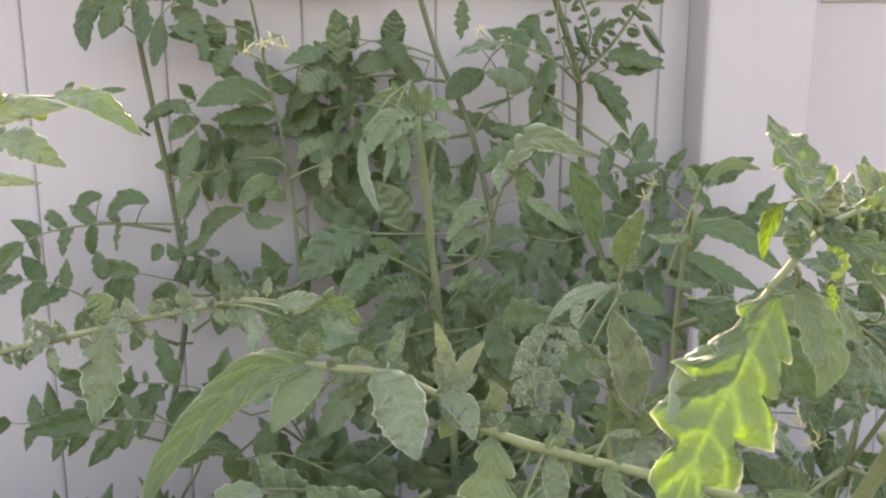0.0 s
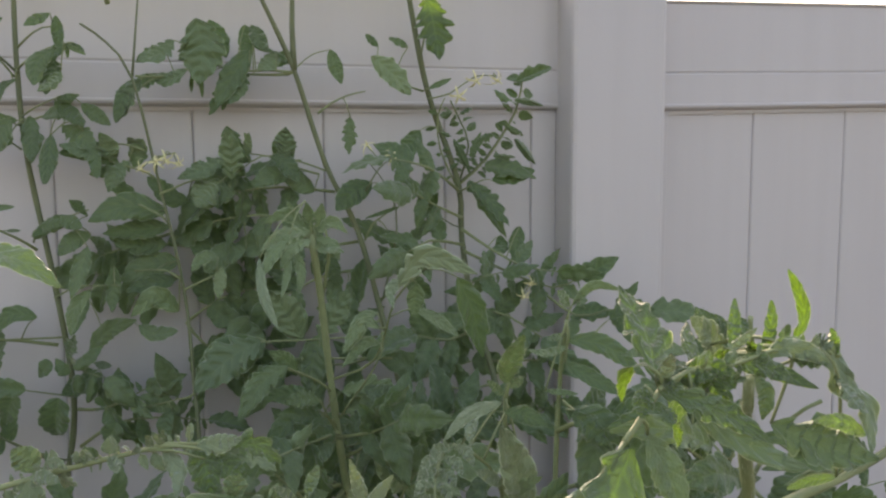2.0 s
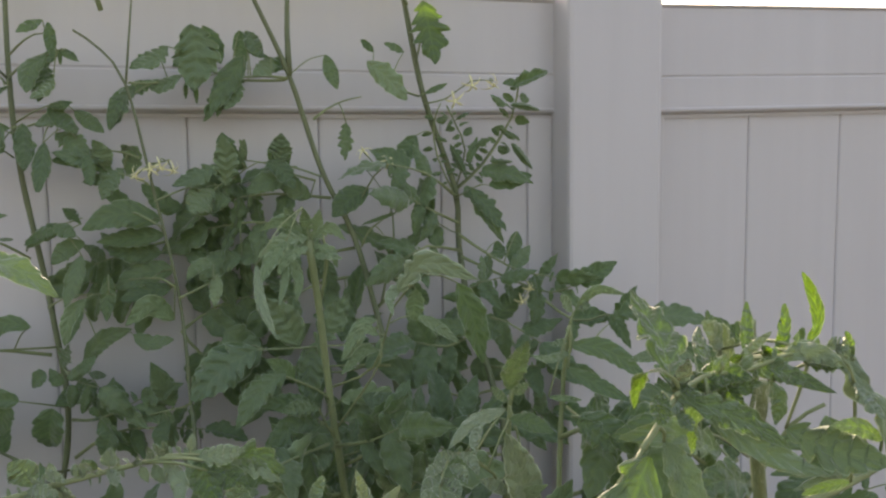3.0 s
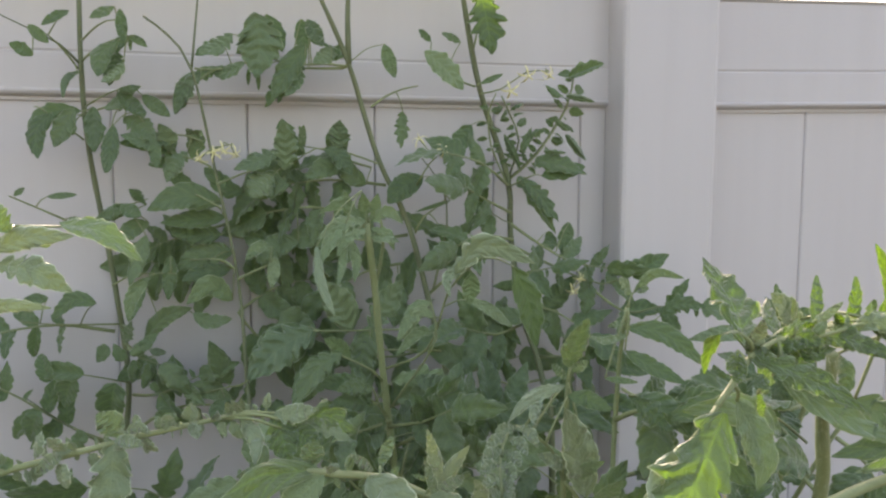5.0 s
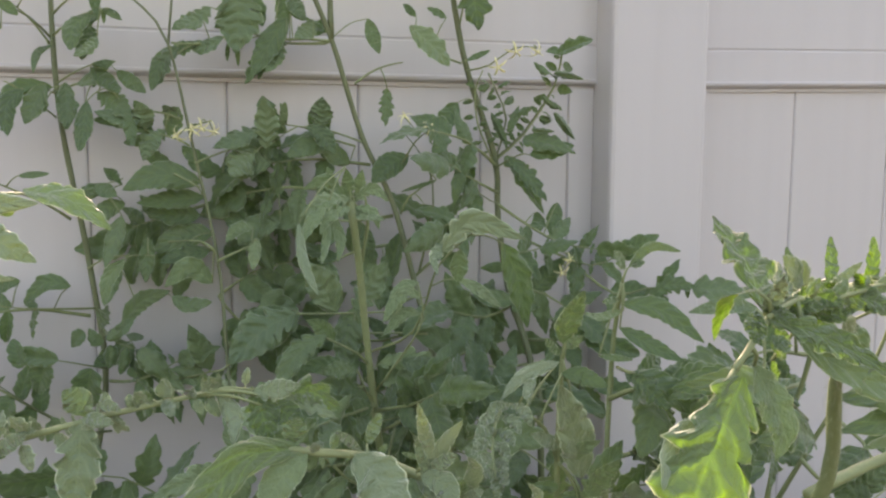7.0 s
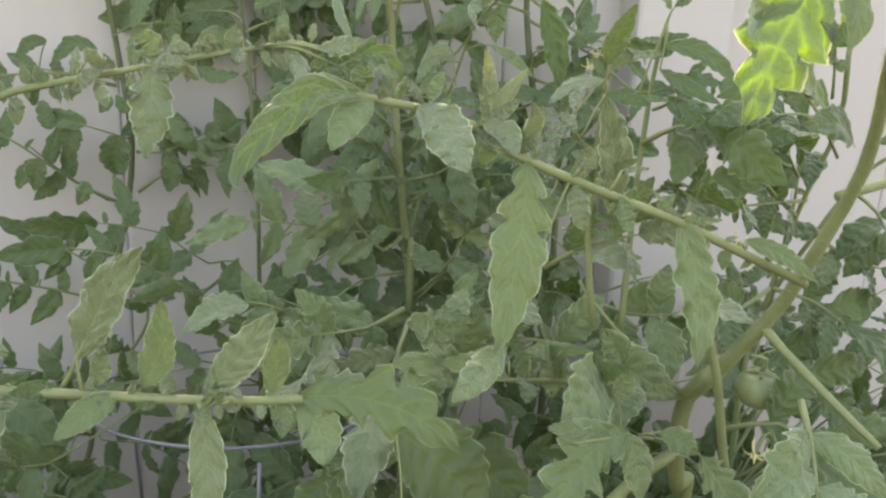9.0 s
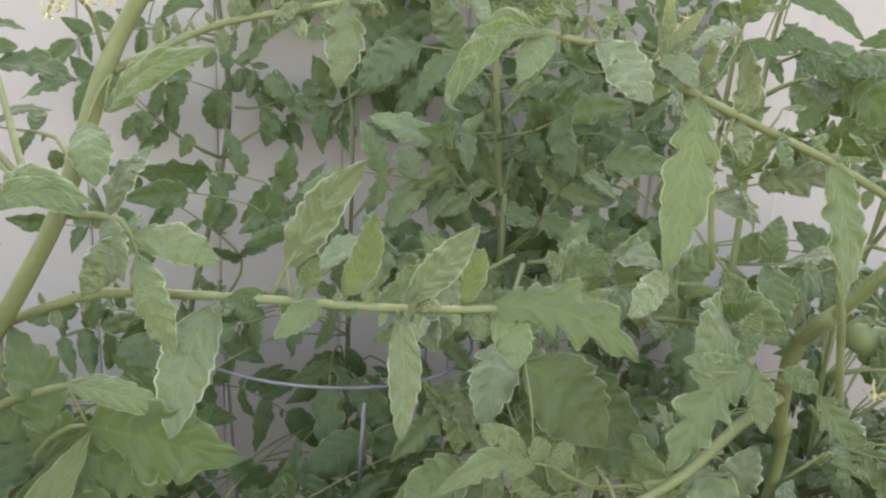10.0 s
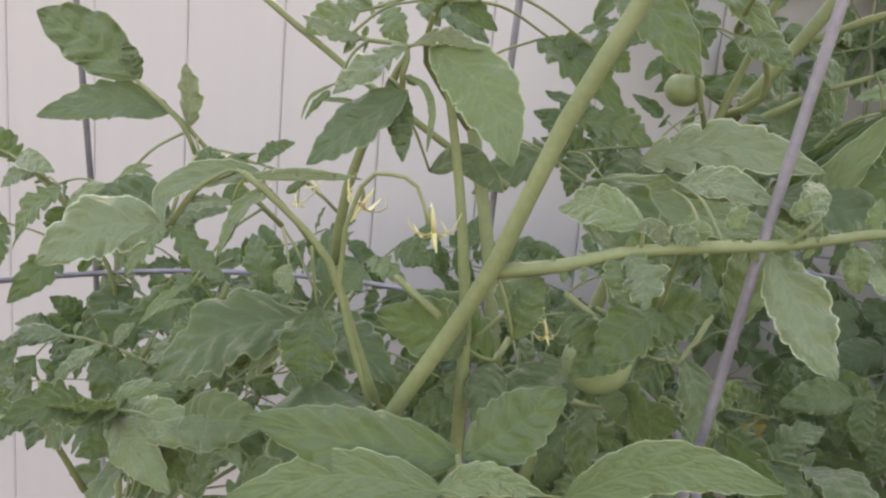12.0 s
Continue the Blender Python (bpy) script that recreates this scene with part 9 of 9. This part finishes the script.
# unseen tops of the tall plants, added above the rail to shade the near leaves
for owner, x, y, z, lean in ((back_left, -0.56, 0.93, 1.8, -0.05), (back_middle, -0.42, 0.89, 1.78, -0.04), (back_tall, -0.2, 0.89, 1.8, -0.05), (back_right, -0.11, 0.91, 1.8, -0.06)):
    top = Vector((x + lean * 2, y - 0.04, 2.08))
    stem(owner, [(x, y, z), (x + lean, y - 0.01, 1.93), top], 0.0026, 0.0014)
    for k, h in enumerate((1.88, 1.92, 1.95, 1.99, 2.03, 2.07)):
        q = Vector((x + lean * (h - z) / 0.14, y - 0.02, h))
        a = 2.4 * k + x * 9
        d = Vector((math.cos(a) * 0.13, math.sin(a) * 0.07 - 0.02, 0.02))
        leaf(owner, [q, q + d * 0.5 + Vector((0, 0, 0.015)), q + d], 2, 0.055, "f", seed=k)

leaf(middle, [(-0.243, 0.590, 1.300), (-0.276, 0.560, 1.297), (-0.317, 0.530, 1.305)], 2, 0.050, "l", "y", wild=0.8)
leaf(middle, [(-0.230, 0.590, 1.294), (-0.202, 0.560, 1.308), (-0.190, 0.530, 1.319)], 2, 0.050, "l", "y", wild=0.8)
leaf(middle, [(-0.244, 0.560, 1.303), (-0.261, 0.530, 1.279), (-0.273, 0.500, 1.266)], 2, 0.055, "l", "y", wild=0.8)
leaf(middle, [(-0.210, 0.540, 1.278), (-0.175, 0.510, 1.305), (-0.134, 0.480, 1.305)], 2, 0.050, "f", "y", wild=0.8)
leaf(right_front, [(-0.119, 0.540, 1.323), (-0.097, 0.510, 1.320), (-0.080, 0.480, 1.330)], 2, 0.045, "f", "y", wild=0.8)
leaf(middle, [(-0.298, 0.590, 1.282), (-0.317, 0.560, 1.266), (-0.326, 0.530, 1.269)], 2, 0.050, "f", "y", wild=0.8)
leaf(middle, [(-0.347, 0.640, 1.264), (-0.334, 0.610, 1.294), (-0.361, 0.580, 1.313)], 2, 0.045, "f", "y", wild=0.8)
leaf(right_front, [(-0.074, 0.490, 1.276), (-0.123, 0.460, 1.303), (-0.152, 0.430, 1.312)], 1, 0.050, "f", "y", wild=0.8)
leaf(right_front, [(-0.189, 0.540, 1.263), (-0.222, 0.510, 1.297), (-0.244, 0.480, 1.320)], 2, 0.050, "l", "y", wild=0.8)
leaf(right_front, [(-0.150, 0.540, 1.346), (-0.134, 0.510, 1.371), (-0.112, 0.480, 1.386)], 2, 0.050, "l", "y", wild=0.8)

rng = random.Random(5)


def undergrowth(count, xs, ys, zs, sizes, kinds, wild=1.2, tone=""):
    for k in range(count):
        q = Vector((rng.uniform(*xs), rng.uniform(*ys), rng.uniform(*zs)))
        a, reach = rng.uniform(0, 2 * math.pi), rng.uniform(0.07, 0.12)
        d = Vector((math.cos(a) * reach, -0.05 + 0.3 * math.sin(a) * reach, rng.uniform(-0.3, 0.6) * reach))
        owner, root = min(NODES, key=lambda c: (c[1] - q + Vector((0, 0, 0.06))).length)
        line = [root, (root + q) / 2 + Vector((0, 0, 0.025)), q, q + d * 0.5 + Vector((0, 0, 0.012)), q + d]
        long = (q - root).length
        leaf(owner, line, rng.choice((2, 3, 3)), rng.uniform(*sizes), rng.choice(kinds), tone, seed=k, wild=wild, r0=0.0013, stalk=min(0.85, max(0.25, long / (long + reach))))


undergrowth(95, (-1.05, 0.35), (0.5, 0.9), (0.7, 1.1), (0.045, 0.062), "ffl")
undergrowth(40, (-0.42, 0.02), (0.72, 0.92), (0.98, 1.36), (0.042, 0.058), "ffl")
undergrowth(30, (-0.3, 0.3), (0.42, 0.66), (0.92, 1.16), (0.045, 0.06), "fll")
undergrowth(22, (0.04, 0.45), (0.62, 0.9), (0.98, 1.28), (0.034, 0.046), "ffl")
undergrowth(46, (0.0, 0.5), (0.45, 0.82), (0.82, 1.2), (0.04, 0.056), "ffl")
undergrowth(45, (-1.2, -0.5), (0.22, 0.6), (0.7, 1.04), (0.045, 0.06), "ffl")
undergrowth(34, (-1.0, -0.5), (0.3, 0.62), (0.96, 1.16), (0.036, 0.05), "ffl")
undergrowth(40, (-0.8, -0.3), (0.5, 0.86), (0.82, 1.1), (0.042, 0.056), "ffl")
undergrowth(46, (-0.95, -0.45), (0.62, 0.92), (0.8, 1.16), (0.04, 0.055), "ffl")
undergrowth(22, (-0.42, 0.0), (0.46, 0.6), (0.98, 1.17), (0.045, 0.06), "fll", 1.0, "y")

tomato_cage([((-0.37, 0.80, 1.14), 0.148, 0, -6), ((-0.37, 0.78, 0.8), 0.12, 0, 0), ((-0.37, 0.78, 0.45), 0.1, 0, 0)], [[(-0.352, 0.643, 1.145), (-0.36, 0.655, 0.8), (-0.365, 0.675, 0.45), (-0.37, 0.7, -0.1)], [(-0.49, 0.875, 1.15), (-0.47, 0.845, 0.8), (-0.455, 0.83, 0.45), (-0.44, 0.82, -0.1)], [(-0.25, 0.885, 1.15), (-0.27, 0.845, 0.8), (-0.285, 0.83, 0.45), (-0.3, 0.82, -0.1)]], 0.0016, "thin grey wire tomato cage round the stems by the fence")
tomato_cage([((-0.7023, 0.1926, 1.4411), 0.1457, -7.3, 10.4), ((-0.825, 0.2, 1.15), 0.235, 0, 0), ((-0.825, 0.23, 0.8), 0.2, 0, 0), ((-0.825, 0.25, 0.45), 0.17, 0, 0)], [[(-0.5635, 0.146, 1.46), (-0.582, 0.159, 1.31), (-0.598, 0.175, 1.15), (-0.63, 0.21, 0.8), (-0.67, 0.22, -0.1)], [(-0.697, 0.334, 1.452), (-0.705, 0.35, 1.2), (-0.712, 0.4, 0.8), (-0.735, 0.38, -0.1)], [(-0.962, 0.3, 1.48), (-0.97, 0.335, 1.3), (-0.985, 0.374, 1.15), (-0.97, 0.37, 0.8), (-0.94, 0.36, -0.1)], [(-1.02, 0.03, 1.25), (-1.045, 0.11, 1.15), (-1.01, 0.16, 0.8), (-0.97, 0.2, -0.1)]], 0.002, "grey galvanised wire tomato cage with a shiny ring among young leaves")
